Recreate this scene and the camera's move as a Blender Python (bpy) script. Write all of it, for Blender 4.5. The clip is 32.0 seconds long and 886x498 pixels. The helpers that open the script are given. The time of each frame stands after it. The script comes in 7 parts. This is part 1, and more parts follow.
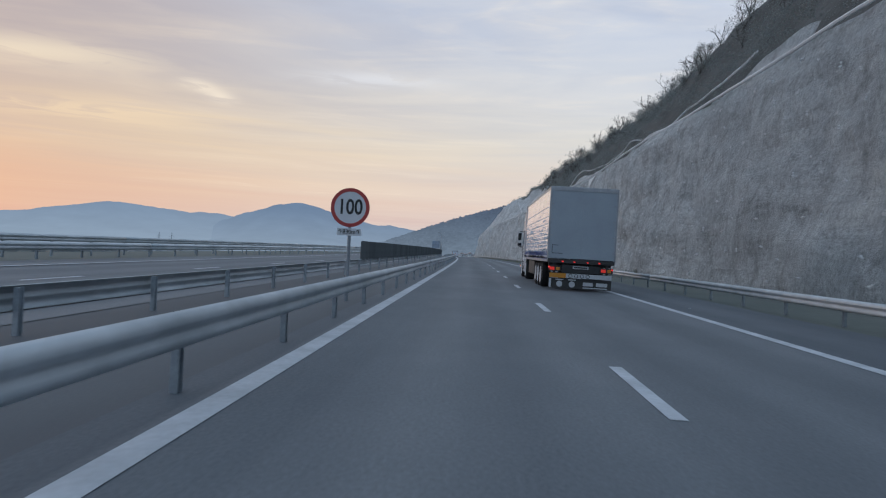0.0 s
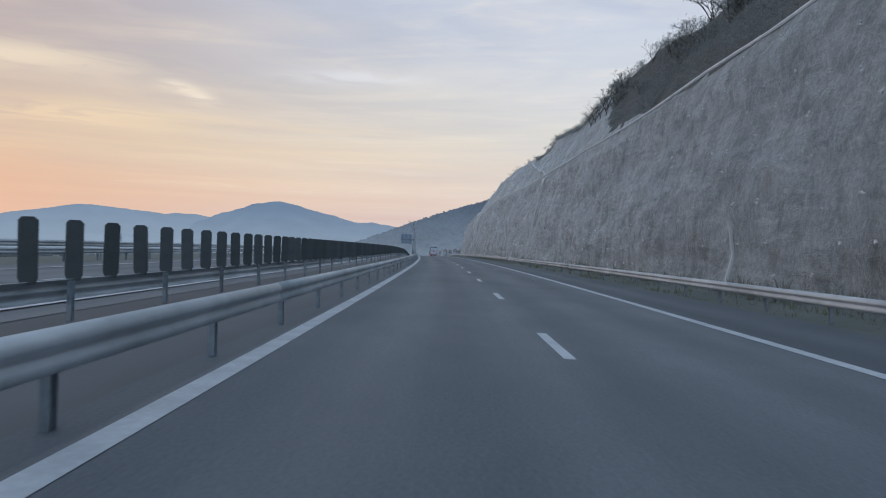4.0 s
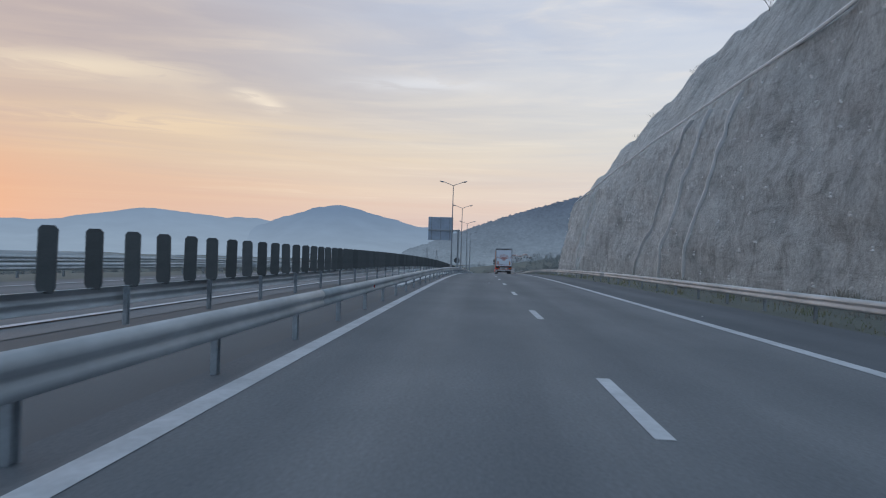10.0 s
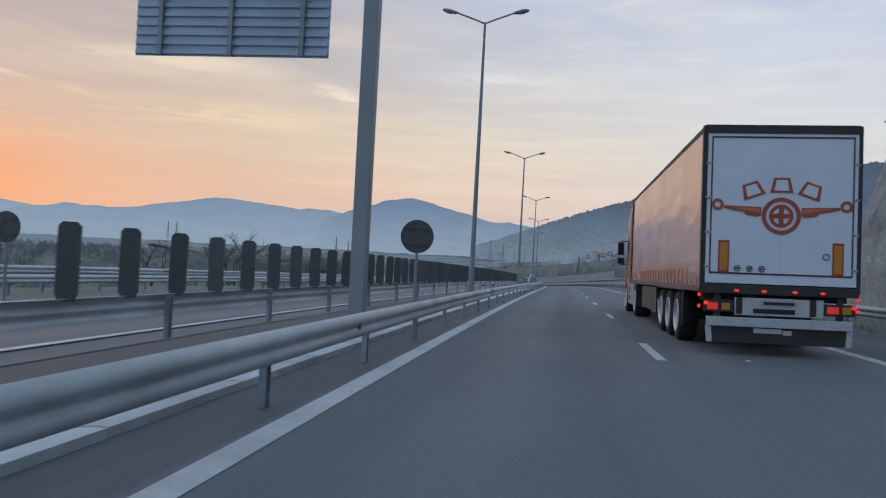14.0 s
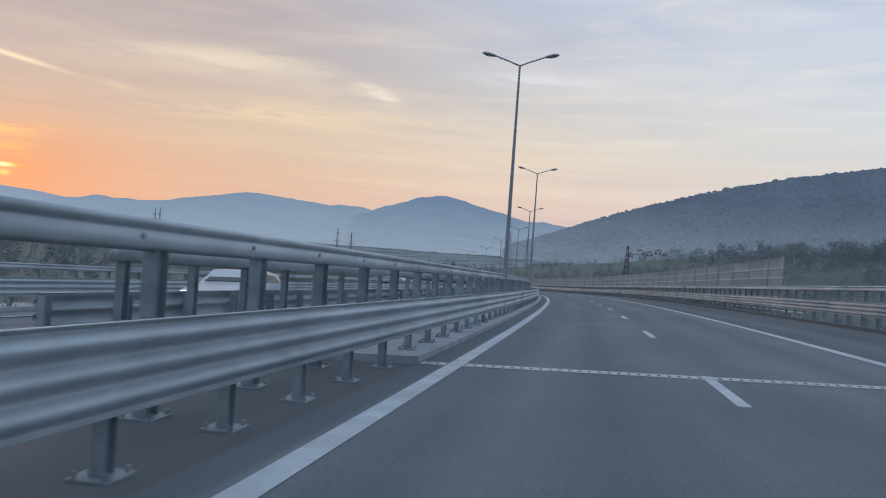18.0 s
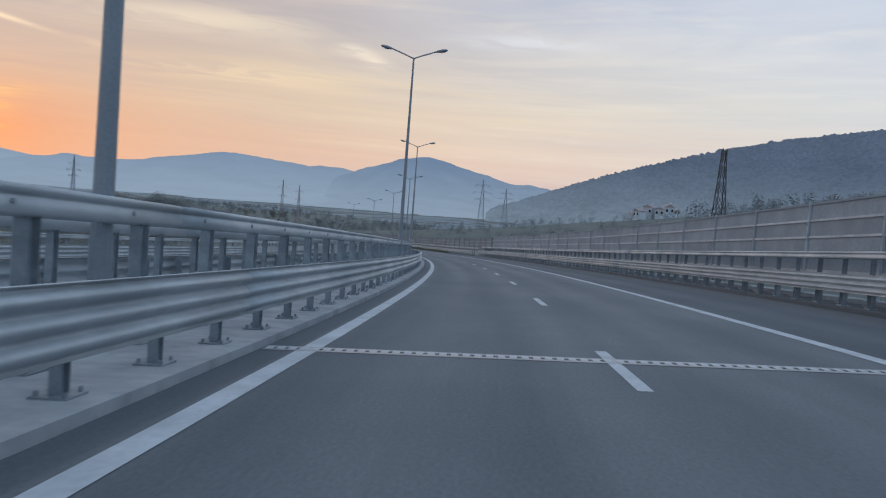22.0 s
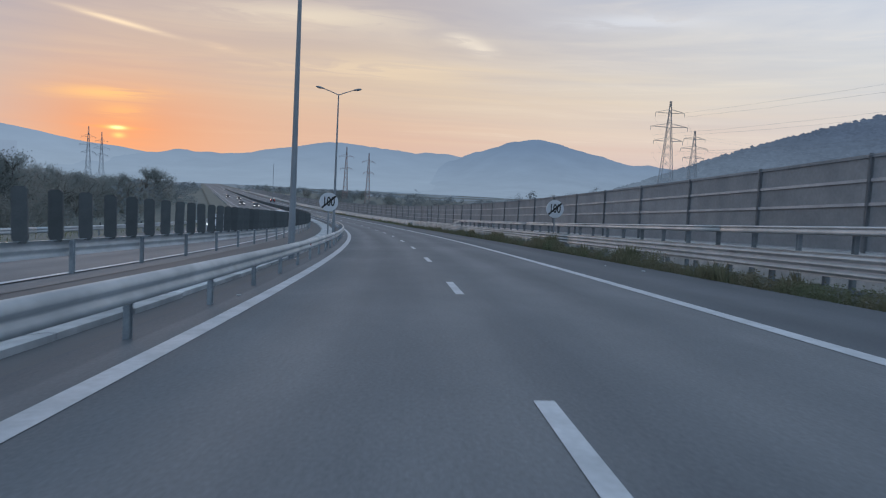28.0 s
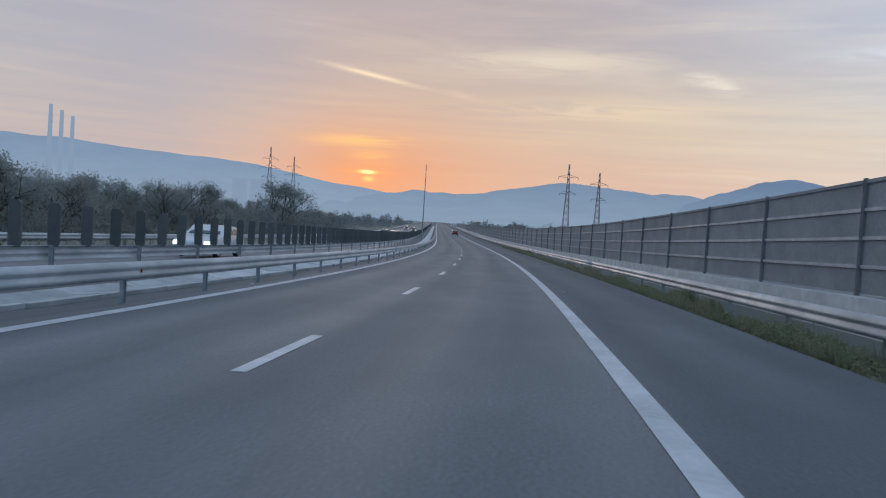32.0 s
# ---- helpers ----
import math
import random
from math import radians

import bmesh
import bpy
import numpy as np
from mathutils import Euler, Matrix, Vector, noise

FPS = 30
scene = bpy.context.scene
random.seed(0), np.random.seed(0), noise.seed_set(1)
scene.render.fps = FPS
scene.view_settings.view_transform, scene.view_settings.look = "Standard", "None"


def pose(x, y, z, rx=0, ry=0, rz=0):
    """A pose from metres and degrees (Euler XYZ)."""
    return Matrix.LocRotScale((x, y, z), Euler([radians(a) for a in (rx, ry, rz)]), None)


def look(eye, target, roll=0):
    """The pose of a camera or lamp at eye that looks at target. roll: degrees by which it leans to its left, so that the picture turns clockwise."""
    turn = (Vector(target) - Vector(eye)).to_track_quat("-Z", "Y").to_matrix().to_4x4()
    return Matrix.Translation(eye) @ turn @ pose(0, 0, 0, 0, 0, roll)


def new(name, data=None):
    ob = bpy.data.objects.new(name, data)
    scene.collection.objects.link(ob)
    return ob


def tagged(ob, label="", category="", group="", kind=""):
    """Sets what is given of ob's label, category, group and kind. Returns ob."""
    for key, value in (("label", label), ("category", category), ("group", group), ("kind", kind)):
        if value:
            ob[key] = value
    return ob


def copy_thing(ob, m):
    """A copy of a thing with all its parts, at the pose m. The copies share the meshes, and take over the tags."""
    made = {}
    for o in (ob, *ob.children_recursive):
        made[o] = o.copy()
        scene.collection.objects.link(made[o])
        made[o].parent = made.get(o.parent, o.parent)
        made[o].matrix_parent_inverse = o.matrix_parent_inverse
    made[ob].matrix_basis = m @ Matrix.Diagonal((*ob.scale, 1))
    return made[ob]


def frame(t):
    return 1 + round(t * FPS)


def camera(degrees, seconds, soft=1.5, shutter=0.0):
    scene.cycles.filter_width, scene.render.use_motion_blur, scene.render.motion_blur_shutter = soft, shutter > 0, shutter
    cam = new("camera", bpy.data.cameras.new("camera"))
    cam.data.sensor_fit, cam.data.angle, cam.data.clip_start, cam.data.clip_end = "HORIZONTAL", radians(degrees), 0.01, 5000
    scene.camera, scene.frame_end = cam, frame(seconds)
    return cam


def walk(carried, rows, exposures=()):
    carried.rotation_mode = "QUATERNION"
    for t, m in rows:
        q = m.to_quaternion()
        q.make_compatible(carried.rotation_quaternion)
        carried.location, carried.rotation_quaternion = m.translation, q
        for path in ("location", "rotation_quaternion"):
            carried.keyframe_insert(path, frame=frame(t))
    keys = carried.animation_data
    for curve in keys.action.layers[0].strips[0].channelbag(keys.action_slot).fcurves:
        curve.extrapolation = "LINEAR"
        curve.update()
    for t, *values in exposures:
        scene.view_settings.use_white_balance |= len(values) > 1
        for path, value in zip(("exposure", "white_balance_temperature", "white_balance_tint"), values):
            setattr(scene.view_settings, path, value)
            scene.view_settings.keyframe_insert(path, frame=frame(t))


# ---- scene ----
cam = camera(59.28, 32.0, soft=1.15, shutter=0.06)

# seconds, place (x, y, z), tilt, yaw, lean
ROWS = [
    (0, -1.76, 2.12, 1.34, 90.35, 2.44, 2.81),
    (0.5, -1.80, 16.57, 1.42, 90.17, 3.37, 2.95),
    (1, -1.85, 30.84, 1.49, 90.08, 3.78, 3.04),
    (1.5, -1.91, 44.48, 1.56, 89.90, 3.69, 3.00),
    (2, -1.96, 58.16, 1.62, 89.68, 3.80, 2.80),
    (2.5, -2.00, 72.60, 1.68, 89.58, 3.61, 2.25),
    (3, -2.05, 87.20, 1.73, 89.68, 3.17, 1.67),
    (3.5, -2.16, 101.54, 1.78, 90.05, 2.13, 1.43),
    (4.5, -2.54, 129.91, 1.85, 90.14, 0.98, 1.65),
    (5.5, -3.14, 157.84, 1.91, 89.93, 1.01, 1.90),
    (6, -3.57, 171.74, 1.93, 89.72, 2.34, 1.70),
    (6.5, -4.07, 185.56, 1.94, 89.49, 3.33, 1.15),
    (7, -4.64, 199.35, 1.96, 89.35, 4.28, 0.70),
    (7.5, -5.32, 213.22, 1.97, 89.58, 4.92, 0.73),
    (8, -6.03, 227.01, 1.97, 89.89, 4.90, 0.92),
    (8.5, -6.70, 240.44, 1.96, 90.12, 5.00, 1.04),
    (9, -7.41, 254.03, 1.94, 90.31, 5.09, 1.21),
    (9.5, -8.22, 268.51, 1.90, 90.48, 5.22, 1.49),
    (10, -9.07, 283.03, 1.86, 90.40, 6.10, 1.78),
    (10.5, -9.94, 296.68, 1.80, 90.10, 7.12, 1.94),
    (11, -10.81, 310.28, 1.74, 89.69, 7.88, 2.11),
    (11.5, -11.70, 324.59, 1.66, 89.33, 8.62, 2.42),
    (12, -12.56, 338.95, 1.54, 89.18, 9.52, 2.71),
    (12.5, -13.39, 352.95, 1.38, 89.43, 10.14, 2.83),
    (13, -14.18, 366.67, 1.17, 89.73, 10.55, 2.90),
    (13.5, -14.87, 379.97, 0.93, 89.96, 11.08, 2.98),
    (14, -15.53, 393.14, 0.66, 89.87, 11.53, 3.07),
    (14.5, -16.20, 406.51, 0.34, 89.62, 11.82, 3.12),
    (15.5, -17.55, 433.54, -0.43, 89.38, 13.12, 3.18),
    (16.5, -18.89, 460.77, -1.30, 89.44, 14.28, 3.30),
    (17, -19.58, 474.35, -1.76, 89.78, 14.28, 3.49),
    (17.5, -20.31, 487.95, -2.24, 89.86, 14.10, 3.79),
    (18, -21.08, 501.46, -2.73, 89.70, 14.13, 4.08),
    (18.5, -21.90, 514.73, -3.23, 89.28, 14.08, 4.23),
    (19, -22.77, 527.90, -3.74, 88.78, 14.91, 4.38),
    (19.5, -23.69, 541.10, -4.26, 88.54, 15.97, 4.68),
    (20, -24.75, 554.19, -4.80, 88.60, 16.90, 4.95),
    (20.5, -26.06, 566.87, -5.33, 88.72, 16.74, 5.10),
    (21, -27.58, 579.75, -5.90, 88.51, 15.70, 5.09),
    (21.5, -29.41, 593.64, -6.53, 87.89, 14.39, 4.84),
    (22, -31.46, 607.59, -7.17, 87.14, 12.92, 4.47),
    (22.5, -33.57, 620.56, -7.79, 86.48, 11.95, 4.02),
    (23, -35.96, 633.60, -8.43, 86.18, 11.31, 3.62),
    (23.5, -38.91, 647.67, -9.14, 86.02, 10.63, 3.48),
    (24, -42.22, 661.88, -9.86, 85.94, 10.79, 3.36),
    (24.5, -45.63, 675.52, -10.54, 85.77, 11.93, 3.04),
    (25, -49.28, 689.00, -11.22, 85.59, 13.27, 2.72),
    (25.5, -53.30, 702.46, -11.91, 85.51, 14.94, 2.57),
    (26.5, -62.28, 729.17, -13.28, 85.48, 17.76, 2.63),
    (27.5, -72.30, 755.67, -14.62, 85.57, 20.16, 2.80),
    (28, -77.53, 768.90, -15.25, 85.74, 20.99, 2.87),
    (28.5, -82.95, 782.21, -15.86, 85.97, 22.39, 2.90),
    (29, -88.52, 795.32, -16.45, 86.21, 23.80, 2.95),
    (29.5, -94.04, 807.81, -16.98, 86.37, 25.45, 2.99),
    (30, -99.80, 820.22, -17.50, 86.53, 27.55, 3.12),
    (30.5, -106.13, 833.09, -18.02, 86.71, 30.06, 3.54),
    (31, -112.80, 845.87, -18.52, 87.06, 33.15, 3.92),
    (31.5, -119.62, 858.13, -18.97, 87.52, 36.01, 3.89),
    (32, -126.64, 870.17, -19.39, 87.89, 38.02, 3.73),
]
walk(cam, [(t, pose(x, y, z, tilt, 0, yaw) @ pose(0, 0, 0, 0, 0, lean)) for t, x, y, z, tilt, yaw, lean in ROWS],
     exposures=[(0.0, 0.14, 5800, 9), (25.5, 0.14, 5780, 9), (27.5, 0.10, 5700, 9), (32.0, 0.08, 5620, 9)])

# ---------------------------------------------------------------- light
SUN_AZ, SUN_EL = 43.9, 3.3     # degrees to the left of +y, above the horizon
SUN_DIR = Vector((-math.sin(radians(SUN_AZ)) * math.cos(radians(SUN_EL)),
                  math.cos(radians(SUN_AZ)) * math.cos(radians(SUN_EL)), math.sin(radians(SUN_EL))))


def wire(tree, a, b):
    tree.links.new(a, b)


def math_node(tree, op, a, b=0.0, c=None, clamp=False):
    n = tree.nodes.new("ShaderNodeMath")
    n.operation, n.use_clamp = op, clamp
    for k, v in enumerate((a, b, c)):
        if v is None:
            continue
        if isinstance(v, (int, float)):
            n.inputs[k].default_value = v
        else:
            tree.links.new(v, n.inputs[k])
    return n.outputs[0]


def ramp(tree, fac, stops, mode="LINEAR"):
    n = tree.nodes.new("ShaderNodeValToRGB")
    n.color_ramp.interpolation = mode
    els = n.color_ramp.elements
    while len(els) < len(stops):
        els.new(0.5)
    for e, (p, c) in zip(els, stops):
        e.position, e.color = p, (*c, 1.0)
    tree.links.new(fac, n.inputs[0])
    return n.outputs[0]


def mix_color(tree, fac, a, b, blend="MIX"):
    n = tree.nodes.new("ShaderNodeMix")
    n.data_type, n.blend_type = "RGBA", blend
    for sock, v in ((n.inputs[0], fac), (n.inputs[6], a), (n.inputs[7], b)):
        if isinstance(v, (int, float)):
            sock.default_value = v
        elif isinstance(v, tuple):
            sock.default_value = (*v, 1.0)
        else:
            tree.links.new(v, sock)
    return n.outputs[2]


def build_world():
    world = bpy.data.worlds.new("evening_sky")
    scene.world = world
    world.use_nodes = True
    tree = world.node_tree
    tree.nodes.clear()
    coord = tree.nodes.new("ShaderNodeTexCoord")
    norm = tree.nodes.new("ShaderNodeVectorMath")
    norm.operation = "NORMALIZE"
    wire(tree, coord.outputs["Generated"], norm.inputs[0])
    d = norm.outputs[0]
    sep = tree.nodes.new("ShaderNodeSeparateXYZ")
    wire(tree, d, sep.inputs[0])
    el = math_node(tree, "MAXIMUM", sep.outputs[2], 0.0)
    # nearness to the sun in azimuth
    horiz = math_node(tree, "SQRT", math_node(tree, "ADD", math_node(tree, "MULTIPLY", sep.outputs[0], sep.outputs[0]),
                                              math_node(tree, "MULTIPLY", sep.outputs[1], sep.outputs[1])))
    sx, sy = -math.sin(radians(SUN_AZ)), math.cos(radians(SUN_AZ))
    along = math_node(tree, "ADD", math_node(tree, "MULTIPLY", sep.outputs[0], sx), math_node(tree, "MULTIPLY", sep.outputs[1], sy))
    cosaz = math_node(tree, "DIVIDE", along, math_node(tree, "MAXIMUM", horiz, 0.001))
    near = math_node(tree, "POWER", math_node(tree, "MAXIMUM", math_node(tree, "MULTIPLY_ADD", cosaz, 0.5, 0.5), 0.0), 9.0)
    # streaked high cloud, laid on a plane overhead
    low = math_node(tree, "ADD", el, 0.09)
    plane = tree.nodes.new("ShaderNodeCombineXYZ")
    across = math_node(tree, "ADD", math_node(tree, "MULTIPLY", sep.outputs[0], sy), math_node(tree, "MULTIPLY", sep.outputs[1], -sx))
    wire(tree, math_node(tree, "MULTIPLY", math_node(tree, "ARCTAN2", across, along), 3.6), plane.inputs[0])
    wire(tree, math_node(tree, "DIVIDE", 1.0, low), plane.inputs[1])

    def cloud(sx_, sy_, detail, rot, lo, hi, dist=0.6):
        m = tree.nodes.new("ShaderNodeMapping")
        m.inputs["Scale"].default_value = (sx_, sy_, 1)
        m.inputs["Rotation"].default_value = (0, 0, rot)
        wire(tree, plane.outputs[0], m.inputs[0])
        n = tree.nodes.new("ShaderNodeTexNoise")
        n.inputs["Scale"].default_value, n.inputs["Detail"].default_value = 1.0, detail
        n.inputs["Roughness"].default_value, n.inputs["Distortion"].default_value = 0.55, dist
        wire(tree, m.outputs[0], n.inputs["Vector"])
        r = tree.nodes.new("ShaderNodeMapRange")
        r.inputs[1].default_value, r.inputs[2].default_value = lo, hi
        wire(tree, n.outputs[0], r.inputs[0])
        return r.outputs[0]
    veil = cloud(0.42, 0.95, 4, 0.05, 0.40, 0.62)
    wisps = cloud(0.80, 2.3, 6, -0.03, 0.42, 0.74, 1.2)
    ripple = cloud(2.2, 5.2, 5, 0.04, 0.48, 0.74, 1.0)
    banks = cloud(0.50, 1.5, 5, 0.06, 0.42, 0.66, 1.0)

    sunny = ramp(tree, math_node(tree, "MULTIPLY", el, 2.0), [
        (0.0, (0.56, 0.40, 0.37)), (0.06, (0.68, 0.40, 0.31)), (0.12, (0.74, 0.43, 0.29)), (0.233, (0.80, 0.54, 0.33)),
        (0.375, (0.63, 0.52, 0.42)), (0.545, (0.49, 0.455, 0.45)), (0.75, (0.42, 0.435, 0.48)), (1.0, (0.42, 0.50, 0.66))])
    away = ramp(tree, math_node(tree, "MULTIPLY", el, 2.0), [
        (0.0, (0.55, 0.47, 0.46)), (0.12, (0.69, 0.55, 0.47)), (0.28, (0.61, 0.62, 0.61)), (0.55, (0.54, 0.565, 0.62)),
        (1.0, (0.48, 0.55, 0.69))])
    base = mix_color(tree, near, away, sunny)
    # a yellow band of thin cloud between the orange horizon and the grey above
    band = math_node(tree, "POWER", 2.718, math_node(tree, "MULTIPLY", math_node(tree, "POWER", math_node(tree, "DIVIDE", math_node(tree, "SUBTRACT", el, 0.135), 0.065), 2.0), -1.0))
    yellow = math_node(tree, "POWER", math_node(tree, "MAXIMUM", math_node(tree, "MULTIPLY_ADD", cosaz, 0.5, 0.5), 0.0), 5.0)
    base = mix_color(tree, math_node(tree, "MULTIPLY", math_node(tree, "MULTIPLY", band, yellow), math_node(tree, "MULTIPLY_ADD", veil, 0.30, 0.42)), base, (0.93, 0.67, 0.33))
    lit = mix_color(tree, near, (0.74, 0.71, 0.67), (0.93, 0.69, 0.40))
    dull = mix_color(tree, near, (0.46, 0.48, 0.54), (0.44, 0.39, 0.39))
    high = math_node(tree, "MULTIPLY", math_node(tree, "SUBTRACT", el, 0.05), 6.0, clamp=True)
    base = mix_color(tree, math_node(tree, "MULTIPLY", veil, 0.22), base, lit)
    base = mix_color(tree, math_node(tree, "MULTIPLY", math_node(tree, "MULTIPLY", banks, high), 0.50), base, dull)
    base = mix_color(tree, math_node(tree, "MULTIPLY", math_node(tree, "MULTIPLY", wisps, high), 0.42), base, lit)
    base = mix_color(tree, math_node(tree, "MULTIPLY", math_node(tree, "MULTIPLY", ripple, wisps), 0.35), base, (0.98, 0.80, 0.58))

    # greyer cloud above the sun
    close = math_node(tree, "POWER", math_node(tree, "MAXIMUM", math_node(tree, "MULTIPLY_ADD", cosaz, 0.5, 0.5), 0.0), 26.0)
    above = math_node(tree, "MULTIPLY", math_node(tree, "SUBTRACT", el, 0.075), 9.0, clamp=True)
    patchy = math_node(tree, "MULTIPLY_ADD", math_node(tree, "SUBTRACT", banks, wisps), 0.4, 0.62, clamp=True)
    base = mix_color(tree, math_node(tree, "MULTIPLY", math_node(tree, "MULTIPLY", close, above), patchy), base, (0.375, 0.335, 0.335))

    # duller air round and to the left of the sun
    leftward = math_node(tree, "MULTIPLY", math_node(tree, "MULTIPLY", math_node(tree, "ADD", across, -0.02), -3.5, clamp=True), math_node(tree, "MULTIPLY", math_node(tree, "SUBTRACT", el, 0.02), 9.0, clamp=True))
    base = mix_color(tree, math_node(tree, "MULTIPLY", leftward, math_node(tree, "MULTIPLY", close, 0.85)), base, (0.50, 0.43, 0.41))
    base = mix_color(tree, math_node(tree, "MULTIPLY", close, 0.50), base, (0.53, 0.37, 0.31))

    # lit scraps of cloud: a vapour trail and small puffs, each at its azimuth and height in the sky
    def scrap(base_, az, elev, long, thin, tilt, colour, amount, tear=2.4):
        side = Vector((math.cos(radians(az)), math.sin(radians(az)), 0.0))
        mid = Vector((-math.sin(radians(az)) * math.cos(radians(elev)), math.cos(radians(az)) * math.cos(radians(elev)), math.sin(radians(elev))))
        up = side.cross(mid)
        if up.z < 0:
            up = -up
        ax = (side * math.cos(radians(tilt)) + up * math.sin(radians(tilt))) / radians(long)
        ay = (up * math.cos(radians(tilt)) - side * math.sin(radians(tilt))) / radians(thin)
        total = None
        for axis in (ax, ay):
            dp = tree.nodes.new("ShaderNodeVectorMath")
            dp.operation = "DOT_PRODUCT"
            dp.inputs[1].default_value = axis
            wire(tree, d, dp.inputs[0])
            gap = math_node(tree, "SUBTRACT", dp.outputs["Value"], axis.dot(mid))
            sq = math_node(tree, "MULTIPLY", gap, gap)
            total = sq if total is None else math_node(tree, "ADD", total, sq)
        torn = math_node(tree, "MULTIPLY_ADD", ripple, tear, math_node(tree, "MULTIPLY", total, 1.0))
        mask = math_node(tree, "POWER", 2.718, math_node(tree, "MULTIPLY", torn, -1.0))
        front = math_node(tree, "MULTIPLY", math_node(tree, "GREATER_THAN", cosaz, 0.0), mask)
        return mix_color(tree, math_node(tree, "MULTIPLY", front, amount), base_, colour)
    base = scrap(base, 44.0, 10.1, 3.0, 0.16, -9.5, (1.0, 0.74, 0.46), 0.95, 0.7)
    base = scrap(base, 37.5, 9.1, 1.2, 0.18, -7.0, (1.0, 0.70, 0.42), 0.6)
    base = scrap(base, 18.9, 10.2, 1.0, 0.40, -10.0, (0.98, 0.80, 0.58), 0.55)
    base = scrap(base, 20.3, 10.8, 1.2, 0.40, -8.0, (0.98, 0.80, 0.58), 0.55)
    base = scrap(base, 31.0, 11.8, 7.0, 0.8, 2.0, (0.95, 0.76, 0.50), 0.55)
    base = scrap(base, 27.0, 8.4, 8.0, 0.7, 1.0, (0.95, 0.70, 0.40), 0.5)
    base = scrap(base, 8.0, 12.3, 4.5, 0.5, 1.0, (0.80, 0.76, 0.72), 0.5)

    # glow and veiled disc of the setting sun
    disc_dir = Vector((-math.sin(radians(SUN_AZ)), math.cos(radians(SUN_AZ)), math.tan(radians(2.95)))).normalized()
    dot = tree.nodes.new("ShaderNodeVectorMath")
    dot.operation = "DOT_PRODUCT"
    dot.inputs[1].default_value = disc_dir
    wire(tree, d, dot.inputs[0])
    off = math_node(tree, "SUBTRACT", sep.outputs[2], disc_dir.z)
    flat = math_node(tree, "ADD", math_node(tree, "MULTIPLY", math_node(tree, "SUBTRACT", 1.0, dot.outputs["Value"]), 2.0),
                     math_node(tree, "MULTIPLY", math_node(tree, "MULTIPLY", off, off), 3.0))
    wide = math_node(tree, "POWER", 2.718, math_node(tree, "MULTIPLY", flat, -70.0))
    tight = math_node(tree, "POWER", 2.718, math_node(tree, "MULTIPLY", flat, -650.0))
    spread = math_node(tree, "POWER", 2.718, math_node(tree, "MULTIPLY", math_node(tree, "ADD", flat, math_node(tree, "MULTIPLY", math_node(tree, "MULTIPLY", off, off), 9.0)), -11.0))
    base = mix_color(tree, math_node(tree, "MULTIPLY", spread, 0.50), base, (0.72, 0.36, 0.20))
    glow = mix_color(tree, math_node(tree, "MULTIPLY", wide, 0.62), base, (0.72, 0.235, 0.11))
    leftmost = math_node(tree, "MULTIPLY", math_node(tree, "ADD", across, 0.045), -5.0, clamp=True)
    glow = mix_color(tree, math_node(tree, "MULTIPLY", leftmost, math_node(tree, "MULTIPLY_ADD", wisps, -0.25, 0.72)), glow, mix_color(tree, math_node(tree, "MULTIPLY", el, 6.0, clamp=True), (0.48, 0.39, 0.37), (0.42, 0.39, 0.40)))
    streak = math_node(tree, "MULTIPLY", tight, math_node(tree, "MULTIPLY_ADD", wisps, 0.5, 0.5))
    glow = mix_color(tree, math_node(tree, "MULTIPLY", streak, 0.55, clamp=True), glow, (1.0, 0.30, 0.09))
    glow = scrap(glow, 44.6, 5.4, 3.2, 0.42, 2.0, (1.0, 0.52, 0.18), 0.85)
    glow = scrap(glow, 43.6, 4.3, 1.6, 0.5, 0.0, (1.0, 0.46, 0.15), 0.6)
    glow = scrap(glow, 44.0, 3.16, 1.5, 0.10, 0.0, (1.1, 0.34, 0.10), 0.9)
    # the disc shows through two slits in the cloud
    glow = scrap(glow, SUN_AZ, 3.16, 0.75, 0.13, 0.0, (1.3, 0.55, 0.16), 1.0, 0.0)
    glow = scrap(glow, SUN_AZ, 3.16, 0.42, 0.11, 0.0, (2.2, 1.25, 0.45), 1.0, 0.0)
    glow = scrap(glow, SUN_AZ - 0.1, 2.66, 0.36, 0.17, 0.0, (2.2, 0.62, 0.18), 1.0, 0.0)

    # the clear evening sky overhead and behind, above the sheet of cloud
    up_high = math_node(tree, "MULTIPLY", math_node(tree, "SUBTRACT", el, 0.40), 3.2, clamp=True)
    behind = math_node(tree, "MULTIPLY", math_node(tree, "MULTIPLY_ADD", cosaz, -1.6, 0.35, clamp=True), math_node(tree, "MULTIPLY_ADD", el, 3.0, 0.25, clamp=True))
    open_sky = math_node(tree, "MULTIPLY", math_node(tree, "MAXIMUM", up_high, behind), 0.85)
    glow = mix_color(tree, open_sky, glow, (0.425, 0.545, 0.655))
    nishita = tree.nodes.new("ShaderNodeTexSky")
    nishita.sky_type, nishita.sun_disc = "NISHITA", False
    nishita.sun_elevation, nishita.sun_rotation = radians(SUN_EL), radians(-SUN_AZ)
    bg = tree.nodes.new("ShaderNodeBackground")
    wire(tree, glow, bg.inputs[0])
    bg.inputs[1].default_value = 1.0
    bg2 = tree.nodes.new("ShaderNodeBackground")
    wire(tree, nishita.outputs[0], bg2.inputs[0])
    bg2.inputs[1].default_value = 0.004
    total = tree.nodes.new("ShaderNodeAddShader")
    wire(tree, bg.outputs[0], total.inputs[0])
    wire(tree, bg2.outputs[0], total.inputs[1])
    out = tree.nodes.new("ShaderNodeOutputWorld")
    wire(tree, total.outputs[0], out.inputs[0])


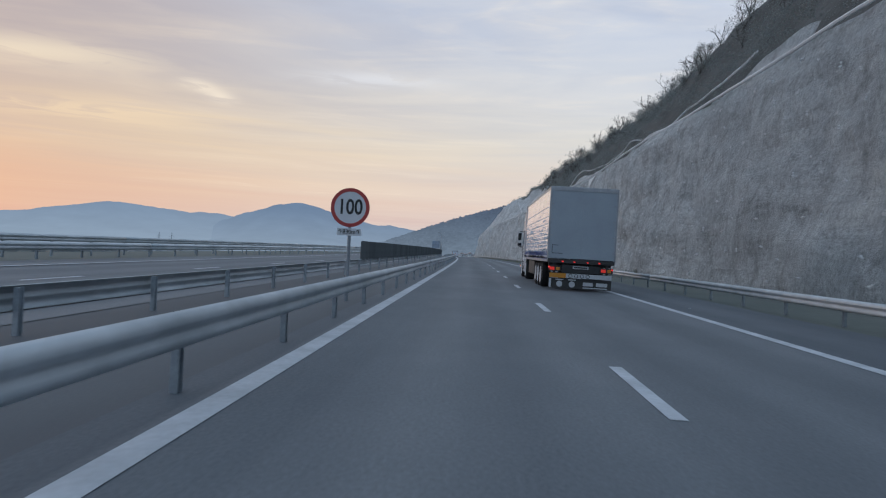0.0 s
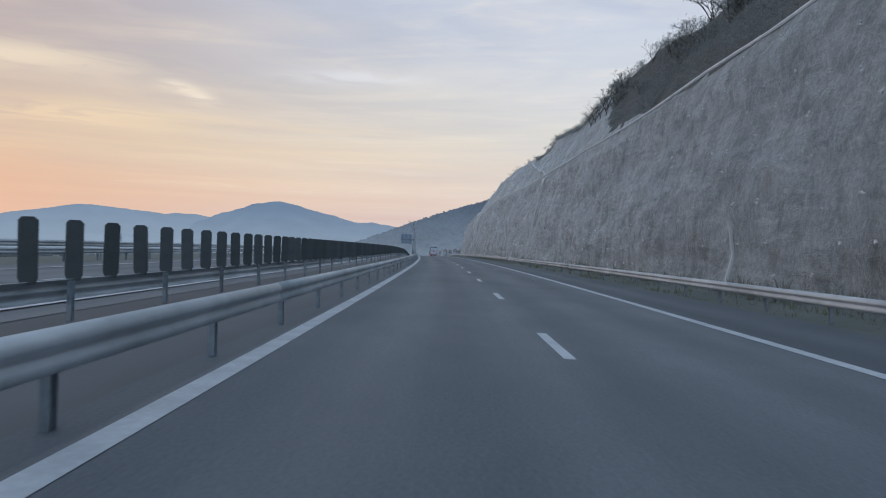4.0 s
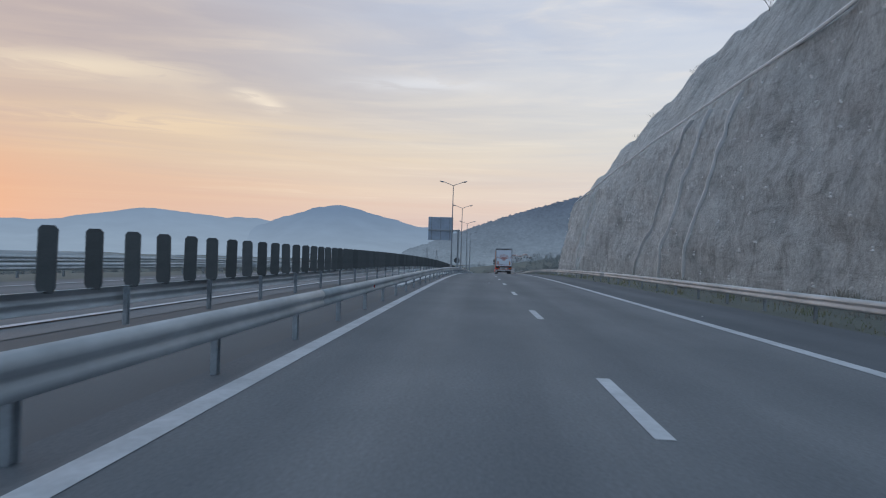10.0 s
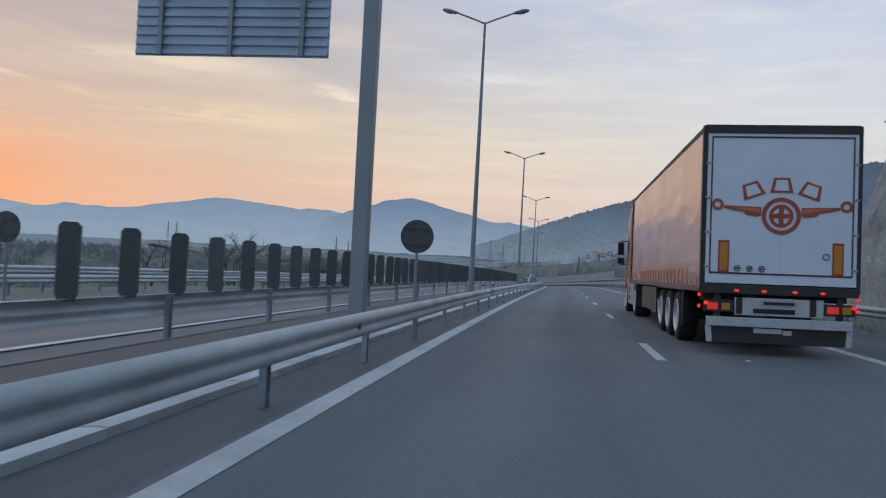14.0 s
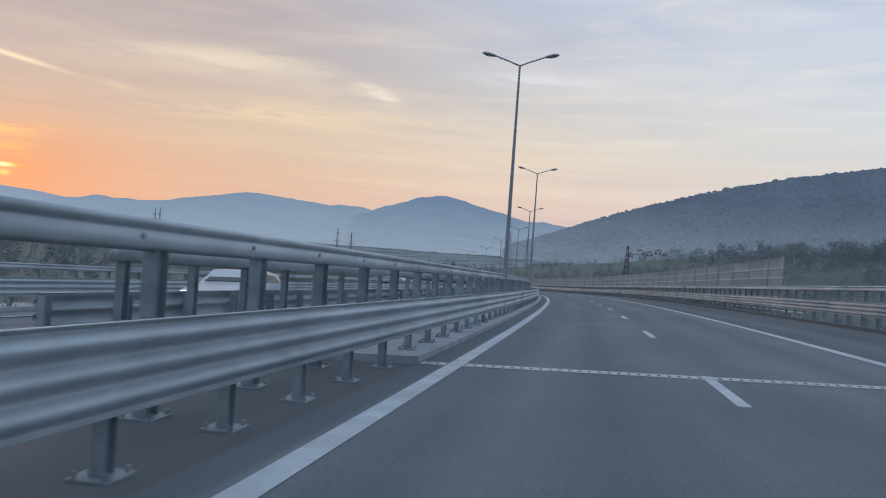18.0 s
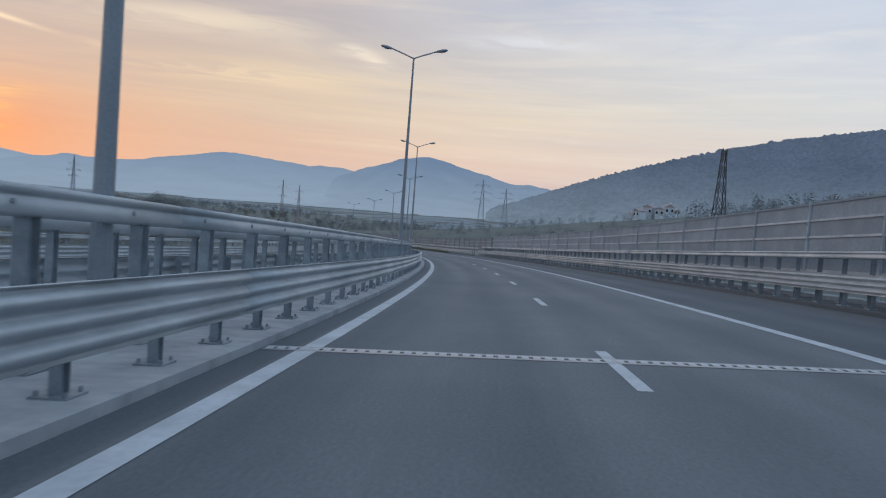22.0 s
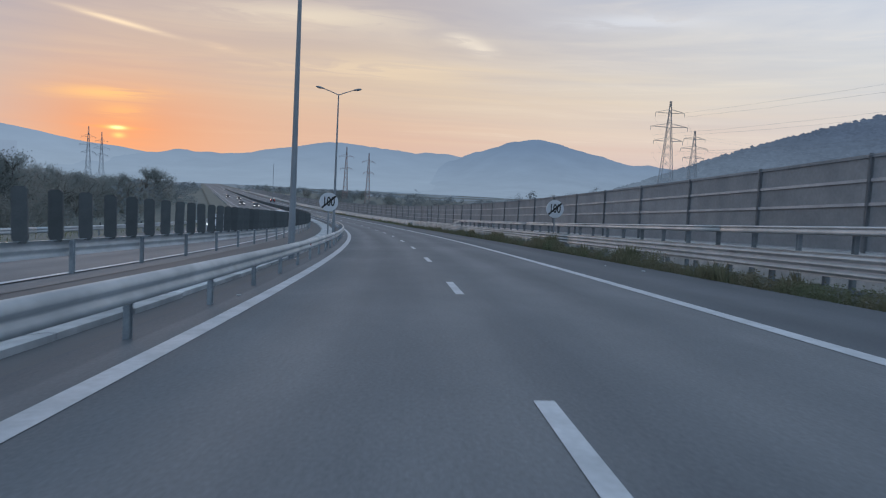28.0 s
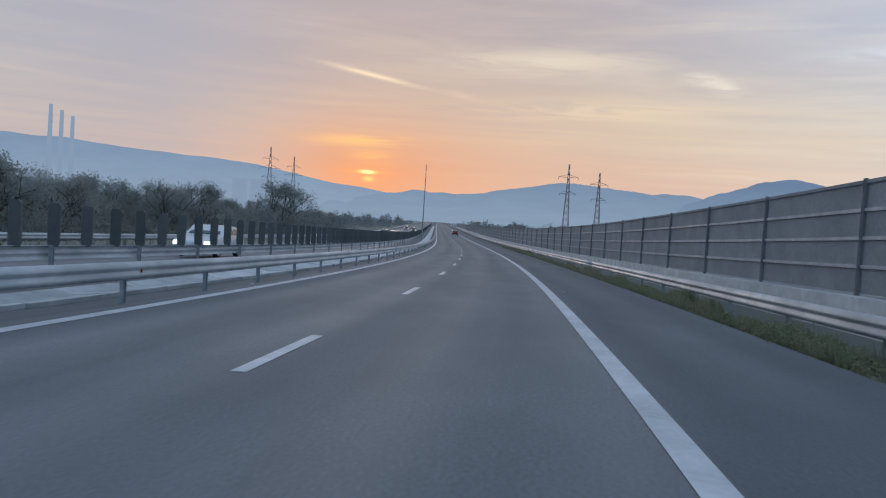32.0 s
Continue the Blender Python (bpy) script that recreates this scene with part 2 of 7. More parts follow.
build_world()
sun = new("sun", bpy.data.lights.new("sun", "SUN"))
sun.data.energy, sun.data.angle, sun.data.color = 0.30, radians(12.0), (1.0, 0.76, 0.60)
sun.matrix_world = look(SUN_DIR * 100, (0, 0, 0))


# ---------------------------------------------------------------- materials
def mat(name, a, b=None, scale=2.0, rough=0.6, metal=0.0, bump=0.0, bump_scale=20.0, fine=None, vary=0.0, stretch=(1, 1, 1), gloss_vary=0.12, grain=0.35, coat=0.0):
    """Two colours mixed by coarse noise, darkened a little by fine noise, with relief."""
    m = bpy.data.materials.new(name)
    m.use_nodes = True
    tree = m.node_tree
    bsdf = tree.nodes["Principled BSDF"]
    b = b or tuple(c * 0.8 for c in a)
    coord = tree.nodes.new("ShaderNodeTexCoord")
    mp = tree.nodes.new("ShaderNodeMapping")
    mp.inputs["Scale"].default_value = stretch
    wire(tree, coord.outputs["Object"], mp.inputs[0])

    def noise_(s, detail=4):
        n = tree.nodes.new("ShaderNodeTexNoise")
        n.inputs["Scale"].default_value, n.inputs["Detail"].default_value = s, detail
        wire(tree, mp.outputs[0], n.inputs["Vector"])
        return n.outputs[0]
    coarse = noise_(scale)
    contrast = tree.nodes.new("ShaderNodeMapRange")
    contrast.inputs[1].default_value, contrast.inputs[2].default_value = 0.33, 0.67
    wire(tree, coarse, contrast.inputs[0])
    col = mix_color(tree, contrast.outputs[0], a, b)
    small = noise_(fine or bump_scale, 3)
    col = mix_color(tree, grain, col, ramp(tree, small, [(0.3, (0.55, 0.55, 0.55)), (0.7, (1.0, 1.0, 1.0))]), "MULTIPLY")
    if vary:
        info = tree.nodes.new("ShaderNodeObjectInfo")
        hsv = tree.nodes.new("ShaderNodeHueSaturation")
        wire(tree, math_node(tree, "MULTIPLY_ADD", info.outputs["Random"], vary, 1.0 - vary / 2), hsv.inputs["Value"])
        wire(tree, col, hsv.inputs["Color"])
        col = hsv.outputs[0]
    wire(tree, col, bsdf.inputs["Base Color"])
    wire(tree, math_node(tree, "MULTIPLY_ADD", coarse, gloss_vary * 2, rough - gloss_vary, clamp=True), bsdf.inputs["Roughness"])
    bsdf.inputs["Metallic"].default_value = metal
    bsdf.inputs["Coat Weight"].default_value, bsdf.inputs["Coat Roughness"].default_value = coat, 0.12
    if bump:
        bp = tree.nodes.new("ShaderNodeBump")
        bp.inputs["Strength"].default_value, bp.inputs["Distance"].default_value = min(1.0, bump * 4), bump
        wire(tree, small, bp.inputs["Height"])
        wire(tree, bp.outputs[0], bsdf.inputs["Normal"])
    return m


def rock_mat(name):
    """Blasted grey rock: broken blocks, level strata, a few dark runs, pale scars and fine grit."""
    m = bpy.data.materials.new(name)
    m.use_nodes = True
    tree = m.node_tree
    bsdf = tree.nodes["Principled BSDF"]
    coord = tree.nodes.new("ShaderNodeTexCoord")

    def layer(scale, stretch, detail=5, rough=0.6, dist=0.0):
        mp = tree.nodes.new("ShaderNodeMapping")
        mp.inputs["Scale"].default_value = stretch
        wire(tree, coord.outputs["Object"], mp.inputs[0])
        n = tree.nodes.new("ShaderNodeTexNoise")
        n.inputs["Scale"].default_value, n.inputs["Detail"].default_value = scale, detail
        n.inputs["Roughness"].default_value, n.inputs["Distortion"].default_value = rough, dist
        wire(tree, mp.outputs[0], n.inputs["Vector"])
        return n.outputs[0]
    broad = layer(0.09, (1, 1, 1.3), 5, 0.6)
    strata = layer(1.0, (0.16, 0.16, 1.3), 6, 0.65, 1.2)
    runs = layer(0.7, (1, 1, 0.22), 5, 0.65, 0.8)
    lumps = layer(0.55, (1, 1, 1), 7, 0.7, 0.6)
    grit = layer(4.5, (1, 1, 1), 6, 0.75)
    cells = tree.nodes.new("ShaderNodeTexVoronoi")
    cells.inputs["Scale"].default_value, cells.inputs["Randomness"].default_value = 0.9, 1.0
    warp = tree.nodes.new("ShaderNodeMapping")
    warp.inputs["Scale"].default_value = (0.55, 0.55, 1.2)
    wire(tree, coord.outputs["Object"], warp.inputs[0])
    wire(tree, warp.outputs[0], cells.inputs["Vector"])
    col = ramp(tree, broad, [(0.30, (0.455, 0.480, 0.496)), (0.50, (0.580, 0.606, 0.622)), (0.72, (0.665, 0.686, 0.697))])
    col = mix_color(tree, 0.55, col, ramp(tree, strata, [(0.32, (0.72, 0.72, 0.72)), (0.5, (1, 1, 1)), (0.68, (1.13, 1.12, 1.10))]), "MULTIPLY")
    col = mix_color(tree, 0.22, col, ramp(tree, runs, [(0.34, (0.62, 0.62, 0.63)), (0.5, (0.98, 0.98, 0.98)), (0.7, (1.08, 1.08, 1.08))]), "MULTIPLY")
    col = mix_color(tree, 0.80, col, ramp(tree, lumps, [(0.36, (0.62, 0.62, 0.62)), (0.5, (1, 1, 1)), (0.64, (1.18, 1.18, 1.16))]), "MULTIPLY")
    col = mix_color(tree, 0.75, col, ramp(tree, grit, [(0.36, (0.66, 0.66, 0.66)), (0.52, (1, 1, 1)), (0.66, (1.2, 1.2, 1.18))]), "MULTIPLY")
    # rusty patches, few and faint
    rust = ramp(tree, layer(0.16, (1, 1, 1.2), 4, 0.6, 0.5), [(0.66, (0, 0, 0)), (0.78, (1, 1, 1))])
    col = mix_color(tree, math_node(tree, "MULTIPLY", rust, 0.45), col, (0.46, 0.38, 0.31))
    wire(tree, col, bsdf.inputs["Base Color"])
    bsdf.inputs["Roughness"].default_value = 0.95
    high = math_node(tree, "ADD", math_node(tree, "MULTIPLY", strata, 0.45), math_node(tree, "ADD", math_node(tree, "MULTIPLY", lumps, 1.0), math_node(tree, "MULTIPLY", grit, 0.7)))
    high = math_node(tree, "ADD", high, math_node(tree, "MULTIPLY", cells.outputs["Distance"], -0.35))
    bp = tree.nodes.new("ShaderNodeBump")
    bp.inputs["Strength"].default_value, bp.inputs["Distance"].default_value = 0.9, 0.60
    wire(tree, high, bp.inputs["Height"])
    wire(tree, bp.outputs[0], bsdf.inputs["Normal"])
    return m


def asphalt_mat(name):
    """Worn asphalt: paler wheel tracks along the lanes, blotches, grit and fine relief."""
    m = bpy.data.materials.new(name)
    m.use_nodes = True
    tree = m.node_tree
    bsdf = tree.nodes["Principled BSDF"]
    uv = tree.nodes.new("ShaderNodeUVMap")
    uv.uv_map = "lane"

    def layer(stretch, detail=4, rough=0.55):
        mp = tree.nodes.new("ShaderNodeMapping")
        mp.inputs["Scale"].default_value = stretch
        wire(tree, uv.outputs[0], mp.inputs[0])
        n = tree.nodes.new("ShaderNodeTexNoise")
        n.inputs["Scale"].default_value, n.inputs["Detail"].default_value, n.inputs["Roughness"].default_value = 1.0, detail, rough
        wire(tree, mp.outputs[0], n.inputs["Vector"])
        return n.outputs[0]
    sep = tree.nodes.new("ShaderNodeSeparateXYZ")
    wire(tree, uv.outputs[0], sep.inputs[0])
    # four tracks, 1.9 m apart
    wave = math_node(tree, "COSINE", math_node(tree, "MULTIPLY", math_node(tree, "ADD", sep.outputs[0], math_node(tree, "MULTIPLY", layer((0.1, 0.03, 1)), 0.8)), 3.35))
    track = math_node(tree, "MULTIPLY_ADD", wave, 0.5, 0.5)
    long = layer((1.1, 0.035, 1), 5, 0.6)
    blotch = layer((0.35, 0.16, 1), 5, 0.65)
    grit = layer((26, 22, 1), 3, 0.7)
    col = ramp(tree, blotch, [(0.30, (0.098, 0.109, 0.124)), (0.50, (0.116, 0.127, 0.142)), (0.70, (0.140, 0.150, 0.165))])
    col = mix_color(tree, 0.7, col, ramp(tree, long, [(0.30, (0.82, 0.82, 0.83)), (0.5, (1, 1, 1)), (0.70, (1.14, 1.13, 1.12))]), "MULTIPLY")
    col = mix_color(tree, math_node(tree, "MULTIPLY", track, 0.5), col, mix_color(tree, 1.0, col, (1.22, 1.21, 1.19), "MULTIPLY"))
    col = mix_color(tree, 0.8, col, ramp(tree, grit, [(0.30, (0.72, 0.72, 0.72)), (0.52, (1, 1, 1)), (0.72, (1.28, 1.28, 1.28))]), "MULTIPLY")
    # the hard shoulder and the strip beside the median are laid in a darker mix
    wander = math_node(tree, "MULTIPLY_ADD", layer((0.0, 0.2, 1), 2), 0.10, sep.outputs[0])
    outer = math_node(tree, "MULTIPLY", math_node(tree, "SUBTRACT", wander, 3.90), 14.0, clamp=True)
    strip_in = math_node(tree, "MULTIPLY", math_node(tree, "MULTIPLY", math_node(tree, "ADD", wander, 3.86), -14.0, clamp=True), math_node(tree, "GREATER_THAN", sep.outputs[0], -4.6))
    col = mix_color(tree, math_node(tree, "MAXIMUM", outer, strip_in), mix_color(tree, 1.0, col, (1.07, 1.06, 1.05), "MULTIPLY"), mix_color(tree, 1.0, col, (0.74, 0.77, 0.80), "MULTIPLY"))
    wire(tree, col, bsdf.inputs["Base Color"])
    wire(tree, math_node(tree, "MULTIPLY_ADD", track, -0.10, 0.86), bsdf.inputs["Roughness"])
    bp = tree.nodes.new("ShaderNodeBump")
    bp.inputs["Strength"].default_value, bp.inputs["Distance"].default_value = 0.25, 0.006
    wire(tree, grit, bp.inputs["Height"])
    wire(tree, bp.outputs[0], bsdf.inputs["Normal"])
    return m


def lamp_mat(name, color, strength):
    m = bpy.data.materials.new(name)
    m.use_nodes = True
    bsdf = m.node_tree.nodes["Principled BSDF"]
    bsdf.inputs["Base Color"].default_value = (*[c * 0.5 for c in color], 1)
    bsdf.inputs["Emission Color"].default_value = (*color, 1)
    bsdf.inputs["Emission Strength"].default_value = strength
    return m


def painted_haze_mat(name, low, high, z0, z1, grain=0.004, amount=0.25, stretch=(1, 1, 1), vary=0.0):
    """Far hills as a plain glowing backdrop: evening haze painted in, paler towards the valley floor."""
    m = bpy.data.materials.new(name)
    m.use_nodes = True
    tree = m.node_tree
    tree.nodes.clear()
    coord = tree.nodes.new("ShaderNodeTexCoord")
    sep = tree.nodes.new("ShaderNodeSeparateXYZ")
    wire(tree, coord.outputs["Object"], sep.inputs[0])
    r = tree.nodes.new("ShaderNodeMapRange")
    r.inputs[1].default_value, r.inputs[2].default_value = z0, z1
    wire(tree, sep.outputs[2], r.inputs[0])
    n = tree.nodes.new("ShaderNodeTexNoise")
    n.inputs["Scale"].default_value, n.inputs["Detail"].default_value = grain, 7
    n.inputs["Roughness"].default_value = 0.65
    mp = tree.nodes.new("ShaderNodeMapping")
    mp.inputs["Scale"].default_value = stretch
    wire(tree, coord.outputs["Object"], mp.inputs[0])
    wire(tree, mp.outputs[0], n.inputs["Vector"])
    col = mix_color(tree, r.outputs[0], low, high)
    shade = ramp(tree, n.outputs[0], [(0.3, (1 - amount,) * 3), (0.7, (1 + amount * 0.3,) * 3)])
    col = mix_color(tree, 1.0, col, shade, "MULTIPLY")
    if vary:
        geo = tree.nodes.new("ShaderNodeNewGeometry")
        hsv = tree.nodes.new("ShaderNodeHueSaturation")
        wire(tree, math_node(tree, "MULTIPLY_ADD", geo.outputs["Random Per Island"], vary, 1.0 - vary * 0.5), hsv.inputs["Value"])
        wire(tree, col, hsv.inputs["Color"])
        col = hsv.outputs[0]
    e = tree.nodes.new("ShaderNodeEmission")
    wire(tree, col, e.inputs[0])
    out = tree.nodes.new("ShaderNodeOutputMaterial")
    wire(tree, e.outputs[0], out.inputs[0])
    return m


M = dict(
    asphalt=asphalt_mat("asphalt"),
    shoulder=mat("old_asphalt", (0.098, 0.104, 0.114), (0.125, 0.13, 0.138), 0.4, 0.85, bump=0.005, bump_scale=50),
    paint=mat("road_paint", (0.58, 0.60, 0.64), (0.45, 0.47, 0.50), 1.5, 0.65, bump=0.002, bump_scale=40, fine=14),
    zinc=mat("galvanised_steel", (0.53, 0.565, 0.595), (0.38, 0.41, 0.435), 1.1, 0.54, metal=0.3, bump=0.002, bump_scale=25, fine=6, stretch=(1, 0.4, 1)),
    post=mat("zinc_post", (0.38, 0.42, 0.46), (0.24, 0.27, 0.30), 3.0, 0.55, metal=0.3, bump=0.002, bump_scale=30, vary=0.35),
    blade=mat("dark_plastic_blade", (0.066, 0.076, 0.082), (0.090, 0.100, 0.106), 4.0, 0.6, bump=0.002, bump_scale=40, vary=0.4),
    concrete=mat("concrete", (0.66, 0.67, 0.68), (0.52, 0.535, 0.55), 1.1, 0.85, bump=0.006, bump_scale=18, fine=6),
    kerb=mat("kerb_concrete", (0.46, 0.47, 0.49), (0.33, 0.34, 0.36), 1.4, 0.85, bump=0.006, bump_scale=20, fine=5),
    pole=mat("grey_lamp_pole", (0.29, 0.32, 0.355), (0.23, 0.255, 0.285), 0.8, 0.5, metal=0.15, bump=0.001, bump_scale=30),
    lens=mat("lamp_glass", (0.30, 0.31, 0.32), (0.22, 0.23, 0.25), 5, 0.25),
    signback=mat("aluminium_sign_back", (0.42, 0.50, 0.62), (0.34, 0.41, 0.52), 1.5, 0.45, metal=0.25, bump=0.001, bump_scale=30),
    signdark=mat("dark_sign_back", (0.085, 0.095, 0.105), (0.060, 0.068, 0.076), 3, 0.6),
    white_sign=mat("white_sign_sheet", (0.66, 0.68, 0.72), (0.60, 0.62, 0.66), 2.0, 0.45, grain=0.10),
    red_sign=mat("red_sign_border", (0.42, 0.045, 0.04), (0.36, 0.04, 0.04), 2.0, 0.45, grain=0.10),
    black_sign=mat("black_sign_paint", (0.014, 0.015, 0.018), (0.02, 0.02, 0.022), 2.0, 0.5),
    rock=rock_mat("grey_rock_face"),
    chute=mat("pale_concrete_chute", (0.84, 0.85, 0.86), (0.72, 0.73, 0.74), 1.0, 0.8, bump=0.004, bump_scale=8, grain=0.15),
    bolt=mat("bright_anchor_plate", (0.90, 0.91, 0.92), (0.84, 0.85, 0.87), 4, 0.35),
    soil=mat("dry_hillside", (0.120, 0.122, 0.118), (0.080, 0.085, 0.082), 0.15, 0.95, bump=0.15, bump_scale=0.8, fine=1.5),
    grass=mat("dull_grass", (0.105, 0.122, 0.108), (0.150, 0.160, 0.145), 0.12, 0.95, bump=0.05, bump_scale=6, fine=2.5),
    weeds=mat("roadside_weeds", (0.225, 0.262, 0.160), (0.295, 0.278, 0.195), 0.7, 0.95, vary=0.4),
    bark=mat("bark", (0.11, 0.10, 0.092), (0.075, 0.068, 0.062), 4, 0.95, bump=0.01, bump_scale=15),
    pale_gutter=mat("bleached_concrete", (0.56, 0.58, 0.60), (0.36, 0.38, 0.40), 0.9, 0.85, bump=0.006, bump_scale=18, fine=2.5, vary=0.35),
    # both leaf colours are greyed and lifted, painting haze into them
    leaf=mat("autumn_leaves_hazed", (0.310, 0.325, 0.312), (0.350, 0.345, 0.318), 0.6, 0.9, vary=0.35),
    leaf_dark=mat("dark_leaves_hazed", (0.270, 0.298, 0.292), (0.310, 0.325, 0.312), 0.6, 0.9, vary=0.35),
    panel=mat("noise_panel", (0.275, 0.295, 0.318), (0.220, 0.238, 0.260), 0.9, 0.85, bump=0.004, bump_scale=30, fine=10, vary=0.18),
    panel_bridge=mat("bridge_noise_panel", (0.345, 0.375, 0.405), (0.285, 0.31, 0.34), 0.9, 0.85, bump=0.004, bump_scale=30, fine=10, vary=0.18),
    panel_rail=mat("panel_edge", (0.42, 0.45, 0.49), (0.32, 0.345, 0.38), 1.5, 0.6, metal=0.15),
    panel_pale=mat("pale_panel_post", (0.56, 0.59, 0.625), (0.44, 0.465, 0.495), 1.5, 0.6, metal=0.1, vary=0.2),
    steel_post=mat("noise_wall_post", (0.21, 0.225, 0.245), (0.16, 0.172, 0.188), 2.0, 0.6, metal=0.1, vary=0.2),
    # lattice grey lightened, the haze before it painted in
    pylon=mat("lattice_painted_haze", (0.27, 0.295, 0.33), (0.22, 0.24, 0.27), 1.0, 0.6, metal=0.1),
    pylon_red=mat("faded_red_lattice", (0.33, 0.22, 0.21), (0.30, 0.28, 0.29), 0.3, 0.6),
    # house walls and roofs paled, with distance haze painted into both
    wall_house=mat("house_wall_painted_haze", (0.72, 0.74, 0.78), (0.58, 0.60, 0.64), 0.5, 0.9, grain=0.15),
    roof_house=mat("tile_roof_painted_haze", (0.44, 0.35, 0.335), (0.38, 0.32, 0.31), 0.6, 0.9),
    window_dark=mat("dark_window", (0.03, 0.035, 0.045), (0.02, 0.025, 0.03), 2, 0.15),
    tyre=mat("tyre_rubber", (0.016, 0.016, 0.017), (0.024, 0.024, 0.025), 6, 0.85, bump=0.004, bump_scale=30),
    rim=mat("polished_rim", (0.62, 0.64, 0.67), (0.48, 0.50, 0.53), 4, 0.35, metal=0.45, grain=0.15),
    rubber=mat("black_plastic", (0.020, 0.021, 0.023), (0.030, 0.031, 0.033), 4, 0.6),
    chassis=mat("dark_chassis", (0.030, 0.031, 0.034), (0.050, 0.048, 0.046), 3, 0.7),
    skirt=mat("grey_side_box", (0.040, 0.040, 0.040), (0.030, 0.030, 0.031), 2, 0.6),
    curtain_pale=mat("pale_lilac_curtain", (0.90, 0.87, 0.92), (0.86, 0.82, 0.89), 0.7, 0.22, bump=0.003, bump_scale=5.0, fine=2.6, grain=0.06, coat=1.0),
    curtain_blue=mat("blue_curtain_hem", (0.060, 0.095, 0.30), (0.048, 0.075, 0.24), 0.9, 0.30, coat=0.6, bump=0.01, bump_scale=3, grain=0.10),
    curtain_orange=mat("orange_curtain", (0.68, 0.27, 0.16), (0.60, 0.23, 0.135), 0.6, 0.36, coat=0.6, bump=0.005, bump_scale=1.8, fine=1.2, grain=0.10),
    door_grey=mat("grey_blue_door", (0.33, 0.38, 0.43), (0.30, 0.34, 0.39), 1.0, 0.5, bump=0.001, bump_scale=20, grain=0.10),
    door_white=mat("white_rear_door", (0.70, 0.76, 0.86), (0.65, 0.71, 0.81), 1.2, 0.4, grain=0.08),
    alu=mat("aluminium_frame", (0.42, 0.44, 0.47), (0.32, 0.34, 0.37), 2, 0.4, metal=0.6),
    red_paint=mat("maroon_frame", (0.11, 0.028, 0.034), (0.085, 0.024, 0.03), 2, 0.45, grain=0.1),
    logo_fill=mat("orange_emblem_fill", (0.60, 0.20, 0.12), (0.52, 0.17, 0.10), 3, 0.5),
    logo_red=mat("red_emblem", (0.42, 0.09, 0.055), (0.36, 0.08, 0.05), 3, 0.5),
    cab_white=mat("white_cab_paint", (0.62, 0.64, 0.68), (0.56, 0.58, 0.62), 1.0, 0.25, grain=0.10),
    cab_orange=mat("orange_cab_paint", (0.50, 0.165, 0.085), (0.44, 0.14, 0.07), 1.0, 0.25, grain=0.10),
    silver=mat("silver_panel", (0.40, 0.40, 0.41), (0.32, 0.32, 0.33), 1.5, 0.35, metal=0.3, grain=0.10),
    glass=mat("tinted_glass", (0.020, 0.024, 0.030), (0.026, 0.030, 0.036), 1, 0.08, gloss_vary=0.02),
    amber=mat("amber_reflector", (0.60, 0.27, 0.025), (0.52, 0.22, 0.02), 4, 0.4),
    plate=mat("number_plate", (0.42, 0.43, 0.44), (0.38, 0.39, 0.40), 4, 0.5),
    cream=mat("pale_strip", (0.55, 0.57, 0.60), (0.48, 0.50, 0.53), 4, 0.5),
    car_white=mat("white_car_paint", (0.58, 0.60, 0.64), (0.53, 0.55, 0.58), 1.0, 0.2, grain=0.10),
    car_dark=mat("dark_car_paint", (0.05, 0.055, 0.065), (0.04, 0.045, 0.05), 1.0, 0.2, grain=0.10),
    red_light=lamp_mat("red_lamp", (1.0, 0.04, 0.03), 0.7),
    amber_light=lamp_mat("amber_lamp", (1.0, 0.32, 0.05), 0.7),
    head_light=lamp_mat("head_lamp", (1.0, 0.95, 0.86), 2.2),
    # far hills and masonry glow, with haze painted into their colours
    far_blue=painted_haze_mat("painted_haze_mountains", (0.270, 0.325, 0.380), (0.200, 0.258, 0.332), 0, 230, 0.004, 0.08),
    far_front=painted_haze_mat("painted_haze_nearer_mountain", (0.255, 0.308, 0.362), (0.160, 0.215, 0.292), -10, 230, 0.006, 0.09),
    far_chimney=painted_haze_mat("painted_haze_masonry", (0.265, 0.315, 0.375), (0.255, 0.305, 0.365), -25, 60, 0.02, 0.05),
    red_dim=lamp_mat("tail_lamp_red", (1.0, 0.05, 0.03), 0.28),
    # field colour paled and blued to paint in the valley haze
    far_valley=mat("painted_haze_fields", (0.27, 0.305, 0.33), (0.21, 0.24, 0.26), 0.012, 0.95, fine=0.05, bump_scale=0.2),
    far_paler=painted_haze_mat("painted_haze_farther_mountains", (0.29, 0.345, 0.40), (0.215, 0.275, 0.355), 30, 320, 0.004, 0.08),
    # woods tinted pale blue-grey: air haze put into the base colour
    far_wood=mat("painted_haze_woods", (0.245, 0.278, 0.295), (0.20, 0.228, 0.242), 0.05, 0.95, vary=0.3),
    hill_crown=painted_haze_mat("painted_haze_crowns", (0.172, 0.210, 0.246), (0.086, 0.110, 0.150), -30, 190, 0.006, 0.18, vary=0.20),
    hill_wood=painted_haze_mat("painted_haze_hill", (0.180, 0.220, 0.258), (0.086, 0.110, 0.152), -30, 190, 0.05, 0.20, (1, 1, 0.35)),
)


